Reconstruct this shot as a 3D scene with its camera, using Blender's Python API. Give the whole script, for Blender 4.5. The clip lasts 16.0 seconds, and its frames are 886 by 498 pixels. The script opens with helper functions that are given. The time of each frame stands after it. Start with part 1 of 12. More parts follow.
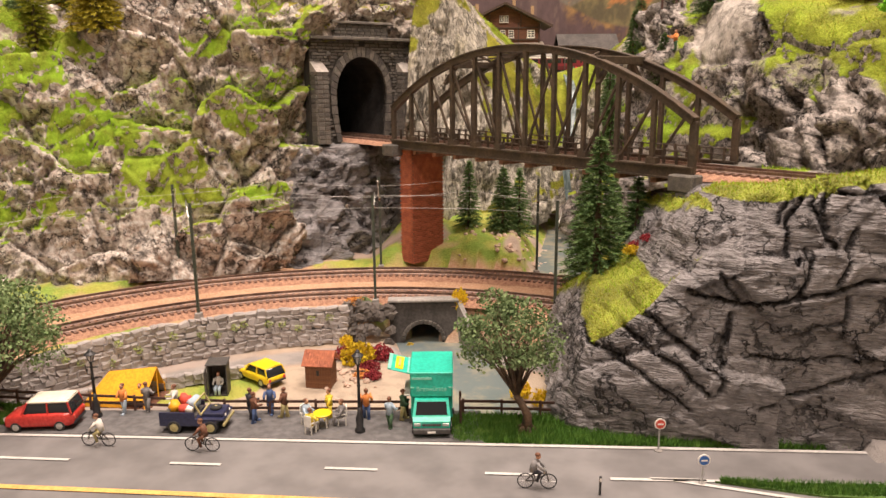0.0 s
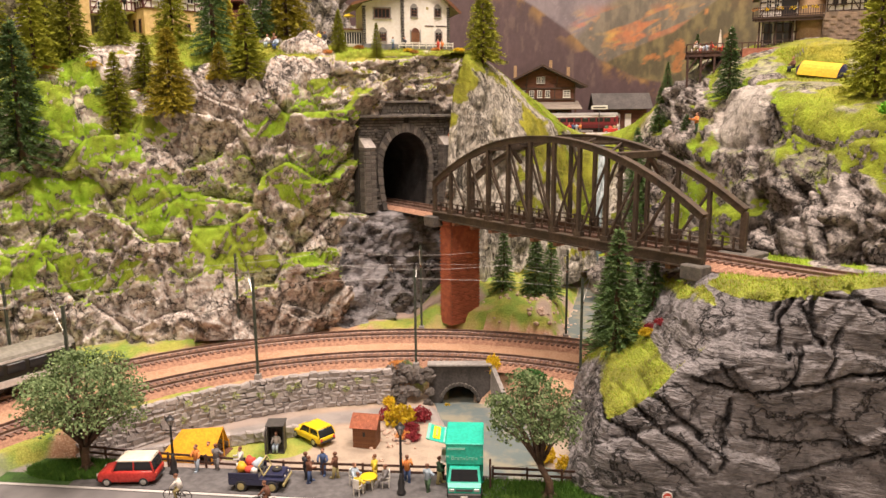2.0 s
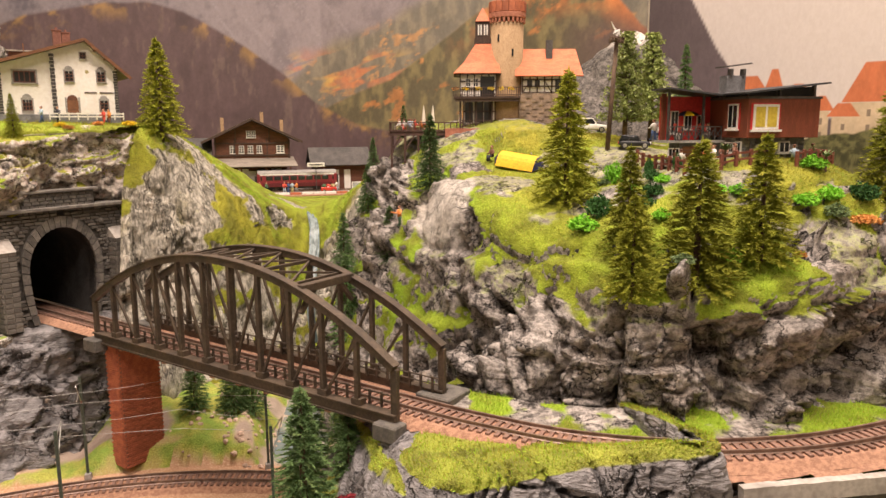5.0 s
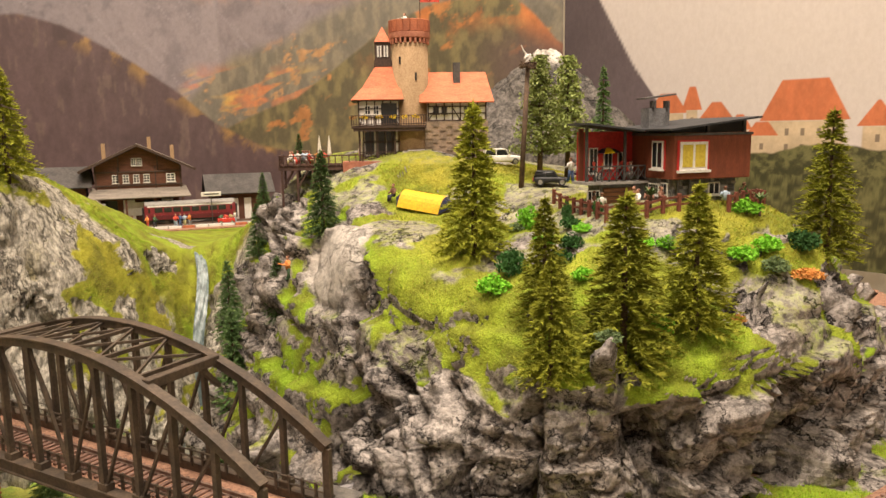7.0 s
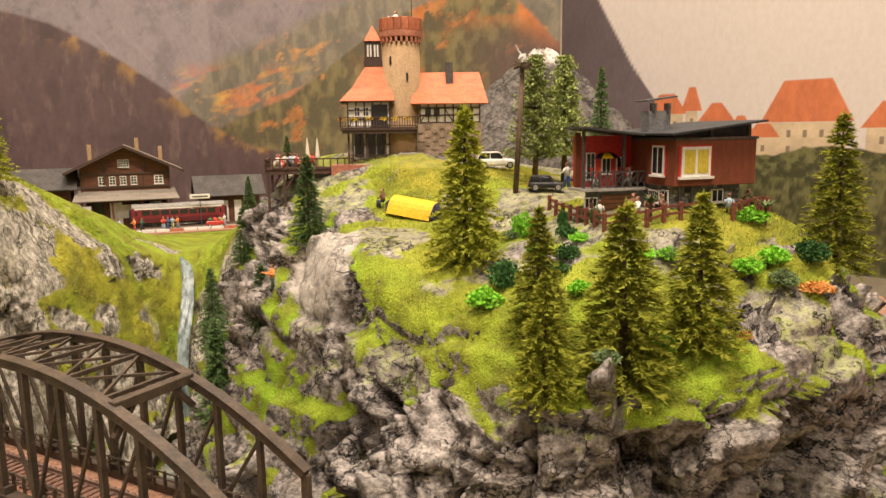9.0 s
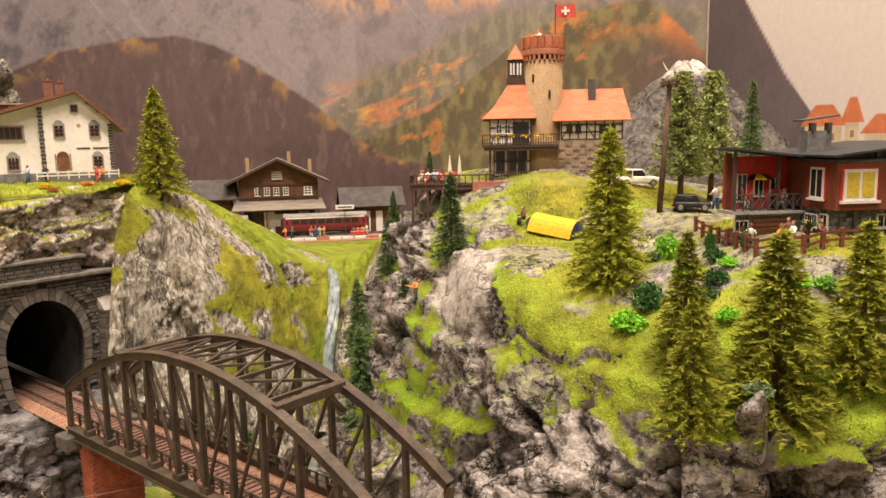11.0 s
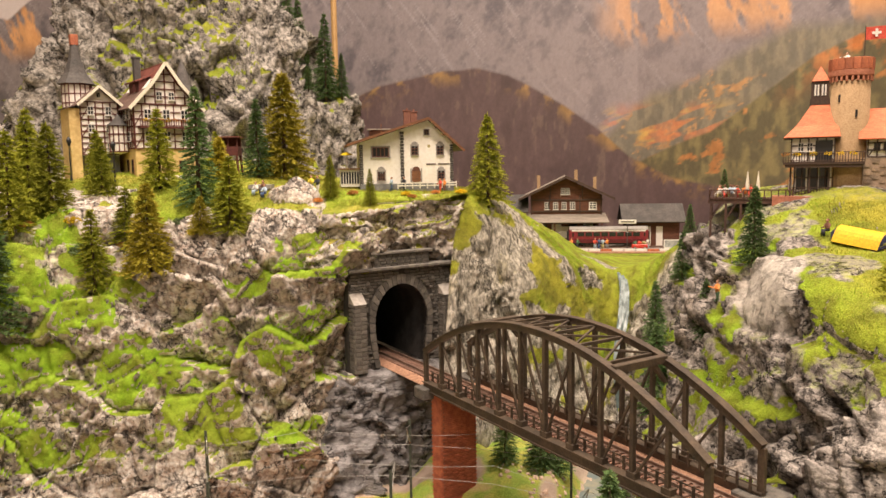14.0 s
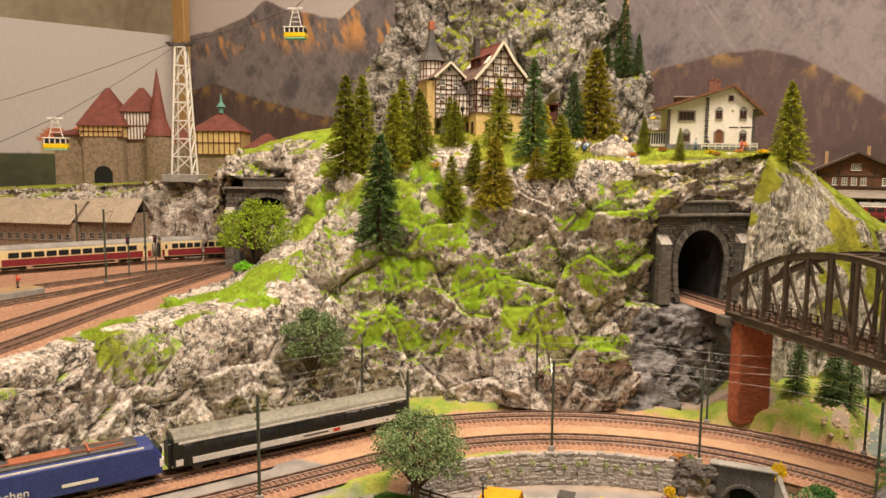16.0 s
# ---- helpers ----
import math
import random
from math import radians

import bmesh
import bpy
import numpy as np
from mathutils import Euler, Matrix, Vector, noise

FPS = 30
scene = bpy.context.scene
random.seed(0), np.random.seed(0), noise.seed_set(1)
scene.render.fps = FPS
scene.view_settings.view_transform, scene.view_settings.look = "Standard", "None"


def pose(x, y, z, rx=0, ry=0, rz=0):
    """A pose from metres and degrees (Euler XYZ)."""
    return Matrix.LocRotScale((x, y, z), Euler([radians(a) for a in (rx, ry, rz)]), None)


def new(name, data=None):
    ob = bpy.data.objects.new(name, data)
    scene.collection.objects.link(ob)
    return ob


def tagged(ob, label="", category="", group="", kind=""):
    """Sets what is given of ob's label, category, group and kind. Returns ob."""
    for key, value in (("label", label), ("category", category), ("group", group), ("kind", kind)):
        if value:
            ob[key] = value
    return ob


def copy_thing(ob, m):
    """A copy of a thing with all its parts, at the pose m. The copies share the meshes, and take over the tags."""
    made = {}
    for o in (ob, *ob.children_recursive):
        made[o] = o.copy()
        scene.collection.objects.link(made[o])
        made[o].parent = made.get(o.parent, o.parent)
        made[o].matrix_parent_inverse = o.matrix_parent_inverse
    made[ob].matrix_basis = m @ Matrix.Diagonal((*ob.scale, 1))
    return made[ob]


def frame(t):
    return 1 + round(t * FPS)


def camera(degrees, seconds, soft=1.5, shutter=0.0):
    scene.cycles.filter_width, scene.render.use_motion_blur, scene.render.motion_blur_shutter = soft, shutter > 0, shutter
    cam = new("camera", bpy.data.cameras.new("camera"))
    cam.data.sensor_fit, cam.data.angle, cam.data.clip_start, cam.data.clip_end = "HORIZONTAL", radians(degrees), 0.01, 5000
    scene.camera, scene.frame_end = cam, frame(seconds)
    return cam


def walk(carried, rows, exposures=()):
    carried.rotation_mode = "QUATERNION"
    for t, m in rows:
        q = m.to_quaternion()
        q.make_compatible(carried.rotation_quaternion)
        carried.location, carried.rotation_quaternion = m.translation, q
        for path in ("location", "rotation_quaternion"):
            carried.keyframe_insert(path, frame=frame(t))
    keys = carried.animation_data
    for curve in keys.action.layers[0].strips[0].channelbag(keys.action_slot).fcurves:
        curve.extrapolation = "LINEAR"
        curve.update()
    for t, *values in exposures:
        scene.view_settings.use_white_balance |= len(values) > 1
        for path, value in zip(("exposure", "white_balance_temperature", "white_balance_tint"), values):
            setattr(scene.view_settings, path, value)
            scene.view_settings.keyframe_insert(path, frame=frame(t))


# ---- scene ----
from mathutils.bvhtree import BVHTree

cam = camera(62.1, 16.0, soft=1.5)
METRES, EYE = 0.752, 0.282
ROWS = [
    (0.0, 0.0, 0.0, 0.0, -0.1, -12.83, 0.42),
    (0.5, -0.0025, -0.0265, 0.0157, 1.26, -12.23, 0.58),
    (1.0, 0.0014, -0.0467, 0.0348, 2.63, -11.57, 0.69),
    (1.5, 0.0038, -0.0613, 0.0531, 3.41, -11.01, 0.71),
    (2.0, 0.0073, -0.0756, 0.0716, 3.12, -10.54, 0.51),
    (2.5, 0.0144, -0.0827, 0.0875, 1.5, -10.29, 0.19),
    (3.0, 0.0204, -0.0722, 0.1046, -1.58, -10.22, -0.16),
    (3.5, 0.0349, -0.0367, 0.1208, -5.34, -10.24, -0.41),
    (4.0, 0.049, 0.0029, 0.1364, -9.26, -10.19, -0.41),
    (4.5, 0.0711, 0.0371, 0.1607, -13.16, -10.0, -0.16),
    (5.0, 0.0999, 0.0739, 0.1782, -16.29, -9.69, 0.23),
    (7.5, 0.1849, 0.1997, 0.2137, -22.69, -9.18, 0.9),
    (8.0, 0.1938, 0.2089, 0.2128, -23.02, -9.2, 0.9),
    (10.5, 0.1919, 0.2181, 0.2272, -16.07, -8.92, 0.85),
    (11.0, 0.1785, 0.2074, 0.2298, -12.11, -8.5, 1.01),
    (11.5, 0.1615, 0.1871, 0.2357, -8.01, -7.99, 1.22),
    (12.0, 0.1462, 0.1674, 0.2415, -4.26, -7.51, 1.42),
    (12.5, 0.1409, 0.1576, 0.2411, -1.29, -7.13, 1.48),
    (13.0, 0.1253, 0.1432, 0.2396, 1.45, -6.86, 1.41),
    (13.5, 0.1065, 0.1115, 0.2303, 4.07, -6.59, 1.17),
    (14.0, 0.086, 0.0575, 0.2227, 7.15, -6.45, 0.87),
    (14.5, 0.0655, -0.0086, 0.2057, 10.88, -6.32, 0.52),
    (15.0, 0.0383, -0.0859, 0.1831, 15.16, -6.3, 0.16),
    (15.5, 0.0261, -0.1435, 0.1634, 20.11, -6.4, -0.2),
    (16.0, 0.0124, -0.1971, 0.1525, 25.25, -6.63, -0.55),
]
walk(cam, [(t, pose(0, 0, EYE) @ pose(METRES * x, METRES * y, METRES * z, 90 + pitch, roll, yaw)) for t, x, y, z, yaw, pitch, roll in ROWS], exposures=[(0.0, 0.03, 6200, 19), (4.5, 0.03, 6100, 20), (5.2, 0.02, 6250, 17), (8.0, -0.03, 6350, 12), (12.0, 0.0, 6400, 16), (14.5, -0.02, 6450, 15), (16.0, -0.1, 6550, 11)])

# ---- light: an exhibition hall with rows of warm ceiling lamps ----
world = bpy.data.worlds.new("hall_air")
scene.world = world
world.use_nodes = True
world.node_tree.nodes["Background"].inputs[0].default_value = (1.0, 0.86, 0.72, 1)
world.node_tree.nodes["Background"].inputs[1].default_value = 0.15


def ceiling_lamp(x, y, sx, sy, watts, colour=(1.0, 0.84, 0.66)):
    lamp = bpy.data.lights.new("ceiling_lamp", "AREA")
    lamp.shape, lamp.size, lamp.size_y, lamp.energy, lamp.color = "RECTANGLE", sx, sy, watts, colour
    ob = new("ceiling_lamp", lamp)
    ob.matrix_world = Matrix.Translation((x, y, 2.12))
    return ob


for lx, ly, watts in ((-0.22, 0.3, 37), (0.42, 0.1, 32), (-0.8, 1.15, 6), (0.5, 1.15, 24), (-0.1, -1.2, 30)):
    ceiling_lamp(lx, ly, 0.75, 0.3, watts)

# ---- numeric noise ----


def hash3(i, j, k, seed):
    h = (i.astype(np.int64) * 374761393 + j.astype(np.int64) * 668265263 + k.astype(np.int64) * 2147483647 + seed * 1274126177) & 0xFFFFFFFF
    h = ((h ^ (h >> 13)) * 1274126177) & 0xFFFFFFFF
    h = ((h ^ (h >> 16)) * 2246822519) & 0xFFFFFFFF
    return ((h ^ (h >> 15)) & 0xFFFFFF) / float(0xFFFFFF)


def vnoise(p, seed=0):
    """Smooth value noise from -1 to 1 at the points p (..., 3)."""
    base = np.floor(p)
    f = p - base
    f = f * f * f * (f * (f * 6 - 15) + 10)
    i, j, k = (base[..., a].astype(np.int64) for a in range(3))
    total = 0
    for a in (0, 1):
        for b in (0, 1):
            for c in (0, 1):
                w = (f[..., 0] if a else 1 - f[..., 0]) * (f[..., 1] if b else 1 - f[..., 1]) * (f[..., 2] if c else 1 - f[..., 2])
                total = total + w * hash3(i + a, j + b, k + c, seed)
    return total * 2 - 1


def fbm(p, octaves=4, seed=0, gain=0.5):
    total, amp, norm = 0, 1.0, 0
    for o in range(octaves):
        total = total + amp * vnoise(p * 2.03 ** o + 17.3 * o, seed + o)
        norm += amp
        amp *= gain
    return total / norm


def cells(p, seed=0):
    """Cell noise: the distance to the nearest seed, to the next, the nearest one's random number, its slanted face and the height over its seed."""
    base = np.floor(p)
    i, j, k = (base[..., a].astype(np.int64) for a in range(3))
    f1 = np.full(p.shape[:-1], 9.0)
    f2 = f1.copy()
    who = np.zeros(p.shape[:-1])
    slant = np.zeros(p.shape[:-1])
    rise = np.zeros(p.shape[:-1])
    for a in (-1, 0, 1):
        for b in (-1, 0, 1):
            for c in (-1, 0, 1):
                q = np.stack([i + a + hash3(i + a, j + b, k + c, seed), j + b + hash3(i + a, j + b, k + c, seed + 1), k + c + hash3(i + a, j + b, k + c, seed + 2)], -1)
                d = np.sqrt(((q - p) ** 2).sum(-1))
                near = d < f1
                f2 = np.where(near, f1, np.minimum(f2, d))
                h = [hash3(i + a, j + b, k + c, seed + s) for s in (3, 4, 5, 6)]
                who = np.where(near, h[0], who)
                lean = 2 * ((p[..., 0] - q[..., 0]) * (h[1] - 0.5) + (p[..., 1] - q[..., 1]) * (h[2] - 0.5) + (p[..., 2] - q[..., 2]) * (h[3] - 0.5))
                slant = np.where(near, lean, slant)
                rise = np.where(near, p[..., 2] - q[..., 2], rise)
                f1 = np.where(near, d, f1)
    return f1, f2, who, slant, rise


def sstep(a, b, x):
    t = np.clip((x - a) / (b - a), 0, 1)
    return t * t * (3 - 2 * t)


# ---- materials ----


def nodes_of(name):
    m = bpy.data.materials.new(name)
    m.use_nodes = True
    t = m.node_tree
    return m, t, t.nodes["Principled BSDF"]


def node(t, kind, **values):
    n = t.nodes.new(kind)
    for key, value in values.items():
        if key in n.inputs:
            n.inputs[key].default_value = value
    return n


def rgb(c):
    return (c[0], c[1], c[2], 1)


def mix(t, fac, a, b, how="MIX"):
    n = t.nodes.new("ShaderNodeMix")
    n.data_type, n.blend_type = "RGBA", how
    for slot, v in ((0, fac), (6, a), (7, b)):
        if isinstance(v, bpy.types.NodeSocket):
            t.links.new(v, n.inputs[slot])
        elif slot == 0:
            n.inputs[0].default_value = v
        else:
            n.inputs[slot].default_value = rgb(v)
    return n.outputs[2]


def ramp(t, fac, lo, hi):
    n = t.nodes.new("ShaderNodeMapRange")
    n.interpolation_type = "SMOOTHSTEP"
    n.inputs[1].default_value, n.inputs[2].default_value = lo, hi
    t.links.new(fac, n.inputs[0])
    return n.outputs[0]


def coords(t, kind="Object", stretch=(1, 1, 1)):
    c = t.nodes.new("ShaderNodeTexCoord")
    m = t.nodes.new("ShaderNodeMapping")
    m.inputs["Scale"].default_value = stretch
    t.links.new(c.outputs[kind], m.inputs[0])
    return m.outputs[0]


def noise_tex(t, vec, scale, detail=4, rough=0.55):
    n = t.nodes.new("ShaderNodeTexNoise")
    n.inputs["Scale"].default_value, n.inputs["Detail"].default_value, n.inputs["Roughness"].default_value = scale, detail, rough
    t.links.new(vec, n.inputs["Vector"])
    return n.outputs["Fac"]


def bump(t, height, shader, strength=0.3, distance=0.001):
    n = t.nodes.new("ShaderNodeBump")
    n.inputs["Strength"].default_value, n.inputs["Distance"].default_value = strength, distance
    t.links.new(height, n.inputs["Height"])
    t.links.new(n.outputs[0], shader.inputs["Normal"])


def paint(name, colour, other=None, scale=60, rough=0.6, metal=0.0, relief=0.25, distance=0.0006, spread=0.25, stretch=(1, 1, 1), vary=0.0):
    """A surface of two tones, mottled at two scales, with fine relief."""
    m, t, b = nodes_of(name)
    other = other or tuple(c * (1 - spread) for c in colour)
    v = coords(t, "Object", stretch)
    n1, n2 = noise_tex(t, v, scale), noise_tex(t, v, scale * 6.3, 3)
    c = mix(t, ramp(t, n1, 0.36, 0.66), colour, other)
    c = mix(t, 0.35, c, mix(t, ramp(t, n2, 0.3, 0.7), (0.25, 0.25, 0.25), (1, 1, 1)), "SOFT_LIGHT")
    if vary:
        info = t.nodes.new("ShaderNodeObjectInfo")
        hsv = t.nodes.new("ShaderNodeHueSaturation")
        rng = t.nodes.new("ShaderNodeMapRange")
        rng.inputs[3].default_value, rng.inputs[4].default_value = 1 - vary, 1 + vary
        t.links.new(info.outputs["Random"], rng.inputs[0])
        t.links.new(rng.outputs[0], hsv.inputs["Value"])
        t.links.new(c, hsv.inputs["Color"])
        c = hsv.outputs[0]
    t.links.new(c, b.inputs["Base Color"])
    b.inputs["Roughness"].default_value, b.inputs["Metallic"].default_value = rough, metal
    bump(t, n2, b, relief, distance)
    return m


def attr(t, name="tone"):
    a = t.nodes.new("ShaderNodeAttribute")
    a.attribute_name = name
    s = t.nodes.new("ShaderNodeSeparateColor")
    t.links.new(a.outputs["Color"], s.inputs[0])
    return s.outputs


def fold(t, fac, width):
    """0 along the middle level of a noise, 1 beyond the width: winding broken lines."""
    a = t.nodes.new("ShaderNodeMath")
    a.operation = "SUBTRACT"
    a.inputs[1].default_value = 0.5
    t.links.new(fac, a.inputs[0])
    b = t.nodes.new("ShaderNodeMath")
    b.operation = "ABSOLUTE"
    t.links.new(a.outputs[0], b.inputs[0])
    return ramp(t, b.outputs[0], 0.0, width)


def terrain(name, light, dark, warm, turf=(0.16, 0.27, 0.035), dry=(0.36, 0.33, 0.06), streak=(1, 1, 1), crack_size=42, tooled=False):
    """Plaster rock with a dark wash and dry-brushed light paint; flock turf where the tone's red channel says so, drier with green."""
    m, t, b = nodes_of(name)
    v, vs = coords(t), coords(t, "Object", streak)
    s = attr(t)
    big, fine, mid = noise_tex(t, vs, 18, 5), noise_tex(t, v, 420, 4, 0.65), noise_tex(t, vs, 62, 10, 0.7)
    crest = noise_tex(t, coords(t, "Object", (streak[0], streak[1], streak[2] * 1.8)), 34, 7, 0.6)
    rock = mix(t, ramp(t, mid, 0.36, 0.5), dark, light)
    rock = mix(t, ramp(t, big, 0.5, 0.74), rock, warm)
    rock = mix(t, ramp(t, crest, 0.53, 0.66), rock, tuple(min(1, c * 1.3) for c in light))
    rock = mix(t, ramp(t, fine, 0.6, 0.78), rock, tuple(min(1, c * 1.25) for c in light))
    rock = mix(t, ramp(t, fine, 0.42, 0.28), rock, tuple(0.5 * (c + d) for c, d in zip(dark, warm)))
    grit = noise_tex(t, vs, 150, 6, 0.72)
    rock = mix(t, 0.85, rock, mix(t, ramp(t, grit, 0.36, 0.64), (0.22, 0.22, 0.22), (0.76, 0.76, 0.76)), "OVERLAY")
    relief = mix(t, 0.3, mix(t, 0.5, mid, crest), grit)
    relief = mix(t, 0.22, relief, fine)
    if tooled:
        rock = mix(t, ramp(t, mid, 0.28, 0.66), tuple(c * 1.6 for c in dark), light)
        rock = mix(t, 0.4, rock, mix(t, ramp(t, grit, 0.36, 0.64), (0.3, 0.3, 0.3), (0.7, 0.7, 0.7)), "OVERLAY")
        relief = mix(t, 0.35, (0.5, 0.5, 0.5), mix(t, 0.5, mid, grit))
        tc = t.nodes.new("ShaderNodeTexCoord")
        strokes = []
        for turn in (34, -12):
            tm = t.nodes.new("ShaderNodeMapping")
            tm.inputs["Rotation"].default_value = (0, radians(turn), 0)
            tm.inputs["Scale"].default_value = (80, 80, 360)
            t.links.new(tc.outputs["Object"], tm.inputs[0])
            strokes.append(noise_tex(t, tm.outputs[0], 1.5, 3, 0.6))
        marks = mix(t, ramp(t, noise_tex(t, v, 16, 2), 0.47, 0.53), strokes[0], strokes[1])
        rock = mix(t, ramp(t, marks, 0.3, 0.42), tuple(c * 1.15 for c in dark), rock)
        rock = mix(t, ramp(t, marks, 0.6, 0.72), rock, tuple(c * 1.35 for c in light))
        relief = mix(t, 0.45, relief, marks)
    for size, width, deep in ((crack_size * 0.8, 0.013, 0.5), (crack_size * 2.4, 0.015, 0.6)):
        gap = fold(t, noise_tex(t, vs, size, 6, 0.62), width)
        broken = t.nodes.new("ShaderNodeMath")
        broken.operation = "MAXIMUM"
        t.links.new(gap, broken.inputs[0])
        t.links.new(ramp(t, noise_tex(t, v, size * 0.8, 2), 0.46, 0.6), broken.inputs[1])
        gap = broken.outputs[0]
        rock = mix(t, gap, tuple(c * deep for c in dark), rock)
        relief = mix(t, gap, mix(t, 0.55, relief, (0, 0, 0)), relief)
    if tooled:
        # cut grooves darkened in the colour, for pooled wash and crevice shade
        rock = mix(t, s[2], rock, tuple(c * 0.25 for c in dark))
    else:
        rock = mix(t, s[2], rock, mix(t, ramp(t, mid, 0.3, 0.6), (0.45, 0.41, 0.36), (0.8, 0.74, 0.65)))
    grass = mix(t, s[1], turf, dry)
    grass = mix(t, ramp(t, noise_tex(t, v, 45, 4), 0.35, 0.68), grass, (turf[0] * 0.72, turf[1] * 0.52, turf[2] * 0.9), "MIX")
    grass = mix(t, 0.55, grass, mix(t, ramp(t, noise_tex(t, v, 800, 3, 0.7), 0.3, 0.7), (0.15, 0.15, 0.15), (0.9, 0.9, 0.9)), "SOFT_LIGHT")
    edge = t.nodes.new("ShaderNodeMath")
    edge.operation = "MULTIPLY_ADD"
    edge.inputs[1].default_value = 0.6
    t.links.new(noise_tex(t, v, 150, 5, 0.72), edge.inputs[0])
    t.links.new(s[0], edge.inputs[2])
    cover = ramp(t, edge.outputs[0], 0.62, 0.9)
    c = mix(t, cover, rock, grass)
    relief = mix(t, cover, relief, mix(t, 0.25, (0.5, 0.5, 0.5), noise_tex(t, v, 600, 3, 0.7)))
    t.links.new(c, b.inputs["Base Color"])
    b.inputs["Roughness"].default_value = 0.5 if tooled else 0.85
    b.inputs["Specular IOR Level"].default_value = 0.3
    bump(t, relief, b, 1.0, 0.0085)
    return m


ROCK = terrain("painted_rock", (0.61, 0.54, 0.475), (0.115, 0.1, 0.09), (0.43, 0.375, 0.315), turf=(0.3, 0.5, 0.025), dry=(0.42, 0.36, 0.06), crack_size=22)
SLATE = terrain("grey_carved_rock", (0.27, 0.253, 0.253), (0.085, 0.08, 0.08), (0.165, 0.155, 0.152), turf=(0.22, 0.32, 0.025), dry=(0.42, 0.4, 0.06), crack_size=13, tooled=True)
HILL = terrain("mossy_rock", (0.34, 0.305, 0.278), (0.052, 0.045, 0.042), (0.25, 0.205, 0.165), turf=(0.25, 0.385, 0.02), dry=(0.36, 0.33, 0.035), crack_size=20)
FALLS = paint("falling_water", (0.2, 0.25, 0.25), (0.06, 0.085, 0.085), 60, 0.3, stretch=(2.5, 2.5, 0.3))
CRAG = terrain("grey_crag_rock", (0.36, 0.33, 0.295), (0.045, 0.04, 0.035), (0.2, 0.17, 0.135), turf=(0.24, 0.36, 0.018), dry=(0.36, 0.34, 0.04), crack_size=20)
FAR_ROCK = terrain("dull_far_rock", (0.14, 0.125, 0.112), (0.085, 0.078, 0.07), (0.12, 0.108, 0.085), crack_size=9)
PALE_SLOPE = terrain("pale_mossy_plaster", (0.44, 0.405, 0.34), (0.2, 0.18, 0.145), (0.36, 0.32, 0.2), turf=(0.28, 0.38, 0.03), dry=(0.42, 0.39, 0.04), streak=(1.7, 1.7, 0.6), crack_size=14)
BALLAST = paint("brown_ballast", (0.47, 0.26, 0.165), (0.3, 0.155, 0.1), 300, 0.95, relief=0.9, distance=0.0012)
ASPHALT = paint("model_asphalt", (0.165, 0.157, 0.155), (0.155, 0.147, 0.145), 5, 0.8, relief=0.2)
DARK_ASPHALT = paint("dark_asphalt", (0.13, 0.125, 0.125), (0.1, 0.095, 0.095), 30, 0.85, relief=0.3)
LINE_WHITE = paint("road_marking", (0.55, 0.53, 0.5), None, 90, 0.7, spread=0.12)
LINE_YELLOW = paint("yellow_road_marking", (0.75, 0.42, 0.12), None, 90, 0.7, spread=0.2)
RUST_STEEL = paint("weathered_steel", (0.085, 0.06, 0.04), (0.05, 0.037, 0.027), 70, 0.55, 0.0, relief=0.2)
RAIL = paint("rail_steel", (0.24, 0.165, 0.125), (0.14, 0.09, 0.07), 120, 0.45, 0.3)
SLEEPER = paint("brown_sleeper", (0.24, 0.14, 0.105), (0.16, 0.092, 0.068), 200, 0.8)
BRICK_RED = paint("red_brick", (0.42, 0.13, 0.06), (0.3, 0.085, 0.045), 160, 0.85, vary=0.25)
MORTAR = paint("mortar", (0.3, 0.14, 0.09), None, 160, 0.9)
STONE_DARK = paint("dark_ashlar", (0.15, 0.135, 0.115), (0.09, 0.082, 0.075), 160, 0.85, vary=0.3)
STONE_JOINT = paint("dark_joint", (0.05, 0.045, 0.04), None, 160, 0.9)
WALL_JOINT = paint("grey_wall_joint", (0.17, 0.155, 0.145), None, 160, 0.9)
STONE_PALE = paint("pale_fieldstone", (0.42, 0.385, 0.37), (0.27, 0.245, 0.235), 90, 0.9, relief=0.5, vary=0.18)
# darkness inside bores and gateways put into the colour of these two
TUNNEL_LINING = paint("shaded_tunnel_lining", (0.035, 0.034, 0.034), (0.018, 0.018, 0.018), 60, 0.8)
SHADE_BLACK = paint("shade_black", (0.012, 0.012, 0.013), None, 60, 0.95)
BARK = paint("bark", (0.12, 0.075, 0.045), (0.07, 0.045, 0.03), 120, 0.9, relief=0.6)
WATER_M, _t, _b = nodes_of("milky_stream_water")
_v = coords(_t)
_t.links.new(mix(_t, ramp(_t, noise_tex(_t, _v, 40, 4), 0.4, 0.65), (0.16, 0.2, 0.2), (0.3, 0.29, 0.22)), _b.inputs["Base Color"])
_b.inputs["Roughness"].default_value = 0.12
bump(_t, noise_tex(_t, _v, 150, 3), _b, 0.25, 0.0015)


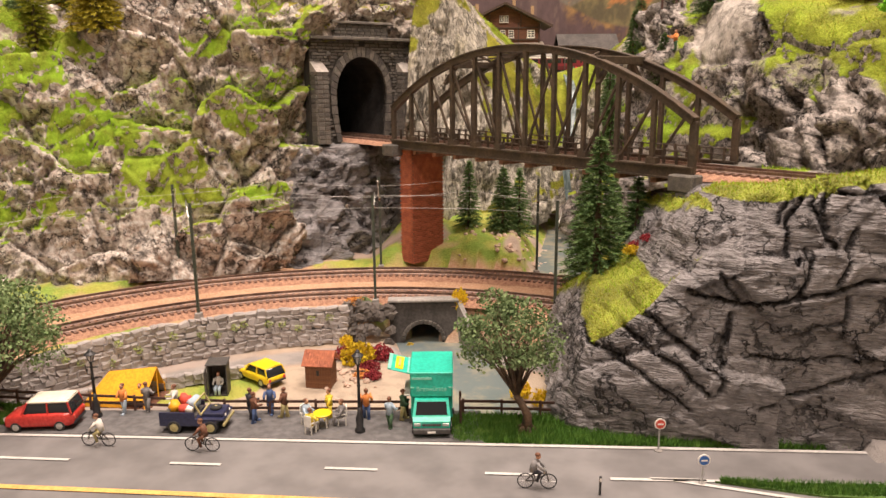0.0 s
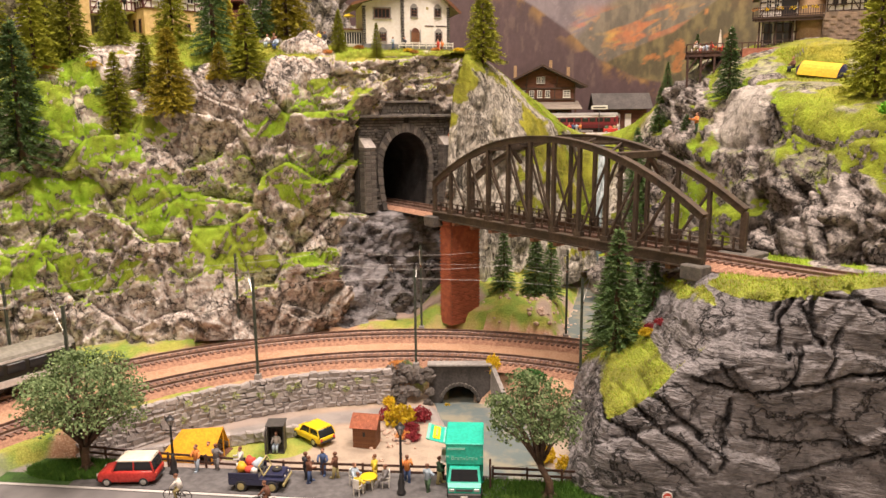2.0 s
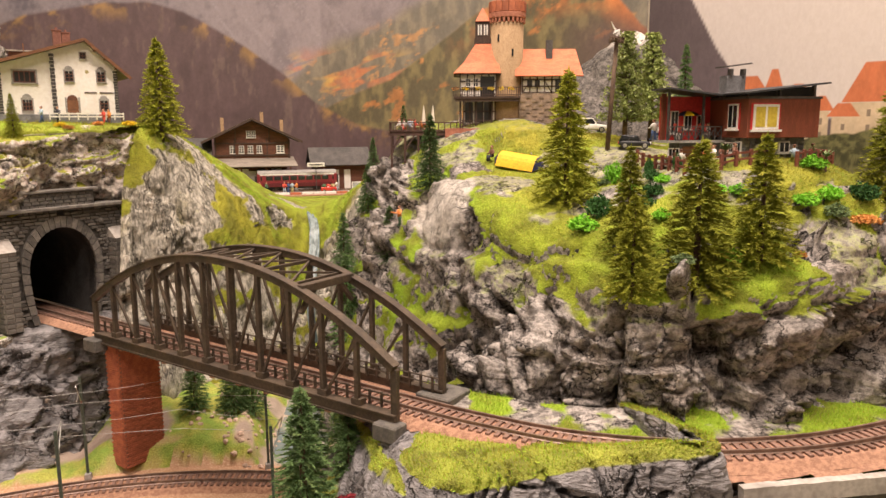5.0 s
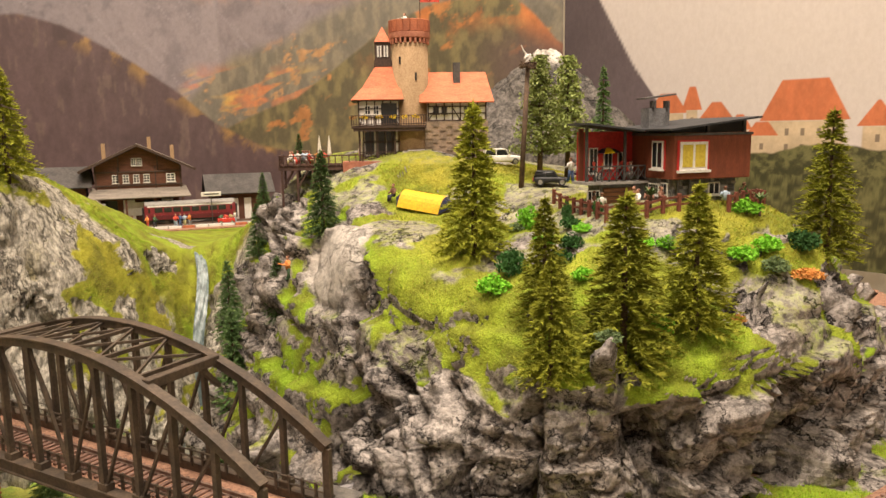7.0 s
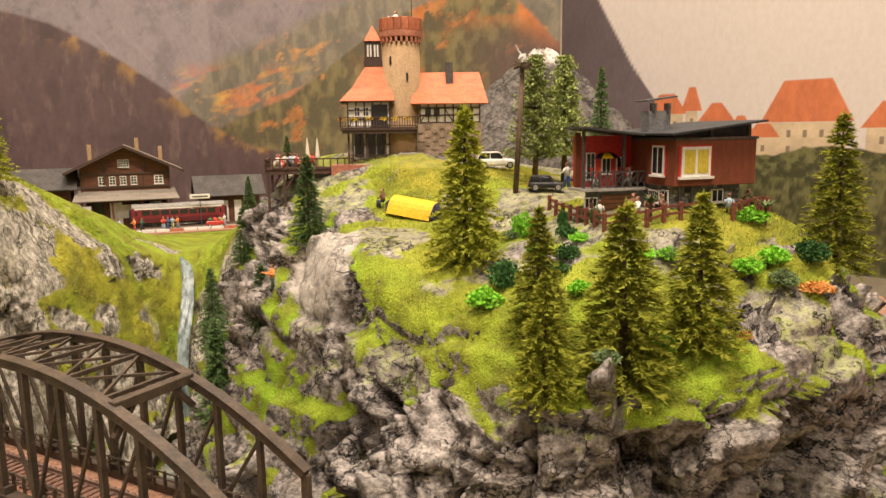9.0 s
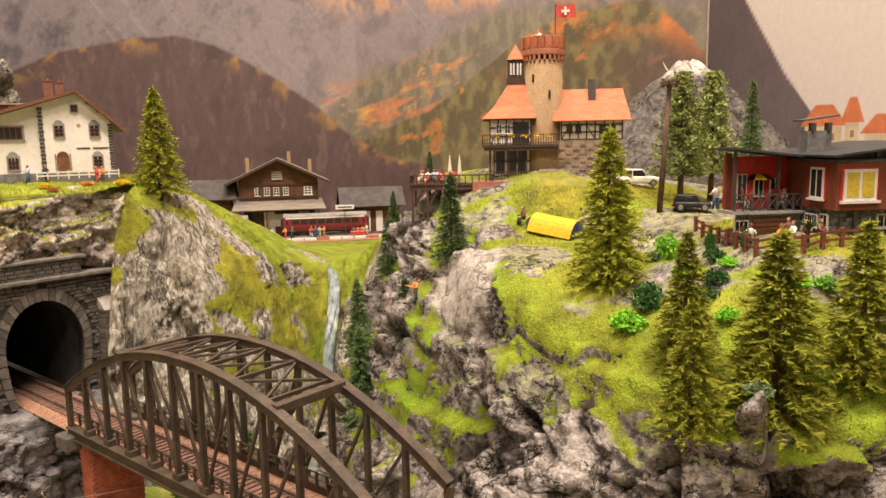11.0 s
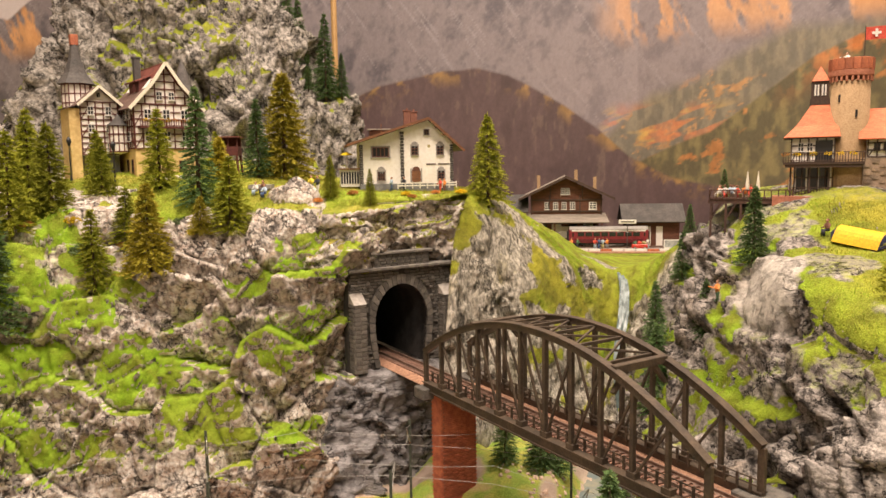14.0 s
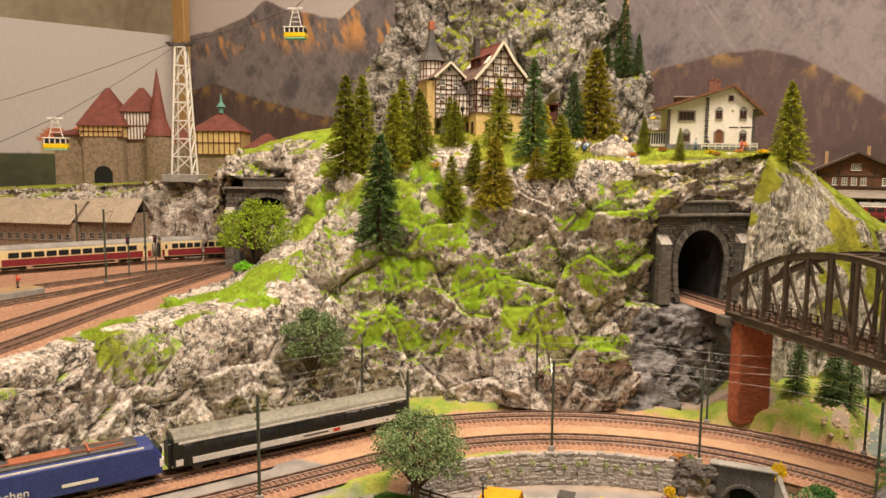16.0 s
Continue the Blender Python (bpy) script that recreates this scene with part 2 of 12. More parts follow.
def needles(name, a, b_, tip):
    m, t, b = nodes_of(name)
    v = coords(t)
    geo = t.nodes.new("ShaderNodeNewGeometry")
    info = t.nodes.new("ShaderNodeObjectInfo")
    c = mix(t, geo.outputs["Random Per Island"], a, b_)
    c = mix(t, ramp(t, noise_tex(t, v, 160, 2), 0.5, 0.75), c, tip)
    hsv = t.nodes.new("ShaderNodeHueSaturation")
    rng = t.nodes.new("ShaderNodeMapRange")
    rng.inputs[3].default_value, rng.inputs[4].default_value = 0.75, 1.3
    t.links.new(info.outputs["Random"], rng.inputs[0])
    t.links.new(rng.outputs[0], hsv.inputs["Value"])
    t.links.new(c, hsv.inputs["Color"])
    t.links.new(hsv.outputs[0], b.inputs["Base Color"])
    b.inputs["Roughness"].default_value = 0.9
    b.inputs["Specular IOR Level"].default_value = 0.2
    return m


FIR_OLIVE = needles("olive_fir_needles", (0.2, 0.22, 0.02), (0.31, 0.325, 0.03), (0.4, 0.4, 0.05))
FIR_GREEN = needles("green_fir_needles", (0.07, 0.13, 0.045), (0.13, 0.21, 0.07), (0.24, 0.32, 0.12))
FIR_GOLD = needles("golden_fir_needles", (0.29, 0.25, 0.022), (0.41, 0.35, 0.035), (0.5, 0.43, 0.07))
LEAF_OLIVE = needles("olive_leaves", (0.09, 0.14, 0.055), (0.17, 0.235, 0.1), (0.28, 0.34, 0.17))
LEAF_PALE = needles("pale_green_leaves", (0.24, 0.3, 0.08), (0.36, 0.42, 0.13), (0.45, 0.5, 0.19))
LEAF_BRIGHT = needles("bright_green_foliage", (0.16, 0.42, 0.02), (0.25, 0.6, 0.04), (0.35, 0.7, 0.08))
LEAF_DEEP = needles("deep_green_foliage", (0.03, 0.09, 0.022), (0.055, 0.14, 0.035), (0.09, 0.2, 0.055))
LEAF_SPRING = needles("spring_green_leaves", (0.2, 0.31, 0.015), (0.31, 0.43, 0.03), (0.4, 0.5, 0.06))
LEAF_YELLOW = needles("yellow_foliage", (0.55, 0.38, 0.01), (0.7, 0.5, 0.02), (0.8, 0.6, 0.05))
LEAF_RED = needles("crimson_foliage", (0.2, 0.02, 0.03), (0.32, 0.04, 0.05), (0.42, 0.09, 0.08))
LEAF_ORANGE = needles("orange_foliage", (0.5, 0.2, 0.05), (0.62, 0.3, 0.08), (0.7, 0.4, 0.15))
GRASS_BLADE = needles("static_grass", (0.25, 0.38, 0.025), (0.31, 0.46, 0.035), (0.38, 0.5, 0.06))
GRASS_DRY = needles("dry_static_grass", (0.3, 0.28, 0.035), (0.39, 0.36, 0.05), (0.46, 0.42, 0.08))
GRASS_VERGE = needles("verge_grass", (0.05, 0.13, 0.02), (0.1, 0.22, 0.03), (0.16, 0.28, 0.05))

# ---- mesh building ----


class Geo:
    """Gathers verts and faces of one mesh."""

    def __init__(self):
        self.v, self.f = [], []

    def add(self, verts, faces, m=None):
        n = len(self.v)
        self.v += [tuple(m @ Vector(p)) for p in verts] if m is not None else [tuple(p) for p in verts]
        self.f += [tuple(i + n for i in f) for f in faces]
        return self

    def box(self, c, s, m=None, bevel=0.0, taper=1.0):
        """A box with its middle at c; bevel: width of the chamfers; taper: the top's size to the bottom's."""
        hx, hy, hz = s[0] / 2, s[1] / 2, s[2] / 2
        if bevel <= 0:
            vs = [(c[0] + x * hx * (taper if z > 0 else 1), c[1] + y * hy * (taper if z > 0 else 1), c[2] + z * hz) for z in (-1, 1) for y in (-1, 1) for x in (-1, 1)]
            return self.add(vs, [(0, 2, 3, 1), (4, 5, 7, 6), (0, 1, 5, 4), (2, 6, 7, 3), (0, 4, 6, 2), (1, 3, 7, 5)], m)
        b = min(bevel, hx * 0.9, hy * 0.9, hz * 0.9)
        vs, index = [], {}
        for z in (-1, 1):
            for y in (-1, 1):
                for x in (-1, 1):
                    k = taper if z > 0 else 1
                    for a, (bx, by, bz) in enumerate(((0, b, b), (b, 0, b), (b, b, 0))):
                        index[x, y, z, a] = len(vs)
                        vs.append((c[0] + x * (hx - bx) * k, c[1] + y * (hy - by) * k, c[2] + z * (hz - bz)))
        fs = []
        for a in range(3):
            u, w = (a + 1) % 3, (a + 2) % 3
            for side in (-1, 1):
                loop = []
                for p, q in ((-1, -1), (1, -1), (1, 1), (-1, 1)):
                    k = [0, 0, 0]
                    k[a], k[u], k[w] = side, p, q
                    loop.append(index[(*k, a)])
                fs.append(tuple(loop if side > 0 else loop[::-1]))
            for p in (-1, 1):
                for q in (-1, 1):
                    lo, hi = [0, 0, 0], [0, 0, 0]
                    lo[a], hi[a] = -1, 1
                    lo[u] = hi[u] = p
                    lo[w] = hi[w] = q
                    loop = (index[(*lo, u)], index[(*hi, u)], index[(*hi, w)], index[(*lo, w)])
                    fs.append(loop if p * q < 0 else loop[::-1])
        for x in (-1, 1):
            for y in (-1, 1):
                for z in (-1, 1):
                    loop = (index[x, y, z, 0], index[x, y, z, 1], index[x, y, z, 2])
                    fs.append(loop if x * y * z > 0 else loop[::-1])
        return self.add(vs, fs, m)

    def beam(self, a, b, w, h, up=(0, 0, 1), bevel=0.0):
        """A rectangular bar from a to b."""
        a, b = Vector(a), Vector(b)
        d = b - a
        x = d.normalized()
        y = Vector(up).cross(x)
        y = y.normalized() if y.length > 1e-6 else Vector((0, 1, 0))
        z = x.cross(y)
        m = Matrix((x, y, z)).transposed().to_4x4()
        m.translation = (a + b) / 2
        return self.box((0, 0, 0), (d.length, w, h), m, bevel)

    def tube(self, pts, radii, n=8, m=None, caps=True):
        """A round tube along pts."""
        pts = [Vector(p) for p in pts]
        if not isinstance(radii, (list, tuple)):
            radii = [radii] * len(pts)
        vs, fs = [], []
        for i, p in enumerate(pts):
            d = (pts[min(i + 1, len(pts) - 1)] - pts[max(i - 1, 0)])
            d = d.normalized() if d.length > 1e-9 else Vector((0, 0, 1))
            side = d.cross(Vector((0, 0, 1)) if abs(d.z) < 0.9 else Vector((1, 0, 0))).normalized()
            up = side.cross(d)
            for k in range(n):
                a = 2 * math.pi * k / n
                vs.append(p + (side * math.cos(a) + up * math.sin(a)) * radii[i])
        for i in range(len(pts) - 1):
            for k in range(n):
                k2 = (k + 1) % n
                fs.append((i * n + k, i * n + k2, (i + 1) * n + k2, (i + 1) * n + k))
        if caps:
            fs.append(tuple(range(n))[::-1])
            fs.append(tuple((len(pts) - 1) * n + k for k in range(n)))
        return self.add(vs, fs, m)

    def lathe(self, profile, n=16, m=None):
        """A turned form about z from (radius, height) pairs."""
        vs = [(r * math.cos(2 * math.pi * k / n), r * math.sin(2 * math.pi * k / n), h) for r, h in profile for k in range(n)]
        fs = [(i * n + k, i * n + (k + 1) % n, (i + 1) * n + (k + 1) % n, (i + 1) * n + k) for i in range(len(profile) - 1) for k in range(n)]
        fs.append(tuple(range(n))[::-1])
        fs.append(tuple((len(profile) - 1) * n + k for k in range(n)))
        return self.add(vs, fs, m)

    def prism(self, outline, y0, y1, m=None):
        """An outline in x and z, drawn out from y0 to y1."""
        n = len(outline)
        vs = [(x, y0, z) for x, z in outline] + [(x, y1, z) for x, z in outline]
        fs = [tuple(range(n)), tuple(range(2 * n - 1, n - 1, -1))] + [(i, i + n, (i + 1) % n + n, (i + 1) % n) for i in range(n)]
        return self.add(vs, fs, m)

    def blob(self, c, r, m=None, rough=0.15, seed=0, rings=6, n=9):
        """An uneven rounded lump."""
        vs = [(c[0], c[1], c[2] - r[2])]
        for i in range(1, rings):
            a = math.pi * i / rings - math.pi / 2
            for k in range(n):
                b = 2 * math.pi * k / n
                d = Vector((math.cos(a) * math.cos(b), math.cos(a) * math.sin(b), math.sin(a)))
                s = 1 + rough * noise.noise(d * 1.7 + Vector((seed * 3.1, seed * 1.7, seed)))
                vs.append((c[0] + d.x * r[0] * s, c[1] + d.y * r[1] * s, c[2] + d.z * r[2] * s))
        vs.append((c[0], c[1], c[2] + r[2]))
        fs = [(0, 1 + (k + 1) % n, 1 + k) for k in range(n)]
        for i in range(rings - 2):
            for k in range(n):
                a, b = 1 + i * n + k, 1 + i * n + (k + 1) % n
                fs.append((a, b, b + n, a + n))
        top = len(vs) - 1
        fs += [(top, top - n + k, top - n + (k + 1) % n) for k in range(n)]
        return self.add(vs, fs, m)

    def mesh(self, name, material=None, smooth=False):
        me = bpy.data.meshes.new(name)
        me.from_pydata(self.v, [], self.f)
        me.validate()
        bm = bmesh.new()
        bm.from_mesh(me)
        bmesh.ops.recalc_face_normals(bm, faces=bm.faces)
        bm.to_mesh(me)
        bm.free()
        if smooth:
            me.polygons.foreach_set("use_smooth", [True] * len(me.polygons))
        if material:
            me.materials.append(material)
        return me


def thing(name, m, label, category, group="", kind=""):
    """An empty at the base of a thing."""
    ob = new(name)
    ob.empty_display_size = 0.01
    ob.matrix_world = m
    return tagged(ob, label, category, group, kind)


def part(name, geo, material, parent, label="", smooth=False):
    data = geo if isinstance(geo, bpy.types.Mesh) else geo.mesh(name, material, smooth)
    ob = new(name, data)
    ob.parent = parent
    if label:
        ob["label"] = label
    return ob


def single(name, geo, material, m, label, category, group="", kind="", smooth=False):
    ob = new(name, geo.mesh(name, material, smooth))
    ob.matrix_world = m
    return tagged(ob, label, category, group, kind)


def grid_mesh(name, P, material, tone=None, smooth=True):
    nu, nv = P.shape[:2]
    me = bpy.data.meshes.new(name)
    idx = np.arange(nu * nv).reshape(nu, nv)
    quads = np.stack([idx[:-1, :-1], idx[1:, :-1], idx[1:, 1:], idx[:-1, 1:]], -1).reshape(-1, 4)
    me.vertices.add(nu * nv)
    me.vertices.foreach_set("co", P.reshape(-1).astype(np.float32))
    me.loops.add(quads.size)
    me.loops.foreach_set("vertex_index", quads.reshape(-1).astype(np.int32))
    me.polygons.add(len(quads))
    me.polygons.foreach_set("loop_start", np.arange(0, quads.size, 4, dtype=np.int32))
    me.update(calc_edges=True)
    me.polygons.foreach_set("use_smooth", np.full(len(quads), smooth))
    if tone is not None:
        layer = me.color_attributes.new("tone", "FLOAT_COLOR", "POINT")
        layer.data.foreach_set("color", np.concatenate([tone.reshape(-1, 3), np.ones((nu * nv, 1))], 1).astype(np.float32).reshape(-1))
    me.materials.append(material)
    me.validate()
    return me


def normals(P):
    n = np.cross(np.gradient(P, axis=0), np.gradient(P, axis=1))
    return n / np.maximum(np.linalg.norm(n, axis=-1, keepdims=True), 1e-12)


def spline(C, t):
    """Catmull-Rom through the rows of C at the parameters t."""
    k = len(C)
    i = np.clip(np.floor(t).astype(int), 0, k - 2)
    f = (t - i).reshape((-1,) + (1,) * (C.ndim - 1))
    p0, p1, p2, p3 = C[np.maximum(i - 1, 0)], C[i], C[i + 1], C[np.minimum(i + 2, k - 1)]
    return 0.5 * (2 * p1 + (p2 - p0) * f + (2 * p0 - 5 * p1 + 4 * p2 - p3) * f ** 2 + (3 * p1 - p0 - 3 * p2 + p3) * f ** 3)


def even(C, step):
    """Parameters along the control rows C at about even steps."""
    seg = np.linalg.norm(np.diff(C, axis=0), axis=-1)
    seg = seg.reshape(len(C) - 1, -1).mean(1)
    out = [i + np.arange(max(2, int(s / step))) / max(2, int(s / step)) for i, s in enumerate(seg)]
    return np.append(np.concatenate(out), len(C) - 1.0)


def rails_sheet(rails, step):
    """A surface through rails, each a row of (x, y, z) stations, and the rail number along it."""
    R = np.array([np.array(r, dtype=float) for r in rails])
    cols = np.transpose(R, (1, 0, 2))
    A = spline(cols, even(cols, step))
    B = np.transpose(A, (1, 0, 2))
    tv = even(B, step)
    P = np.transpose(spline(B, tv), (1, 0, 2))
    return P, np.broadcast_to(tv, P.shape[:2])


def upright_normals(P):
    N = normals(P)
    return -N if N[..., 2].mean() < 0 else N


def rockify(P, seed, block=0.035, amp=0.007, crack=0.004, rough=0.0025, ledge=0.0, period=0.045, squash=(1, 1, 1), soft=0.0, upright=0.0):
    """Breaks a smooth surface up into slanted facets, cracks, ledges and grit; soft ground (0 to 1) stays smoother."""
    N = upright_normals(P)
    q = P + 0.005 * np.stack([fbm(P * 24, 4, seed + 5), fbm(P * 24, 4, seed + 6), fbm(P * 24, 4, seed + 7)], -1)
    steep = 1 - sstep(0.72, 0.94, N[..., 2])
    d = 0
    for size, gain, split, s in ((1.0, 0.95, 0.9, 0), (0.5, 0.5, 0.35, 11), (0.24, 0.22, 0.12, 23), (0.11, 0.07, 0.0, 31)):
        f1, f2, who, slant, rise = cells(q / (block * size) * np.array(squash), seed + s)
        d = d + upright * gain * block * size / squash[2] * np.clip(rise, -0.6, 0.6) + gain * amp * (0.8 * (who - 0.5) + 2.6 * slant) - split * crack * np.exp(-((f2 - f1) / 0.042) ** 2)
    firm = (0.12 + 0.88 * steep) * (1 - 0.78 * soft)
    ridge = np.abs(fbm(P * 55 * np.array([1, 1, 1.5]), 5, seed + 2, 0.6))
    d = d * firm + rough * (0.6 - 2.2 * ridge) * (0.3 + 0.7 * steep) * (1 - 0.6 * soft) + 0.002 * soft
    out = P + N * d[..., None]
    if ledge:
        z = P[..., 2] + 0.03 * fbm(P * 11, 4, seed + 9)
        fr = z / period - np.floor(z / period)
        flat = N * np.array([1, 1, 0.0])
        out = out + flat * (ledge * (fr - 0.5) * steep)[..., None]
    return out


def blades(name, P, tone, count, seed, label, length=0.0042, dry_share=1.0):
    """Static grass standing on the turf of a surface: green and dry fibres."""
    rng = np.random.default_rng(seed)
    N = upright_normals(P)
    spots = np.nonzero(((tone[..., 0] > 0.6) & (P[..., 1] < 1.1)).reshape(-1))[0]
    if not len(spots):
        return
    pick = rng.choice(spots, count)
    step = np.linalg.norm(P[1, 0] - P[0, 0])
    base = P.reshape(-1, 3)[pick] + rng.uniform(-0.7, 0.7, (count, 3)) * step * np.array([1, 1, 0.2])
    up = N.reshape(-1, 3)[pick] * 0.7 + rng.uniform(-0.75, 0.75, (count, 3)) + np.array([0, 0, 0.5])
    up = up / np.linalg.norm(up, axis=1, keepdims=True)
    side = np.cross(up, rng.uniform(-1, 1, (count, 3)))
    side = side / np.linalg.norm(side, axis=1, keepdims=True) * 0.00036
    tip = base + up * (0.7 * length * rng.uniform(0.5, 1.3, (count, 1)))
    base = base - N.reshape(-1, 3)[pick] * 0.0006
    straw = rng.random(count) < tone[..., 1].reshape(-1)[pick] * dry_share
    for chosen, material, word in ((~straw, GRASS_BLADE, "green"), (straw, GRASS_DRY, "straw-yellow")):
        n = int(chosen.sum())
        if n < 50:
            continue
        V = np.stack([base[chosen] - side[chosen], base[chosen] + side[chosen], tip[chosen]], 1).reshape(-1, 3)
        me = bpy.data.meshes.new(name)
        me.vertices.add(3 * n)
        me.vertices.foreach_set("co", V.reshape(-1).astype(np.float32))
        me.loops.add(3 * n)
        me.loops.foreach_set("vertex_index", np.arange(3 * n, dtype=np.int32))
        me.polygons.add(n)
        me.polygons.foreach_set("loop_start", np.arange(0, 3 * n, 3, dtype=np.int32))
        me.update(calc_edges=True)
        me.materials.append(material)
        tagged(new(name, me), word + " " + label, "grass", kind="stuff")


SOLIDS = []


def land(name, P, material, tone, label, category, kind="structure"):
    me = grid_mesh(name, P, material, tone)
    ob = tagged(new(name, me), label, category, "", kind)
    SOLIDS.append(P)
    return ob


def turf_tone(P, lo, hi, seed, dry=0.5):
    """Tone channels: turf, dryness, none."""
    nz = upright_normals(P)[..., 2] + 0.22 * fbm(P * 30, 3, seed)
    dr = np.clip(dry + 0.6 * fbm(P * 12, 3, seed + 8), 0, 1)
    return np.stack([sstep(lo, hi, nz), dr, dr * 0], -1)


def patchy(P, patches, seed, grow=1.4):
    """Uneven patches (x, z, half width, half height) on a face."""
    g = np.zeros(P.shape[:2])
    wob = 1.5 * fbm(P * 38, 4, seed, 0.6)
    for px, pz, rx, rz in patches:
        d = ((P[..., 0] - px) / (rx * grow)) ** 2 + ((P[..., 2] - pz) / (rz * grow)) ** 2
        g = np.maximum(g, 1 - sstep(0.55, 1.25, d + wob))
    return g


def clothe(P, soft, seed, dry, lo=-0.12, hi=0.3):
    """Turf where the ground is soft, broken where blocks lean over."""
    nz = upright_normals(P)[..., 2] + 0.2 * fbm(P * 45, 3, seed)
    dr = np.clip(dry + 0.75 * fbm(P * 12, 3, seed + 8), 0, 1)
    return np.stack([soft * sstep(lo, hi, nz), dr, dr * 0], -1)

# ---- the hall round the layout ----
HALL_WALL = paint("cream_hall_wall", (0.7, 0.62, 0.48), (0.64, 0.56, 0.43), 3, 0.8, relief=0.1)
HALL_FLOOR = paint("dark_hall_floor", (0.12, 0.11, 0.1), (0.09, 0.08, 0.075), 4, 0.5)
CEILING_M = paint("pale_hall_ceiling", (0.65, 0.6, 0.54), None, 5, 0.9, spread=0.1)
for wname, c, s in (("wall_south", (0, -2.6, 0.65), (6.2, 0.1, 3.1)), ("wall_west", (-3.05, 0, 0.65), (0.1, 5.1, 3.1)), ("wall_east", (3.05, 0, 0.65), (0.1, 5.1, 3.1)), ("wall_north", (0, 2.6, 0.65), (6.2, 0.1, 3.1))):
    single(wname, Geo().box(c, s), HALL_WALL, Matrix(), "plain cream plaster wall of the hall", "wall", kind="structure")
single("hall_floor", Geo().box((0, 0, -0.95), (6.2, 5.3, 0.1)), HALL_FLOOR, Matrix(), "dark plain floor of the hall", "floor", kind="structure")
single("ceiling", Geo().box((0, 0, 2.25), (6.2, 5.3, 0.1)), CEILING_M, Matrix(), "pale plain ceiling of the hall", "ceiling", kind="structure")

TABLE = paint("dark_layout_board", (0.06, 0.05, 0.045), (0.045, 0.04, 0.035), 8, 0.7)
single("layout_base", Geo().box((0.05, 1.03, -0.44), (2.08, 1.64, 0.94)).box((-1.48, 1.0, -0.38), (0.98, 1.76, 1.08)), TABLE, Matrix(), "dark closed table carrying the model railway", "table", kind="structure")
# ---- tracks in plan ----
ARC_X, ARC_Y = -0.06, 0.32
TRACK_Z = 0.084
LOOP_Z = 0.2165
YARD_Z = 0.2


def main_line(radius):
    pts = []
    for a in np.linspace(2, 150, 75):
        pts.append((ARC_X + radius * math.cos(radians(a)), ARC_Y + radius * math.sin(radians(a)), TRACK_Z))
    ex, ey = pts[-1][:2]
    for d in np.linspace(0.015, 0.5, 24):
        pts.append((ex - 0.5 * d, ey - 0.866 * d, TRACK_Z))
    return pts


BRIDGE_A = Vector((-0.0515, 0.799, 0.2125))   # near side, tunnel end
BRIDGE_B = Vector((0.176, 0.519, 0.2125))     # near side, loop end
BR_DIR = (BRIDGE_B - BRIDGE_A).normalized()
BR_SIDE = Vector((-BR_DIR.y, BR_DIR.x, 0))
BR_LEN = (BRIDGE_B - BRIDGE_A).length
BR_W = 0.056
BR_MID0 = BRIDGE_A + BR_SIDE * BR_W / 2
BR_MID1 = BRIDGE_B + BR_SIDE * BR_W / 2
loop_pts = [BR_MID0 - BR_DIR * 0.30, BR_MID0 - BR_DIR * 0.1, BR_MID0, (BR_MID0 + BR_MID1) / 2, BR_MID1, Vector((0.2335, 0.496, 0)), Vector((0.277, 0.4555, 0)), Vector((0.333, 0.425, 0)), Vector((0.402, 0.4085, 0)), Vector((0.475, 0.4075, 0)), Vector((0.56, 0.42, 0)), Vector((0.65, 0.455, 0)), Vector((0.75, 0.53, 0)), Vector((0.84, 0.62, 0)), Vector((0.93, 0.74, 0)), Vector((1.0, 0.9, 0))]
LOOP_C = np.array([(p.x, p.y, LOOP_Z) for p in loop_pts])
loop_line = [tuple(p) for p in spline(LOOP_C, even(LOOP_C, 0.012))]


def seg_dist(X, Y, pts):
    """Distance in plan to a polyline."""
    best = np.full(X.shape, 9.0)
    for (ax, ay, *_), (bx, by, *_) in zip(pts[:-1], pts[1:]):
        dx, dy = bx - ax, by - ay
        t = np.clip(((X - ax) * dx + (Y - ay) * dy) / max(dx * dx + dy * dy, 1e-12), 0, 1)
        best = np.minimum(best, np.hypot(X - ax - t * dx, Y - ay - t * dy))
    return best


ROAD_Z = 0.068
LOW_Z = 0.05

# ---- valley floor: one sheet ----
gx, gy = np.meshgrid(np.arange(-1.0, 1.0, 0.005), np.arange(0.18, 1.16, 0.005), indexing="ij")
rad = np.hypot(gx - ARC_X, gy - ARC_Y)
wall_r = 0.318 + 0.018 * sstep(-0.075, -0.045, gx) - 0.03 * sstep(0.03, 0.06, gx)
wall_r = wall_r + 0.052 * (np.abs(gx + 0.0185) < 0.0155) * (gy > 0.6)
bed = 1 - sstep(wall_r - 0.001, wall_r + 0.006, rad)
gz = TRACK_Z - 0.0035 - (TRACK_Z - 0.0035 - LOW_Z) * bed
road_edge = 0.452 - 0.06 * gx * (gx > 0)
bank = 1 - sstep(road_edge, road_edge + 0.03, gy)
gz = np.where(rad < wall_r + 0.01, gz + (ROAD_Z - gz) * bank, gz)
P0 = np.stack([gx, gy, gz], -1)
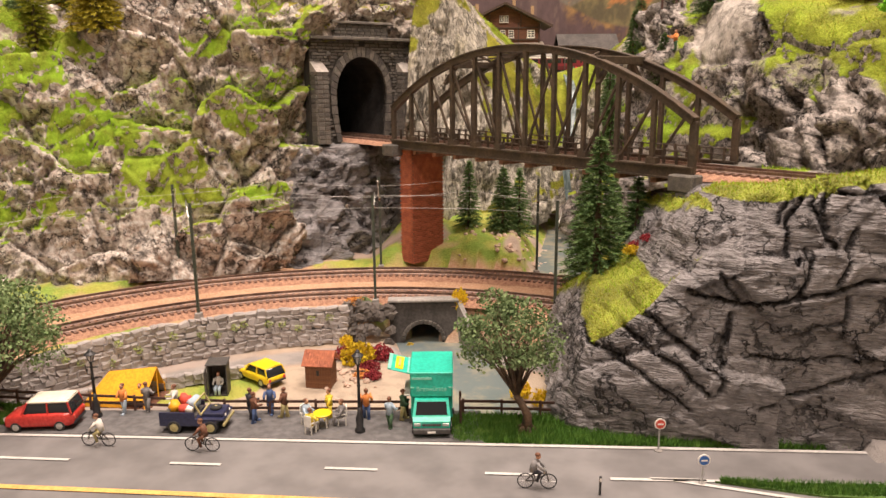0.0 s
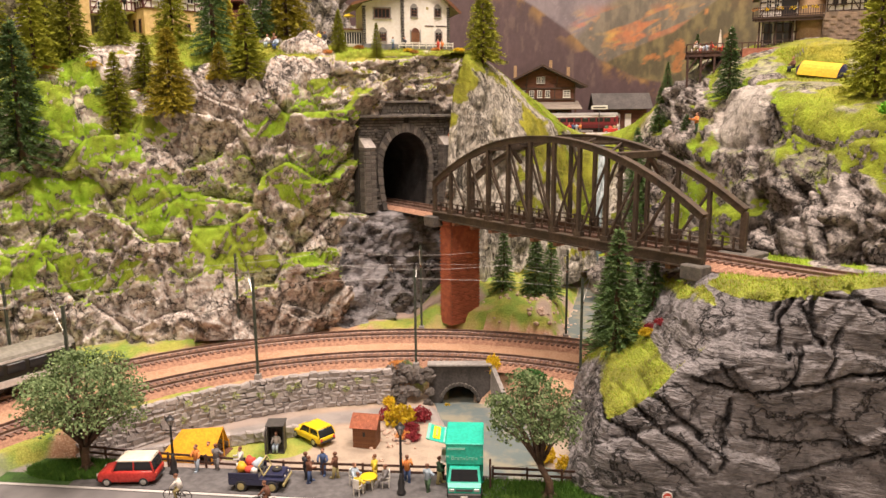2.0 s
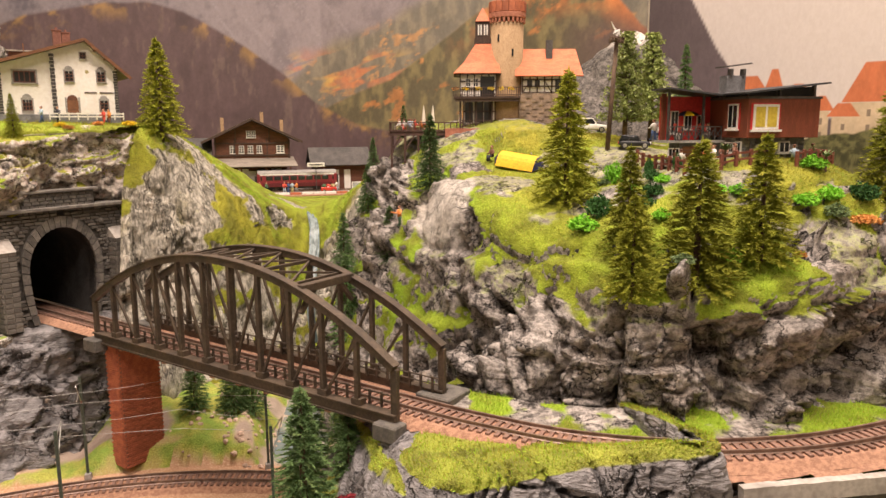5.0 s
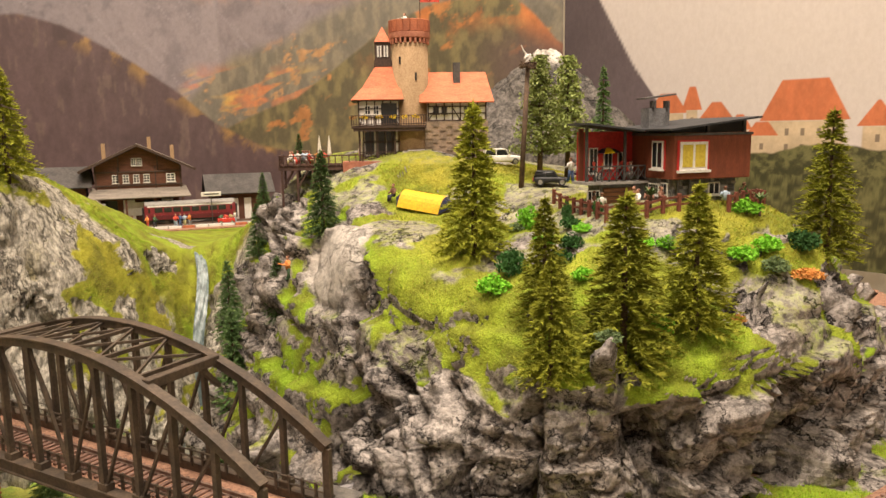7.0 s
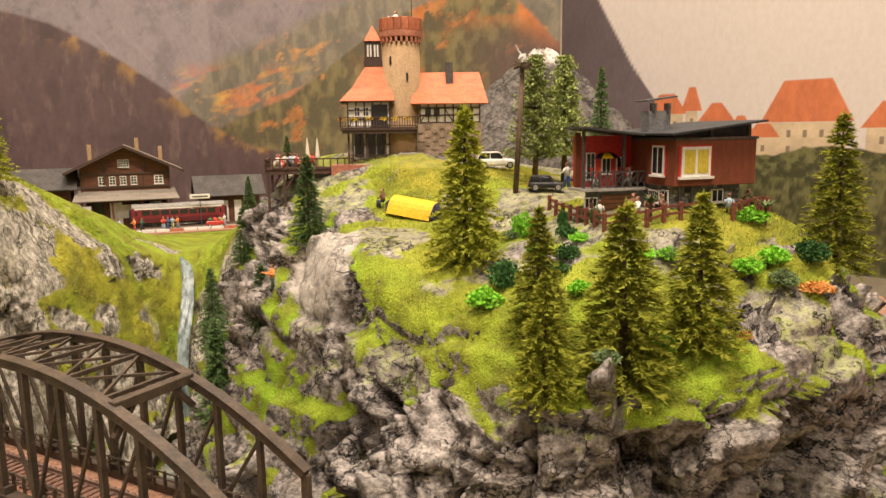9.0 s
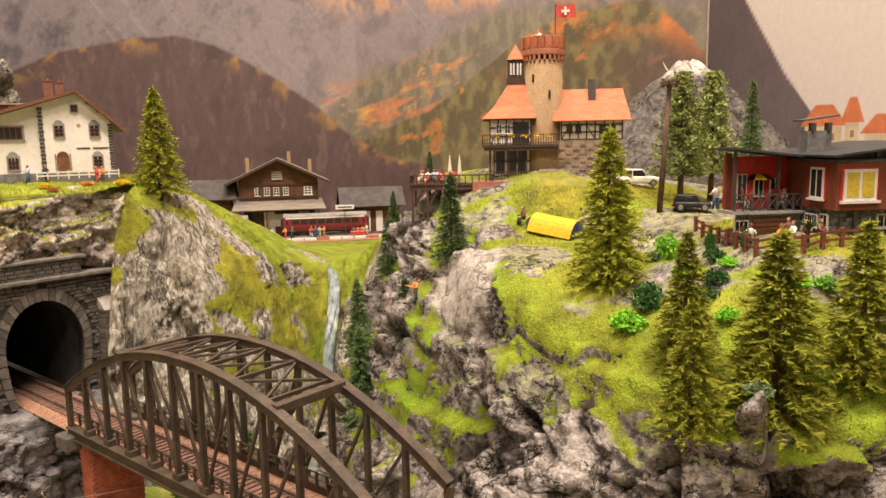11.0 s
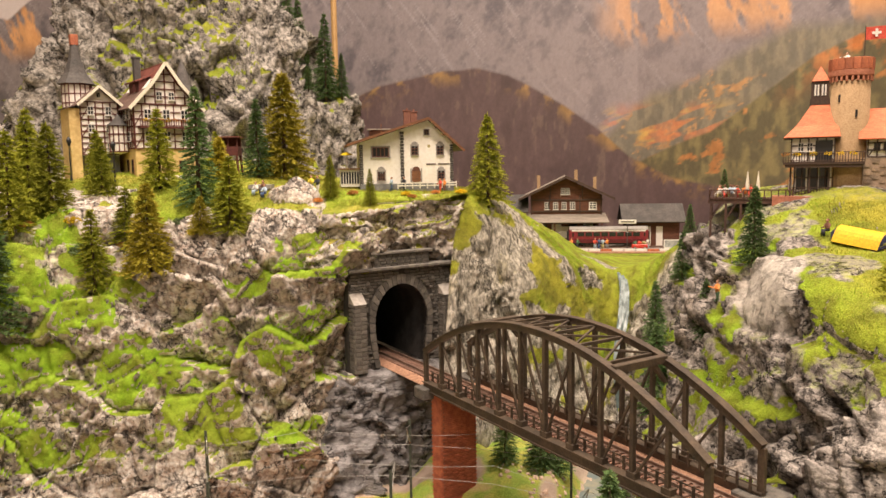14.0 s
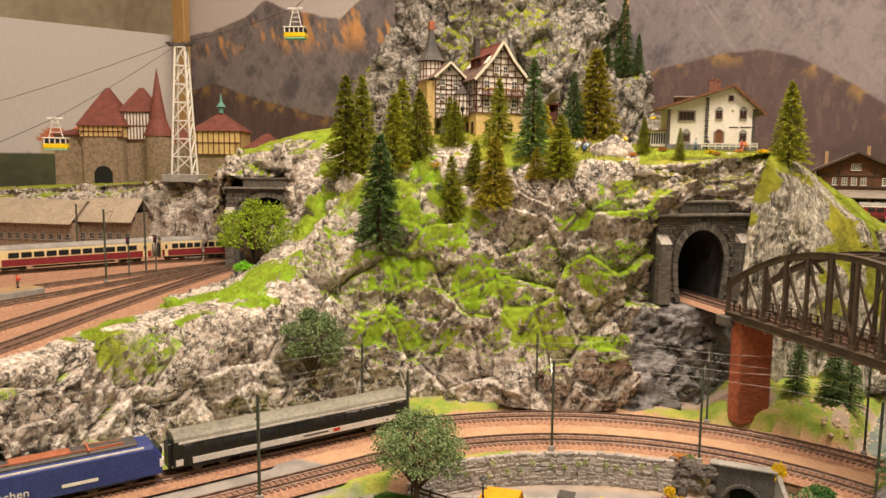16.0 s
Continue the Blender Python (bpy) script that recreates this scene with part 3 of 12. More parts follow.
# the stream bed: from the falls, under the tracks, through the riverside
STREAM = [(0.18, 1.03), (0.16, 0.93), (0.142, 0.85), (0.128, 0.79), (0.11, 0.72), (0.04, 0.69), (-0.01, 0.66), (0.005, 0.6), (0.015, 0.55), (0.02, 0.5), (0.06, 0.46)]
sd = seg_dist(gx, gy, STREAM)
inside = (rad < wall_r)
gz = gz - np.where(inside & (gy > 0.455), 0.008 * (1 - sstep(0.03, 0.045, sd)), 0)
outer = rad > 0.475
gz = gz + np.where(outer, 0.006 * fbm(P0 * 25, 3, 3) + 0.004, 0)
knoll = sstep(0.755, 0.83, gy) * (1 - sstep(0.075, 0.115, gx)) * sstep(-0.09, -0.03, gx)
gz = gz + np.where(outer, 0.034 * knoll * (1 + 0.5 * fbm(P0 * 30, 3, 61)), 0)
gz = gz - np.where(outer, 0.014 * (1 - sstep(0.028, 0.044, sd)), 0)
gz = gz + 0.0008 * fbm(P0 * 120, 3, 5) * (gy > 0.47)
gz = gz - 0.004 * (gy < road_edge - 0.002)
P0 = np.stack([gx, gy, gz], -1)
g = np.zeros(gx.shape)
g = np.maximum(g, sstep(0.462, 0.478, rad) * (0.58 + 0.8 * fbm(P0 * 24, 4, 31)) * (sd > 0.03))
g = np.maximum(g, (1 - sstep(0.004, 0.03, np.abs(rad - 0.335))) * (gx < -0.02) * (0.5 + 0.7 * fbm(P0 * 25, 3, 8)))
g = np.maximum(g, (1 - sstep(0.6, 1.2, ((gx + 0.195) / 0.055) ** 2 + ((gy - 0.535) / 0.03) ** 2)) * 0.9)
GROUND_M, _t, _b = nodes_of("valley_floor")
_v = coords(_t)
_s = attr(_t)
_soil = mix(_t, ramp(_t, noise_tex(_t, _v, 30, 5), 0.4, 0.62), (0.52, 0.3, 0.18), (0.42, 0.23, 0.13))
_soil = mix(_t, ramp(_t, noise_tex(_t, _v, 700, 2), 0.45, 0.7), _soil, (0.62, 0.44, 0.3))
_grey = mix(_t, ramp(_t, noise_tex(_t, _v, 35, 5), 0.4, 0.6), (0.25, 0.228, 0.215), (0.34, 0.305, 0.28))
_base = mix(_t, _s[1], _soil, _grey)
_sandc = mix(_t, ramp(_t, noise_tex(_t, _v, 60, 5), 0.4, 0.65), (0.46, 0.37, 0.28), (0.36, 0.29, 0.22))
_base = mix(_t, _s[2], _base, _sandc)
_grass = mix(_t, ramp(_t, noise_tex(_t, _v, 55, 4), 0.35, 0.65), (0.2, 0.3, 0.04), (0.34, 0.34, 0.06))
_grass = mix(_t, 0.6, _grass, mix(_t, ramp(_t, noise_tex(_t, _v, 900, 2), 0.25, 0.75), (0.12, 0.12, 0.12), (1, 1, 1)), "SOFT_LIGHT")
_c = mix(_t, ramp(_t, _s[0], 0.35, 0.6), _base, _grass)
_t.links.new(_c, _b.inputs["Base Color"])
_b.inputs["Roughness"].default_value = 0.9
bump(_t, noise_tex(_t, _v, 500, 3, 0.7), _b, 0.8, 0.0015)
path_d = np.abs(rad - 0.295 - 0.02 * fbm(P0 * 5, 2, 4))
greyness = np.where(inside, 1 - sstep(0.012, 0.028, path_d), 0.0)
greyness = np.maximum(greyness, (gy < road_edge + 0.02) * 1.0)
sandy = np.where(inside, sstep(-0.20, -0.15, gx) * (1 - greyness), 0)
sandy = np.maximum(sandy, np.where(outer, 1 - sstep(0.02, 0.07, sd), 0) * 0.8)
greyness = np.maximum(greyness, np.where(inside & (gx < -0.16), 0.8, 0))
greyness = np.maximum(greyness, 0.65 * sstep(0.48, 0.5, rad))
land("ground", P0, GROUND_M, np.stack([np.clip(g, 0, 1), np.clip(greyness, 0, 1), np.clip(sandy, 0, 1)], -1), "valley floor of brown ballast soil, turf and sand", "ground")

# ---- left massif: foot, face, brow, plateau ----
RAIL_FOOT = [(-0.60, 0.25, 0.075), (-0.605, 0.39, 0.078), (-0.59, 0.49, 0.078), (-0.53, 0.60, 0.08), (-0.445, 0.685, 0.08), (-0.34, 0.722, 0.082), (-0.23, 0.738, 0.085), (-0.165, 0.80, 0.082), (-0.125, 0.862, 0.08)]
RAIL_MID = [(-0.62, 0.255, 0.135), (-0.635, 0.41, 0.14), (-0.618, 0.515, 0.16), (-0.548, 0.63, 0.185), (-0.455, 0.722, 0.195), (-0.36, 0.755, 0.18), (-0.25, 0.772, 0.18), (-0.185, 0.808, 0.18), (-0.13, 0.875, 0.19)]
RAIL_BROW = [(-0.64, 0.26, 0.187), (-0.665, 0.43, 0.192), (-0.658, 0.54, 0.203), (-0.585, 0.655, 0.23), (-0.48, 0.745, 0.308), (-0.365, 0.79, 0.285), (-0.26, 0.80, 0.29), (-0.18, 0.82, 0.29), (-0.135, 0.884, 0.29)]
RAIL_TOP = [(-0.66, 0.265, 0.2), (-0.688, 0.45, 0.204), (-0.69, 0.60, 0.212), (-0.62, 0.735, 0.278), (-0.505, 0.785, 0.375), (-0.385, 0.82, 0.35), (-0.27, 0.82, 0.365), (-0.18, 0.835, 0.36), (-0.12, 0.893, 0.36)]
RAIL_PLATEAU = [(-0.685, 0.27, 0.2), (-0.712, 0.465, 0.202), (-0.738, 0.67, 0.213), (-0.66, 0.80, 0.3), (-0.53, 0.84, 0.405), (-0.40, 0.862, 0.402), (-0.28, 0.868, 0.405), (-0.19, 0.87, 0.404), (-0.1, 0.91, 0.398)]
RAIL_BACK = [(-0.70, 0.275, 0.188), (-0.73, 0.475, 0.188), (-0.79, 0.78, 0.205), (-0.74, 0.93, 0.375), (-0.55, 0.96, 0.44), (-0.42, 0.955, 0.44), (-0.30, 0.95, 0.432), (-0.18, 0.955, 0.42), (-0.02, 0.965, 0.413)]
RAIL_FAR = [(-0.72, 0.28, 0.17), (-0.75, 0.48, 0.17), (-0.84, 0.93, 0.2), (-0.88, 1.06, 0.385), (-0.6, 1.2, 0.47), (-0.42, 1.2, 0.47), (-0.30, 1.2, 0.44), (-0.15, 1.2, 0.42), (0.0, 1.14, 0.40)]
CLIFF_TURF = [(-0.482, 0.250, 0.046, 0.020), (-0.451, 0.305, 0.032, 0.008), (-0.360, 0.232, 0.038, 0.025), (-0.280, 0.261, 0.025, 0.020), (-0.291, 0.197, 0.031, 0.018), (-0.255, 0.166, 0.068, 0.007), (-0.247, 0.331, 0.022, 0.015), (-0.178, 0.364, 0.034, 0.008), (-0.179, 0.341, 0.034, 0.011), (-0.202, 0.265, 0.028, 0.025), (-0.167, 0.282, 0.018, 0.009), (-0.475, 0.175, 0.031, 0.015), (-0.441, 0.157, 0.022, 0.011), (-0.392, 0.157, 0.018, 0.011)]
P, V = rails_sheet([RAIL_FOOT, RAIL_MID, RAIL_BROW, RAIL_TOP, RAIL_PLATEAU, RAIL_BACK, RAIL_FAR], 0.0019)
face = sstep(0.1, 0.17, fbm(P * np.array([9, 9, 15]), 4, 77) + 0.3 * (upright_normals(P)[..., 2] - 0.35) - 0.25 * (1 - sstep(0.2, 0.6, V)) + 0.07 * sstep(-0.33, -0.45, P[..., 0]))
face = face * sstep(0.7, 1.1, V + 0.3 * fbm(P * 12, 3, 84)) * (1 - 0.75 * sstep(-0.36, -0.28, P[..., 0]))
flats = sstep(3.55, 4.05, V + 0.3 * fbm(P * 20, 3, 79)) * sstep(-0.1, 0.1, fbm(P * 16, 3, 78) - 0.08 + 0.5 * sstep(-0.5, -0.35, P[..., 0]))
soft = np.maximum(np.maximum(face, flats), patchy(P, CLIFF_TURF, 25))
soft = np.maximum(soft, sstep(-0.655, -0.68, P[..., 0]) * sstep(2.7, 3.1, V) * 0.9 * sstep(0.0, 0.14, fbm(P * 14, 3, 83)))
soft = soft * (1 - 0.5 * sstep(-0.48, -0.58, P[..., 0]) * (V < 3.9) * sstep(-0.18, 0.08, fbm(P * 15, 3, 99)))
soft = soft * (1 - 0.6 * sstep(0.1, 0.2, fbm(P * np.array([34, 34, 20]), 4, 301)) * (1 - sstep(3.4, 3.8, V)))
bare = 1 - 0.9 * sstep(-0.545, -0.6, P[..., 0]) * sstep(1.8, 2.3, V) * (1 - sstep(-0.02, 0.1, fbm(P * 15, 3, 402)))
soft = soft * bare
P = rockify(P, 1, block=0.078, amp=0.0095, crack=0.009, rough=0.0016, squash=(1.15, 1.15, 1.05), soft=0.5 * soft, upright=0.3)
tone = clothe(P, soft, 21, lo=-0.3, hi=0.05, dry=0.08 + 0.72 * sstep(3.5, 4.1, V) * sstep(-0.66, -0.6, P[..., 0]))
tread = sstep(0.5, 0.85, upright_normals(P)[..., 2] + 0.3 * fbm(P * 40, 3, 27)) * sstep(0.0, 0.12, fbm(P * np.array([7, 7, 12]), 3, 29)) * (V > 0.4)
tone[..., 0] = np.maximum(tone[..., 0], tread) * bare
land("rock_cliff_west", P, ROCK, tone, "pale plaster cliff with grassy ledges above the tracks", "cliff")
blades("cliff_grass", P, tone, 60000, 22, "static grass on the ledges of the cliff")

# rock under and over the tunnel portal
U_FOOT = [(-0.19, 0.79, 0.078), (-0.13, 0.80, 0.078), (-0.085, 0.845, 0.078), (-0.045, 0.875, 0.078), (-0.005, 0.885, 0.078)]
U_MID = [(-0.185, 0.82, 0.15), (-0.125, 0.835, 0.15), (-0.08, 0.868, 0.15), (-0.04, 0.905, 0.15), (-0.005, 0.915, 0.15)]
U_TOP = [(-0.18, 0.84, 0.207), (-0.12, 0.853, 0.207), (-0.072, 0.888, 0.207), (-0.03, 0.932, 0.207), (0.0, 0.935, 0.207)]
U_IN = [(-0.18, 0.88, 0.208), (-0.135, 0.90, 0.208), (-0.1, 0.94, 0.208), (-0.06, 0.985, 0.208), (0.0, 0.96, 0.208)]
P, V = rails_sheet([U_FOOT, U_MID, U_TOP, U_IN], 0.003)
P = rockify(P, 31, block=0.035, amp=0.006, crack=0.005, rough=0.003)
land("abutment_rock", P, SLATE, turf_tone(P, 0.9, 1.3, 33, 0.4), "dark grey rock below the tunnel mouth", "rock")
O_LOW = [(-0.20, 0.83, 0.31), (-0.15, 0.858, 0.325), (-0.118, 0.886, 0.33), (-0.09, 0.92, 0.33), (-0.06, 0.955, 0.325), (-0.035, 0.955, 0.30)]
O_LIP = [(-0.19, 0.826, 0.345), (-0.148, 0.853, 0.355), (-0.113, 0.885, 0.362), (-0.083, 0.918, 0.364), (-0.05, 0.938, 0.36), (-0.025, 0.944, 0.345)]
O_MID = [(-0.185, 0.845, 0.375), (-0.145, 0.868, 0.38), (-0.113, 0.895, 0.385), (-0.08, 0.925, 0.388), (-0.045, 0.946, 0.386), (-0.02, 0.952, 0.375)]
O_TOP = [(-0.18, 0.875, 0.402), (-0.14, 0.89, 0.403), (-0.11, 0.915, 0.405), (-0.075, 0.945, 0.41), (-0.04, 0.965, 0.412), (-0.01, 0.972, 0.405)]
O_FAR = [(-0.18, 1.1, 0.42), (-0.14, 1.1, 0.42), (-0.1, 1.1, 0.42), (-0.06, 1.1, 0.42), (-0.02, 1.08, 0.415), (0.01, 1.06, 0.4)]
P, V = rails_sheet([O_LOW, O_LIP, O_MID, O_TOP, O_FAR], 0.002)
P = rockify(P, 36, block=0.034, amp=0.0045, crack=0.003, rough=0.002, squash=(1, 1, 2.2))
tone = turf_tone(P, 0.66, 0.85, 37, 0.85)
blades("terrace_grass", P, tone, 9000, 38, "static grass on the terrace", 0.0035)
land("terrace_rock", P, ROCK, tone, "layered rock ledge over the tunnel with a turf terrace", "rock")

# ---- slope between the tunnel and the waterfall ----
S_FOOT = [(-0.05, 0.86, 0.075), (-0.01, 0.875, 0.075), (0.04, 0.9, 0.08), (0.09, 0.94, 0.085), (0.125, 0.985, 0.09), (0.155, 1.03, 0.1), (0.19, 1.0, 0.11), (0.215, 0.965, 0.13)]
S_MID = [(-0.045, 0.905, 0.23), (0.0, 0.915, 0.24), (0.045, 0.94, 0.23), (0.095, 0.985, 0.21), (0.14, 1.05, 0.2), (0.175, 1.09, 0.2), (0.21, 1.04, 0.22), (0.235, 0.99, 0.25)]
S_BROW = [(-0.035, 0.935, 0.36), (0.005, 0.95, 0.345), (0.05, 0.97, 0.315), (0.095, 1.03, 0.308), (0.145, 1.10, 0.288), (0.182, 1.135, 0.285), (0.225, 1.1, 0.30), (0.255, 1.03, 0.33)]
S_TOP = [(-0.02, 0.965, 0.41), (0.012, 0.99, 0.395), (0.055, 1.03, 0.355), (0.1, 1.085, 0.325), (0.155, 1.145, 0.3), (0.19, 1.165, 0.292), (0.245, 1.15, 0.31), (0.29, 1.1, 0.35)]
S_FAR = [(-0.01, 1.14, 0.40), (0.03, 1.15, 0.38), (0.09, 1.18, 0.345), (0.14, 1.22, 0.31), (0.19, 1.27, 0.292), (0.24, 1.28, 0.288), (0.31, 1.28, 0.3), (0.38, 1.25, 0.34)]
S_END = [(-0.02, 1.4, 0.3), (0.03, 1.4, 0.29), (0.09, 1.4, 0.286), (0.16, 1.4, 0.284), (0.22, 1.4, 0.284), (0.28, 1.4, 0.284), (0.35, 1.4, 0.284), (0.45, 1.4, 0.29)]
P, V = rails_sheet([S_FOOT, S_MID, S_BROW, S_TOP, S_FAR, S_END], 0.0026)
soft = sstep(-0.02, 0.22, np.clip(0.3 * (V - 1.25), -0.1, 0.4) + 0.12 + 1.1 * fbm(P * 13, 4, 51))
P = rockify(P, 41, block=0.06, amp=0.006, crack=0.004, rough=0.0025, squash=(1.8, 1.4, 0.5), soft=soft)
tone = clothe(P, soft, 51, np.where(P[..., 1] > 1.06, 0.15, 0.72), lo=-0.4, hi=0.0)
tone[..., 0] *= np.maximum(0.3 + 0.6 * sstep(-0.12, 0.16, fbm(P * 26, 4, 58)), sstep(1.03, 1.1, P[..., 1]))
blades("slope_grass", P, tone, 12000, 52, "static grass on the slope by the gorge", 0.0035)
land("mossy_slope", P, PALE_SLOPE, tone, "mossy rock slope beside the waterfall gorge", "slope")

# ---- castle hill ----
H_FOOT = [(0.165, 1.02, 0.09), (0.16, 0.90, 0.078), (0.178, 0.78, 0.075), (0.205, 0.68, 0.075), (0.25, 0.585, 0.16), (0.318, 0.512, 0.208), (0.392, 0.47, 0.209), (0.462, 0.458, 0.209), (0.55, 0.471, 0.209), (0.635, 0.511, 0.209), (0.74, 0.575, 0.212), (0.83, 0.68, 0.212)]
H_MID = [(0.215, 1.0, 0.24), (0.218, 0.885, 0.24), (0.226, 0.78, 0.252), (0.262, 0.68, 0.21), (0.28, 0.582, 0.24), (0.325, 0.511, 0.248), (0.39, 0.472, 0.252), (0.461, 0.46, 0.252), (0.55, 0.473, 0.252), (0.63, 0.512, 0.248), (0.73, 0.59, 0.245), (0.82, 0.69, 0.245)]
H_BROW = [(0.25, 0.985, 0.33), (0.262, 0.88, 0.325), (0.268, 0.77, 0.322), (0.272, 0.70, 0.312), (0.305, 0.592, 0.28), (0.338, 0.512, 0.27), (0.395, 0.47, 0.288), (0.46, 0.455, 0.302), (0.548, 0.468, 0.292), (0.625, 0.512, 0.285), (0.715, 0.60, 0.275), (0.8, 0.70, 0.27)]
H_TOP = [(0.28, 0.985, 0.385), (0.295, 0.88, 0.37), (0.298, 0.765, 0.36), (0.302, 0.70, 0.352), (0.338, 0.612, 0.33), (0.37, 0.54, 0.328), (0.41, 0.5, 0.318), (0.472, 0.49, 0.323), (0.545, 0.502, 0.338), (0.61, 0.545, 0.335), (0.69, 0.63, 0.315), (0.77, 0.73, 0.305)]
H_PLATE = [(0.32, 1.0, 0.405), (0.345, 0.90, 0.405), (0.36, 0.80, 0.375), (0.39, 0.745, 0.365), (0.42, 0.69, 0.36), (0.44, 0.625, 0.372), (0.455, 0.575, 0.379), (0.495, 0.555, 0.38), (0.55, 0.565, 0.379), (0.61, 0.6, 0.37), (0.68, 0.69, 0.345), (0.75, 0.79, 0.335)]
H_BACK = [(0.36, 1.08, 0.41), (0.40, 0.99, 0.42), (0.42, 0.9, 0.42), (0.455, 0.84, 0.405), (0.49, 0.79, 0.395), (0.52, 0.74, 0.385), (0.545, 0.7, 0.38), (0.575, 0.69, 0.378), (0.61, 0.7, 0.375), (0.65, 0.73, 0.37), (0.71, 0.8, 0.36), (0.77, 0.88, 0.35)]
H_FAR = [(0.42, 1.3, 0.36), (0.5, 1.25, 0.38), (0.56, 1.22, 0.4), (0.62, 1.18, 0.4), (0.66, 1.15, 0.395), (0.7, 1.12, 0.39), (0.74, 1.1, 0.385), (0.78, 1.08, 0.38), (0.82, 1.07, 0.37), (0.87, 1.07, 0.36), (0.92, 1.07, 0.35), (0.98, 1.07, 0.34)]
P, V = rails_sheet([H_FOOT, H_MID, H_BROW, H_TOP, H_PLATE, H_BACK, H_FAR], 0.0021)
slab = np.exp(-(((P - np.array([0.277, 0.742, 0.33])) / np.array([0.05, 0.055, 0.05])) ** 2).sum(-1) * 1.5)
gorge = 1 - sstep(0.27, 0.33, P[..., 0])
soft = sstep(0.0, 0.14, np.clip(0.25 * (V - 1.75), -0.26, 0.28) + 1.2 * fbm(P * 12, 4, 95) + 0.15 + 0.04 * gorge + 0.1 * sstep(3.3, 3.9, V) + 0.2 * sstep(1.35, 1.9, V) * sstep(0.275, 0.3, P[..., 0]))
soft = soft * np.where((P[..., 0] > 0.3) & (P[..., 1] < 0.6), sstep(1.55, 1.75, V + 0.4 * fbm(P * 18, 3, 98)), 1)
soft = soft * (1 - sstep(0.16, 0.26, fbm(P * 19, 4, 197)) * (1 - sstep(3.4, 3.9, V)))
soft = soft * (1 - sstep(0.3, 0.55, slab)) * (1 - 0.45 * sstep(0.395, 0.41, P[..., 2]) * (P[..., 1] > 0.8))
P = rockify(P, 71, block=0.078, amp=0.012, crack=0.015, rough=0.0018, ledge=0.012, period=0.06, squash=(1.5, 1.5, 0.7), soft=np.maximum(soft, 1.2 * sstep(0.25, 0.5, slab)), upright=0.15)
tone = clothe(P, soft, 81, 0.2 + 0.5 * sstep(2.9, 3.6, V))
tone[..., 2] = 0.5 * sstep(0.25, 0.5, slab)
tone[..., 0] *= 0.42 + 0.58 * sstep(-0.2, 0.04, fbm(P * 18, 4, 96))
# turf strip between the cliff's foot and the track
fx, fv = np.meshgrid(np.linspace(0.215, 0.66, 170), np.linspace(0, 1, 14), indexing="ij")
line_y = np.interp(fx, [p[0] for p in loop_line], [p[1] for p in loop_line])
foot_P = np.stack([fx, line_y + 0.021 + 0.05 * fv, 0.2125 + 0.004 * fv + 0.0012 * fbm(np.stack([fx, fv * 0.05, fx * 0], -1) * 60, 3, 88)], -1)
foot_tone = np.stack([np.clip(0.42 + 1.3 * fbm(foot_P * 40, 3, 89) + 0.1 * fv, 0, 1), 0.1 + 0 * fx, 0 * fx], -1)
land("foot_turf", foot_P, HILL, foot_tone, "green turf strip between cliff foot and track", "turf")
blades("foot_grass", foot_P, foot_tone, 5000, 90, "static grass beside the loop track", 0.0035)
blades("hill_grass", P, tone, 70000, 82, "static grass on the hillside", 0.0031)
land("castle_hill", P, HILL, tone, "grassy hill of grey rock with dark cracks beside the gorge", "hill")

# ---- carved rock at the road ----
F_FOOT = [(0.095, 0.665, 0.075), (0.082, 0.56, 0.07), (0.068, 0.47, 0.062), (0.078, 0.427, 0.062), (0.135, 0.411, 0.062), (0.2, 0.4, 0.062), (0.265, 0.392, 0.062), (0.318, 0.385, 0.062), (0.347, 0.393, 0.062), (0.35, 0.5, 0.1)]
F_MID = [(0.105, 0.645, 0.09), (0.092, 0.55, 0.105), (0.08, 0.462, 0.10), (0.086, 0.428, 0.098), (0.135, 0.411, 0.11), (0.2, 0.399, 0.13), (0.263, 0.389, 0.14), (0.317, 0.382, 0.14), (0.346, 0.392, 0.14), (0.349, 0.5, 0.15)]
F_BROW = [(0.125, 0.63, 0.115), (0.112, 0.54, 0.138), (0.094, 0.452, 0.128), (0.1, 0.43, 0.131), (0.14, 0.416, 0.153), (0.2, 0.4, 0.183), (0.262, 0.389, 0.19), (0.316, 0.381, 0.19), (0.345, 0.391, 0.19), (0.347, 0.5, 0.205)]
F_SHELF = [(0.148, 0.62, 0.15), (0.138, 0.525, 0.16), (0.135, 0.455, 0.155), (0.142, 0.433, 0.16), (0.165, 0.42, 0.19), (0.204, 0.403, 0.208), (0.263, 0.391, 0.218), (0.315, 0.383, 0.222), (0.343, 0.393, 0.222), (0.345, 0.5, 0.215)]
F_TOP = [(0.17, 0.61, 0.185), (0.158, 0.52, 0.195), (0.157, 0.465, 0.2), (0.163, 0.445, 0.205), (0.182, 0.428, 0.216), (0.213, 0.412, 0.225), (0.265, 0.4, 0.233), (0.313, 0.393, 0.236), (0.338, 0.4, 0.235), (0.34, 0.5, 0.218)]
F_BACK = [(0.2, 0.6, 0.2), (0.185, 0.535, 0.208), (0.18, 0.49, 0.213), (0.187, 0.472, 0.216), (0.21, 0.45, 0.22), (0.237, 0.433, 0.226), (0.273, 0.417, 0.231), (0.31, 0.403, 0.235), (0.333, 0.406, 0.233), (0.335, 0.5, 0.217)]
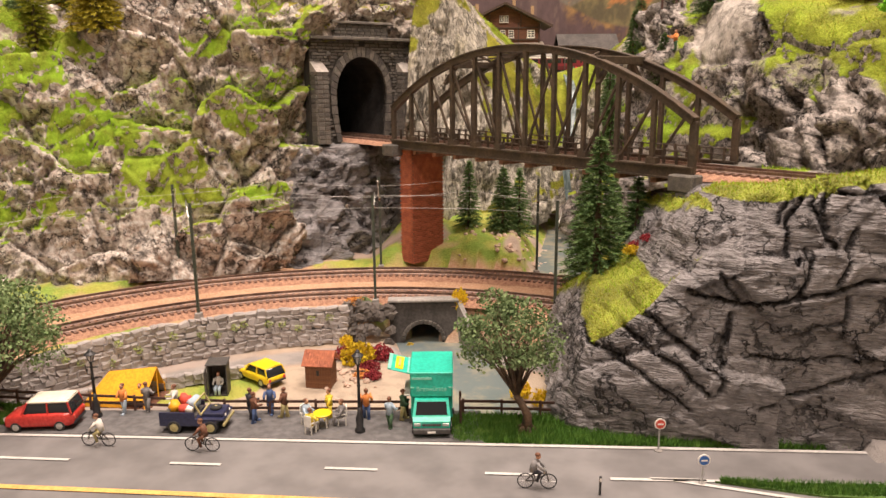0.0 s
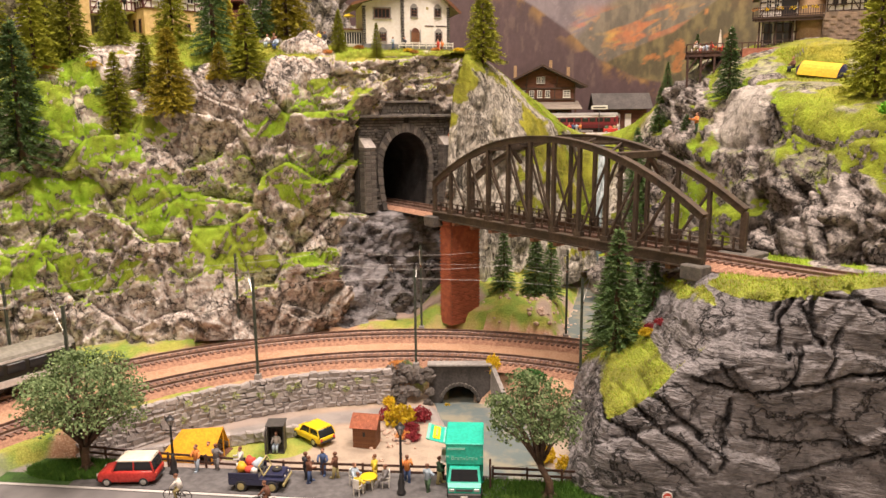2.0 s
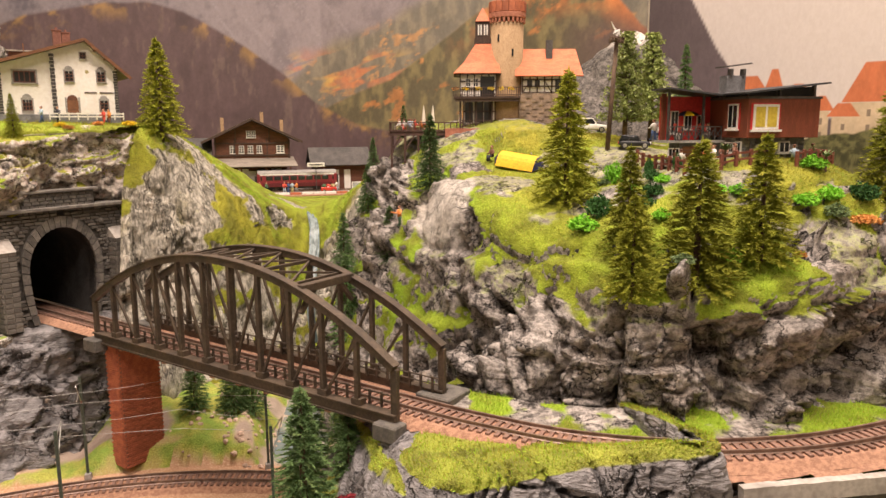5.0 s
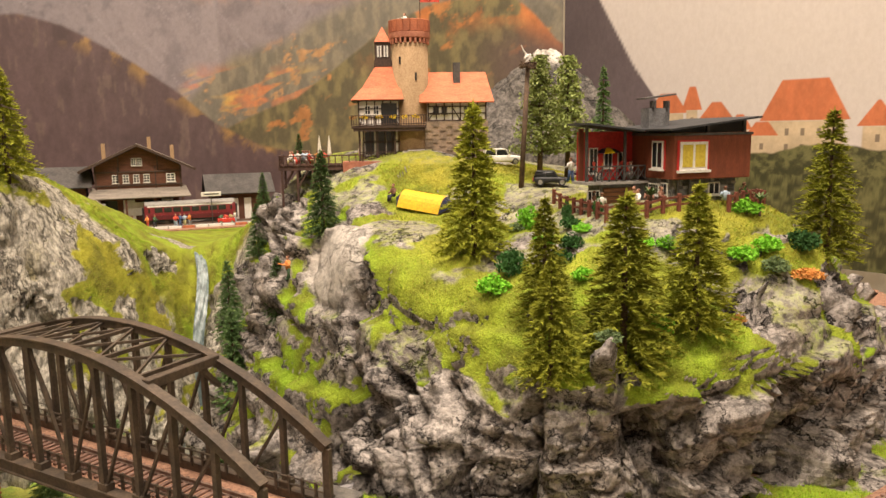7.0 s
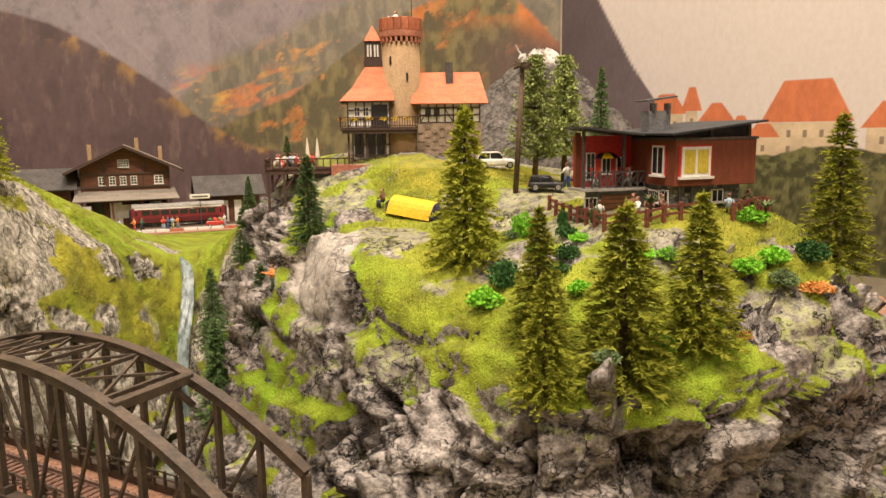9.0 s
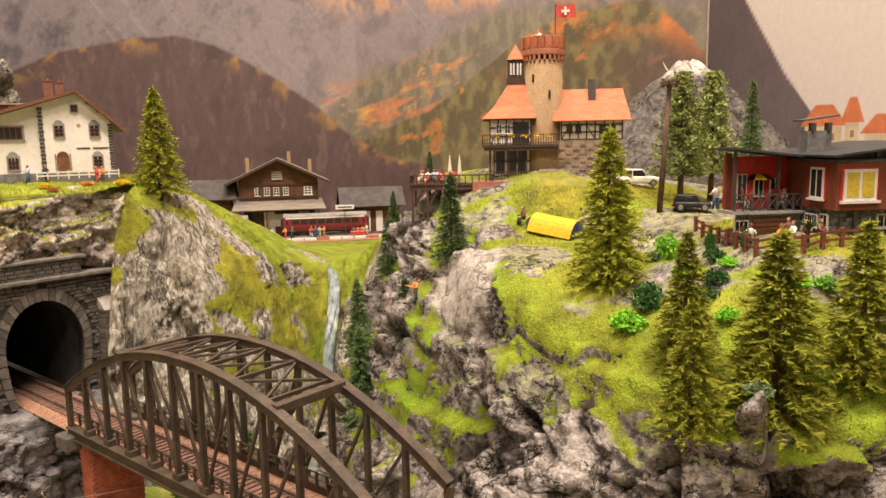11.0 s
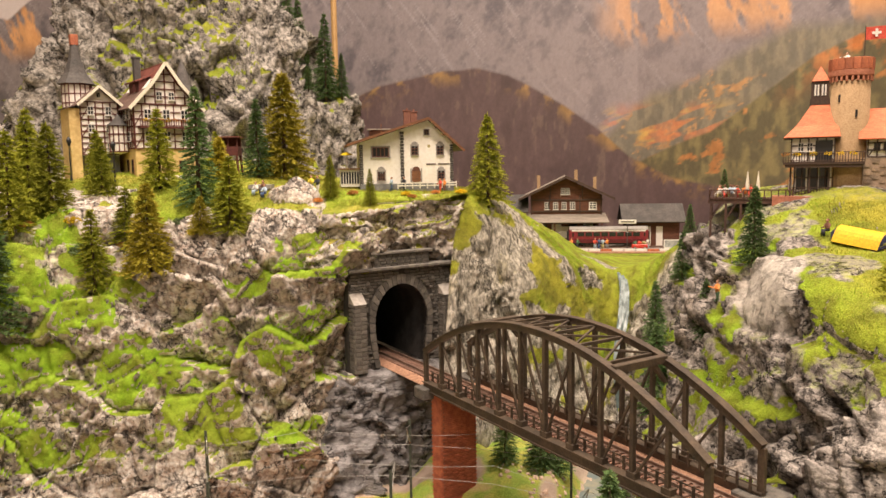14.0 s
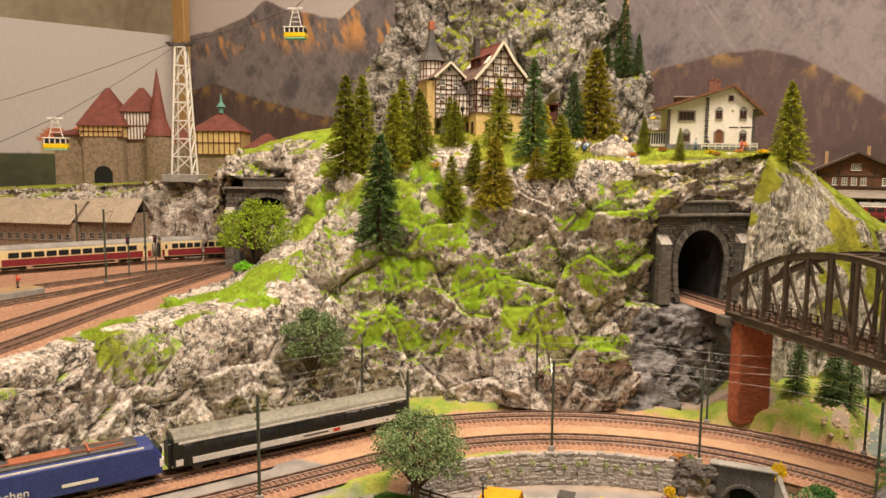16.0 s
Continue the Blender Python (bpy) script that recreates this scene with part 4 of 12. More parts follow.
F_FAR = [(0.25, 0.61, 0.2), (0.24, 0.58, 0.205), (0.235, 0.54, 0.208), (0.25, 0.51, 0.208), (0.27, 0.49, 0.208), (0.29, 0.475, 0.208), (0.31, 0.46, 0.208), (0.325, 0.45, 0.208), (0.333, 0.45, 0.208), (0.333, 0.5, 0.208)]
P, V = rails_sheet([F_FOOT, F_MID, F_BROW, F_SHELF, F_TOP, F_BACK, F_FAR], 0.0012)
smooth_nz = upright_normals(P)[..., 2]
P = rockify(P, 121, block=0.08, amp=0.0026, crack=0.001, rough=0.0007, squash=(0.8, 1.0, 1.3))
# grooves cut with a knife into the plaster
GROOVES = [[(0.189, 0.229), (0.157, 0.208)], [(0.207, 0.227), (0.196, 0.203), (0.194, 0.183)], [(0.218, 0.23), (0.212, 0.21), (0.216, 0.195)], [(0.233, 0.228), (0.244, 0.21)], [(0.141, 0.161), (0.17, 0.155), (0.204, 0.164), (0.249, 0.173), (0.3, 0.176)], [(0.229, 0.201), (0.219, 0.17)], [(0.204, 0.188), (0.198, 0.165)], [(0.168, 0.149), (0.162, 0.104)], [(0.113, 0.15), (0.164, 0.111)], [(0.102, 0.14), (0.156, 0.102)], [(0.089, 0.126), (0.145, 0.092)], [(0.184, 0.094), (0.256, 0.12)], [(0.227, 0.163), (0.227, 0.137)], [(0.198, 0.14), (0.228, 0.151)], [(0.173, 0.123), (0.3, 0.127)], [(0.159, 0.172), (0.172, 0.156)], [(0.215, 0.238), (0.207, 0.213), (0.219, 0.19)], [(0.186, 0.24), (0.176, 0.225)], [(0.2, 0.231), (0.191, 0.202)], [(0.228, 0.234), (0.237, 0.218), (0.255, 0.212)], [(0.284, 0.231), (0.276, 0.21), (0.252, 0.195)], [(0.259, 0.232), (0.265, 0.214)], [(0.293, 0.226), (0.29, 0.204), (0.301, 0.214)], [(0.319, 0.226), (0.34, 0.232)], [(0.317, 0.197), (0.304, 0.18)], [(0.25, 0.191), (0.288, 0.193)], [(0.218, 0.223), (0.235, 0.221)]]
wx = P[..., 0] + 0.004 * fbm(P * 45, 3, 141)
wz = P[..., 2] + 0.004 * fbm(P * 45, 3, 142)
cut = np.zeros(P.shape[:2])
for k, g in enumerate(GROOVES):
    depth = 0.0068 if k in (1, 2, 4, 5) else 0.0048
    cut = np.maximum(cut, depth * np.exp(-(seg_dist(wx, wz, g) / 0.0011) ** 2))
for k in range(26):
    a = 0.62 + 0.25 * math.sin(k * 2.3) if k % 2 else -0.25 + 0.2 * math.sin(k)
    x0, z0 = 0.09 + 0.24 * ((k * 0.618) % 1), 0.075 + 0.13 * ((k * 0.381) % 1)
    ln = 0.018 + 0.02 * ((k * 0.77) % 1)
    cut = np.maximum(cut, 0.0016 * np.exp(-(seg_dist(wx, wz, [(x0, z0), (x0 + ln * math.cos(a), z0 - ln * math.sin(a))]) / 0.0012) ** 2))
P = P - upright_normals(P) * (cut * (P[..., 1] < 0.47))[..., None]
tone = turf_tone(P, 0.6, 0.8, 131, 0.6)
# deeper cuts get darker colour: wash plus the shade inside them
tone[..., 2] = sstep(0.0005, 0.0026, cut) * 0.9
shoulder = (P[..., 0] < 0.165) & (P[..., 1] > 0.425)
green = sstep(0.5, 0.72, smooth_nz + 0.12 * fbm(P * 40, 3, 133)) * np.where(shoulder | (P[..., 2] > 0.212), 1.0, 0.0)
tone[..., 0] = 0.95 * green * (0.7 + 0.3 * sstep(-0.2, 0.1, fbm(P * 30, 3, 134)))
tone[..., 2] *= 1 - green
blades("rock_grass", P, tone, 9000, 132, "static grass on the carved rock", 0.0035)
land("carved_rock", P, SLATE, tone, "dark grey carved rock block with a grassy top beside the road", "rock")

# ---- loop shelf of ballast round the castle hill ----
gx, gy = np.meshgrid(np.arange(0.16, 1.15, 0.006), np.arange(0.34, 1.12, 0.006), indexing="ij")
shelf_d = seg_dist(gx, gy, loop_line)
edge_y = 0.383 - 0.13 * (gx - 0.34) + 0.9 * np.maximum(gx - 0.55, 0) ** 2
ok = (gy > edge_y) | (gx < 0.335)
shelf = Geo()
gz = np.full(gx.shape, LOOP_Z - 0.0045) + 0.0012 * fbm(np.stack([gx, gy, gx * 0], -1) * 60, 3, 2)
idx = -np.ones(gx.shape, int)
keep = ok & ((shelf_d < 0.085) | ((gx > 0.3) & (gy < 0.52))) & ((gx > 0.335) | (shelf_d < 0.03)) & ~((gx < 0.2) & (gy > 0.53))
idx[keep] = np.arange(keep.sum())
shelf.v = [tuple(p) for p in np.stack([gx, gy, gz], -1)[keep]]
q = keep[:-1, :-1] & keep[1:, :-1] & keep[1:, 1:] & keep[:-1, 1:]
shelf.f = [(idx[i, j], idx[i + 1, j], idx[i + 1, j + 1], idx[i, j + 1]) for i, j in zip(*np.nonzero(q))]
single("loop_shelf", shelf, BALLAST, Matrix(), "shelf of orange-brown ballast carrying the loop track", "track bed", kind="structure", smooth=True)
# near-black board colour takes in the shade of the recess under the shelf
FASCIA = paint("dark_fascia_board", (0.05, 0.04, 0.035), (0.035, 0.03, 0.028), 30, 0.6)
EDGE_GREY = paint("grey_edge_strip", (0.42, 0.38, 0.34), None, 40, 0.7)
fas, lip = Geo(), Geo()
ex = np.linspace(0.345, 1.1, 40)
ey = 0.383 - 0.13 * (ex - 0.34) + 0.9 * np.maximum(ex - 0.55, 0) ** 2
for i in range(39):
    a, b = (ex[i], ey[i]), (ex[i + 1], ey[i + 1])
    lip.beam((a[0], a[1] - 0.002, LOOP_Z - 0.009), (b[0], b[1] - 0.002, LOOP_Z - 0.0085), 0.006, 0.0105)
    fas.beam((a[0], a[1] + 0.01, 0.13), (b[0], b[1] + 0.01, 0.13), 0.008, 0.144)
single("edge_strip", lip, EDGE_GREY, Matrix(), "grey strip along the shelf's front edge", "trim", kind="structure")
single("fascia_board", fas, FASCIA, Matrix(), "board below the loop shelf, dark for the shade there", "board", kind="structure")

# ---- station plain and yard ----
gx, gy = np.meshgrid(np.arange(-0.3, 1.0, 0.02), np.arange(1.36, 1.9, 0.02), indexing="ij")
gz = np.full(gx.shape, 0.288)
P = np.stack([gx, gy, gz], -1)
st = np.zeros(gx.shape + (3,))
st[..., 0] = (gy < 1.385) * 1.0
land("station_plain", P, HILL, st, "flat green meadow and plain before the station", "ground")
gx, gy = np.meshgrid(np.arange(-2.0, -0.66, 0.008), np.arange(0.1, 1.2, 0.008), indexing="ij")
yard_edge = np.interp(gy, [0.1, 0.3, 0.5, 0.66, 0.85, 1.2], [-0.69, -0.69, -0.712, -0.735, -0.80, -0.86])
gz = np.full(gx.shape, YARD_Z - 0.004) - 0.03 * (gx > yard_edge) + 0.001 * fbm(np.stack([gx, gy, gx * 0], -1) * 60, 3, 2)
land("yard_ground", np.stack([gx, gy, gz], -1), BALLAST, np.zeros(gx.shape + (3,)), "brown ballast ground of the railway yard", "ground")


def cone_hill(name, cx, cy, table, seed, label, material, turf=(0.5, 0.8), step=0.006, wob=0.25, flat=1.0, pale=9.0, broken=1.0):
    """A crag about a centre: (height, radius) pairs from the foot to the top."""
    hs, rs = [h for h, _ in table], [r for _, r in table]
    n = int(2 * math.pi * max(rs) / step)
    hh = np.linspace(hs[0], hs[-1], int((hs[-1] - hs[0]) / step))
    a = np.linspace(0, 2 * math.pi, n)
    A, H = np.meshgrid(a, hh, indexing="ij")
    R = np.interp(H, hs, rs)
    D = np.stack([np.cos(A), np.sin(A), H * 2.0], -1)
    R = R * (1 + wob * fbm(D * 2.2 + seed, 4, seed))
    P = np.stack([cx + R * np.cos(A), cy + flat * R * np.sin(A), H], -1)
    P = rockify(P, seed, block=0.075, amp=0.014 * broken, crack=0.008 * broken, rough=0.003 * broken, ledge=0.006 * broken, period=0.11, squash=(1.2, 1.2, 0.85))
    P[-1] = P[0]
    tone = turf_tone(P, turf[0], turf[1], seed, 0.6)
    tone[..., 0] *= sstep(0.0, 0.1, fbm(P * np.array([9, 9, 6]), 4, seed + 3))
    tone[..., 2] = sstep(pale, pale + 0.025, P[..., 2] + 0.03 * fbm(P * 25, 3, seed))
    return land(name, P, material, tone, label, "mountain")


cone_hill("crag", -0.575, 1.32, [(0.40, 0.38), (0.46, 0.36), (0.52, 0.325), (0.59, 0.28), (0.65, 0.25), (0.69, 0.23), (0.73, 0.21), (0.85, 0.15), (0.98, 0.08), (1.05, 0.03), (1.056, 0.001)], 201, "tall grey rock crag with mossy patches", CRAG, turf=(0.2, 0.55), step=0.0045, flat=0.55, wob=0.08)
cone_hill("far_crag", 0.737, 1.2, [(0.36, 0.2), (0.42, 0.165), (0.46, 0.125), (0.5, 0.085), (0.54, 0.04), (0.568, 0.01)], 231, "grey rocky peak with a pale top", FAR_ROCK, turf=(1.2, 1.5), wob=0.15, pale=0.538, broken=0.3)

# ---- printed backdrop: autumn mountains on the walls behind ----


def ridge(u, pts, seed, amp=0.02):
    xs, zs = [p[0] for p in pts], [p[1] for p in pts]
    q = np.stack([u * 6, u * 0 + seed, u * 0], -1)
    return np.interp(u, xs, zs) + amp * fbm(q, 5, seed)


BACK_LINE = [(-1.95, 1.84), (-1.2, 1.86), (-0.4, 1.87), (0.3, 1.83), (0.7, 1.66), (0.93, 1.46)]
bu = np.linspace(0, 1, 740)
seglen = np.cumsum([0] + [math.dist(BACK_LINE[i], BACK_LINE[i + 1]) for i in range(len(BACK_LINE) - 1)])
bs = bu * seglen[-1]
bx = np.interp(bs, seglen, [p[0] for p in BACK_LINE])
by = np.interp(bs, seglen, [p[1] for p in BACK_LINE])
bz = np.linspace(0.25, 0.98, 235)
X, Z = np.meshgrid(bx, bz, indexing="ij")
Y = np.meshgrid(by, bz, indexing="ij")[0]
q = np.stack([X, Z, X * 0], -1)


def speck(sx, sz, seed, octaves=4, gain=0.6, turn=0.0):
    """Noise over the panel, drawn out by sx and sz, along a slant."""
    c, s = math.cos(turn), math.sin(turn)
    return fbm(np.stack([(X * c + Z * s) * sx, (Z * c - X * s) * sz, X * 0], -1), octaves, seed, gain)


def over(under, mask, colour):
    return under * (1 - mask[..., None]) + np.asarray(colour) * mask[..., None]


def below(z, soft=0.004):
    return sstep(-soft, soft, z - Z)


def forest(seed, dark, light, gold, share):
    """Woods as upright strokes, with autumn stands along the slopes."""
    c = over(np.broadcast_to(np.array(dark), X.shape + (3,)), sstep(-0.25, 0.45, speck(75, 30, seed)), light)
    stand = sstep(share, share + 0.22, speck(16, 34, seed + 3, 5, 0.65, 0.5) + 0.35 * speck(60, 30, seed + 5))
    return over(c, stand * 0.9, np.array(gold) * (1 + 0.45 * speck(70, 34, seed + 7)[..., None]))


pic = np.array((0.62, 0.55, 0.55)) * (1 + 0.06 * speck(2, 4, 301)[..., None])
crest = 1 - 2.4 * np.abs(speck(13, 9, 311, 7, 0.7, -0.35))
rockc = over(np.broadcast_to(np.array((0.115, 0.1, 0.115)), X.shape + (3,)), sstep(-0.1, 0.95, crest), (0.235, 0.2, 0.21))
rockc = over(rockc, 0.3 * sstep(0.3, 0.5, speck(9, 150, 321, 4, 0.6, -0.95)), (0.44, 0.4, 0.42))
rockc = over(rockc, 0.35 * sstep(0.05, 0.5, speck(10, 22, 326, 5, 0.6, 0.7)) * sstep(0.72, 0.5, Z), (0.17, 0.15, 0.1))
lit = sstep(0.02, 0.3, speck(26, 9, 331, 4, 0.65, 0.35)) * np.maximum(sstep(0.7, 0.77, Z) * sstep(0.18, 0.3, X), sstep(0.72, 0.8, Z) * sstep(-0.9, -1.1, X))
rockc = over(rockc, 0.85 * lit, np.array((0.72, 0.36, 0.14)) * (1 + 0.3 * speck(50, 20, 336)[..., None]))
far_z = ridge(X, [(-2, 0.8), (-1.8, 0.83), (-1.58, 0.92), (-1.45, 0.88), (-1.3, 0.84), (-1.15, 0.95), (-0.6, 1.25), (0.0, 1.3), (1.0, 1.3)], 341, 0.035)
pic = over(pic, below(far_z), rockc)
haze = sstep(-0.15, 0.2, X) * sstep(0.85, 0.45, X) * sstep(0.95, 0.6, Z)
pic = over(pic, 0.42 * haze, (0.33, 0.275, 0.28))
# green slopes and fields in the valley
low = forest(345, (0.15, 0.135, 0.095), (0.25, 0.215, 0.14), (0.5, 0.26, 0.09), 0.26)
low_z = ridge(X, [(-2, 0.3), (0.1, 0.42), (0.24, 0.525), (0.33, 0.6), (0.42, 0.63), (0.5, 0.68), (0.6, 0.72), (0.95, 0.7)], 347, 0.02)
pic = over(pic, below(low_z, 0.02) * 0.85, low)
field = sstep(-0.05, 0.15, speck(10, 45, 353, 3, 0.5, 0.35)) * sstep(0.2, 0.25, X) * sstep(0.55, 0.45, X) * sstep(0.43, 0.45, Z) * sstep(0.6, 0.55, Z)
pic = over(pic, 0.6 * field * (0.6 + 0.4 * sstep(-0.2, 0.2, speck(60, 60, 357))), over(np.broadcast_to(np.array((0.72, 0.44, 0.1)), X.shape + (3,)), sstep(-0.1, 0.2, speck(14, 40, 355)), (0.72, 0.22, 0.07)))
grn = forest(361, (0.11, 0.092, 0.05), (0.22, 0.18, 0.08), (0.47, 0.2, 0.065), 0.21)
mid_z = ridge(X, [(-2, 0.3), (0.2, 0.38), (0.296, 0.444), (0.37, 0.481), (0.453, 0.521), (0.532, 0.585), (0.639, 0.671), (0.725, 0.713), (0.783, 0.719), (0.844, 0.723), (0.888, 0.669), (0.92, 0.62), (1.0, 0.55)], 381, 0.01)
top_gold = sstep(0.09, 0.0, mid_z - Z) * sstep(0.55, 0.7, X) * sstep(-0.15, 0.2, speck(40, 26, 384))
grn = over(grn, 0.8 * top_gold, np.array((0.6, 0.19, 0.05)) * (1 + 0.4 * speck(70, 30, 386)[..., None]))
grn = over(grn, 0.75 * sstep(0.76, 0.86, X) * sstep(0.12, 0.03, Z - 0.56), (0.12, 0.075, 0.07))
pic = over(pic, below(mid_z), grn)
# near purple hill
pur = np.array((0.105, 0.066, 0.066)) * (1 + 0.3 * speck(16, 9, 391)[..., None]) * (1 + 0.28 * speck(80, 28, 393)[..., None])
pur = over(pur, 0.3 * sstep(0.2, 0.5, speck(80, 22, 401)), (0.24, 0.17, 0.13))
near_z = ridge(X, [(-2, 0.62), (-1.8, 0.665), (-1.7, 0.63), (-1.4, 0.55), (-0.95, 0.5), (-0.6, 0.56), (-0.42, 0.61), (-0.324, 0.649), (-0.16, 0.678), (-0.08, 0.681), (0.0, 0.66), (0.055, 0.632), (0.13, 0.592), (0.208, 0.534), (0.284, 0.465), (0.375, 0.415), (0.5, 0.385), (0.7, 0.35), (1.0, 0.32)], 411, 0.006)
rim = sstep(0.05, 0.0, near_z - Z) * sstep(-0.05, 0.3, speck(30, 26, 421))
pur = over(pur, 0.75 * rim, np.array((0.34, 0.2, 0.065)) * (1 + 0.5 * speck(80, 34, 425)[..., None]))
pic = over(pic, below(near_z), pur)
PRINT, _t, _b = nodes_of("matt_printed_panel")
_a = _t.nodes.new("ShaderNodeAttribute")
_a.attribute_name = "tone"
_v = coords(_t, "Object", (1, 1, 0.7))
_c = mix(_t, 0.2, _a.outputs["Color"], mix(_t, ramp(_t, noise_tex(_t, _v, 130, 6, 0.75), 0.3, 0.7), (0.22, 0.22, 0.22), (0.82, 0.82, 0.82)), "SOFT_LIGHT")
_t.links.new(_c, _b.inputs["Base Color"])
_b.inputs["Roughness"].default_value = 0.5
me = grid_mesh("backdrop", np.stack([X, Y, Z], -1), PRINT, np.clip(pic, 0, 1), smooth=False)
tagged(new("backdrop", me), "printed panel of autumn mountains behind the layout", "backdrop", kind="structure")

# right-hand panel: grey sky, dark mountain flank, old walled town
X, Z = np.meshgrid(np.concatenate([np.linspace(0, 0.6, 420), np.linspace(0.61, 1, 40)]), np.concatenate([np.linspace(0.22, 0.36, 20), np.linspace(0.362, 0.53, 150), np.linspace(0.535, 1.02, 60)]), indexing="ij")
q = np.stack([X * 1.07, Z, X * 0], -1)
pic = np.array((0.6, 0.54, 0.5)) * (1 + 0.06 * speck(2, 3, 501)[..., None])
flank = ridge(X, [(0, 1.6), (0.07, 0.70), (0.119, 0.614), (0.15, 0.56), (0.2, 0.49), (0.26, 0.43), (1, 0.36)], 511, 0.008)
pic = over(pic, below(flank), np.array((0.11, 0.085, 0.09)) * (1 + 0.4 * speck(12, 10, 521)[..., None]))
WALL_TINT, ROOF_TINT = (0.55, 0.43, 0.28), (0.55, 0.17, 0.07)


def print_house(x0, x1, z0, z1, top, hip=0.25):
    """A printed house: stone wall with small windows, hipped tile roof."""
    global pic
    wall = sstep(x0 - 0.001, x0 + 0.001, X) * sstep(x1 + 0.001, x1 - 0.001, X) * below(np.full(X.shape, z1), 0.002) * (Z > z0)
    pic = over(pic, wall, np.array(WALL_TINT) * (1 + 0.3 * speck(60, 60, 533)[..., None]))
    nx = max(1, int((x1 - x0) / 0.022))
    for i in range(nx):
        cx = x0 + (i + 0.5) * (x1 - x0) / nx
        for cz in (z1 - 0.018, z1 - 0.042):
            if cz > z0 + 0.02:
                pic = over(pic, 0.75 * (np.abs(X - cx) < 0.0028) * (np.abs(Z - cz) < 0.0055), (0.12, 0.09, 0.07))
    inset = (x1 - x0) * hip * np.clip((Z - z1) / max(top - z1, 1e-6), 0, 1)
    roof = sstep(x0 - 0.008 + inset - 0.001, x0 - 0.008 + inset + 0.001, X) * sstep(x1 + 0.008 - inset + 0.001, x1 + 0.008 - inset - 0.001, X) * (Z > z1) * below(np.full(X.shape, top), 0.0015)
    pic = over(pic, roof, np.array(ROOF_TINT) * (1 + 0.25 * speck(90, 40, 537)[..., None]))


for x0, x1, z0, z1, top, hip in ((0.19, 0.25, 0.36, 0.465, 0.5, 0.4), (0.255, 0.275, 0.36, 0.47, 0.51, 0.62), (0.285, 0.33, 0.36, 0.452, 0.482, 0.5), (0.335, 0.36, 0.36, 0.435, 0.46, 0.6), (0.386, 0.5, 0.36, 0.448, 0.512, 0.28), (0.365, 0.4, 0.36, 0.425, 0.447, 0.45), (0.524, 0.562, 0.36, 0.438, 0.476, 0.66), (0.6, 0.66, 0.36, 0.44, 0.47, 0.4), (0.7, 0.78, 0.36, 0.43, 0.47, 0.35)):
    print_house(x0, x1, z0, z1, top, hip)
trees_z = ridge(X, [(0, 0.35), (0.3, 0.4), (0.5, 0.405), (0.75, 0.41), (1, 0.42)], 531, 0.035)
pic = over(pic, below(trees_z, 0.002), over(np.broadcast_to(np.array((0.05, 0.05, 0.02)), X.shape + (3,)), sstep(-0.25, 0.35, speck(95, 95, 541, 5, 0.7)), (0.16, 0.155, 0.06)))
Xw, Yw = 0.935 + 0.365 * X, 1.462 - 1.012 * X
me = grid_mesh("backdrop", np.stack([Xw, Yw, Z], -1), PRINT, np.clip(pic, 0, 1), smooth=False)
tagged(new("backdrop", me), "printed panel with an old walled town under grey sky", "backdrop", kind="structure")
# left-hand panel: pale sky over a town
X, Z = np.meshgrid(np.linspace(0, 1, 150), np.linspace(0.2, 0.83, 110), indexing="ij")
pic = np.array((0.62, 0.57, 0.58)) * (1 + 0.05 * speck(2, 3, 551)[..., None])
for x0, x1, z0, z1, top, hip in ((0.12, 0.2, 0.36, 0.47, 0.52, 0.3), (0.24, 0.3, 0.36, 0.46, 0.5, 0.4), (0.42, 0.52, 0.36, 0.45, 0.5, 0.3)):
    print_house(x0, x1, z0, z1, top, hip)
pic = over(pic, below(ridge(X, [(0, 0.4), (0.5, 0.44), (1, 0.4)], 561, 0.03), 0.002), np.array((0.06, 0.065, 0.03)) * (1 + 0.6 * speck(30, 30, 571)[..., None]))
Xw, Yw = -1.96 - 0.7 * X, 1.84 - 1.3 * X
me = grid_mesh("backdrop", np.stack([Xw, Yw, Z], -1), PRINT, np.clip(pic, 0, 1), smooth=False)
tagged(new("backdrop", me), "printed panel of pale sky above a town and trees", "backdrop", kind="structure")

# ---- road ----
road = Geo()
for i in range(40):
    x0, x1 = -1.0 + i * 0.05, -0.95 + i * 0.05
    e0, e1 = 0.4105 - 0.06 * x0, 0.4105 - 0.06 * x1
    road.add([(x0, 0.2, ROAD_Z), (x1, 0.2, ROAD_Z), (x1, e1, ROAD_Z), (x0, e0, ROAD_Z), (x0, 0.2, ROAD_Z - 0.02), (x1, 0.2, ROAD_Z - 0.02), (x1, e1, ROAD_Z - 0.02), (x0, e0, ROAD_Z - 0.02)], [(0, 1, 2, 3), (4, 7, 6, 5), (0, 4, 5, 1), (3, 2, 6, 7)])
single("road", road, ASPHALT, Matrix(), "light grey asphalt country road", "road", kind="structure")


def strip(geo, a, b, w, z=ROAD_Z + 0.0006):
    a, b = Vector((*a, 0)), Vector((*b, 0))
    s = (b - a).normalized().cross(Vector((0, 0, 1))) * w / 2
    geo.add([(a - s)[:2] + (z,), (a + s)[:2] + (z,), (b + s)[:2] + (z,), (b - s)[:2] + (z,)], [(0, 1, 2, 3)])


def edge_at(x):
    return 0.4105 - 0.06 * x


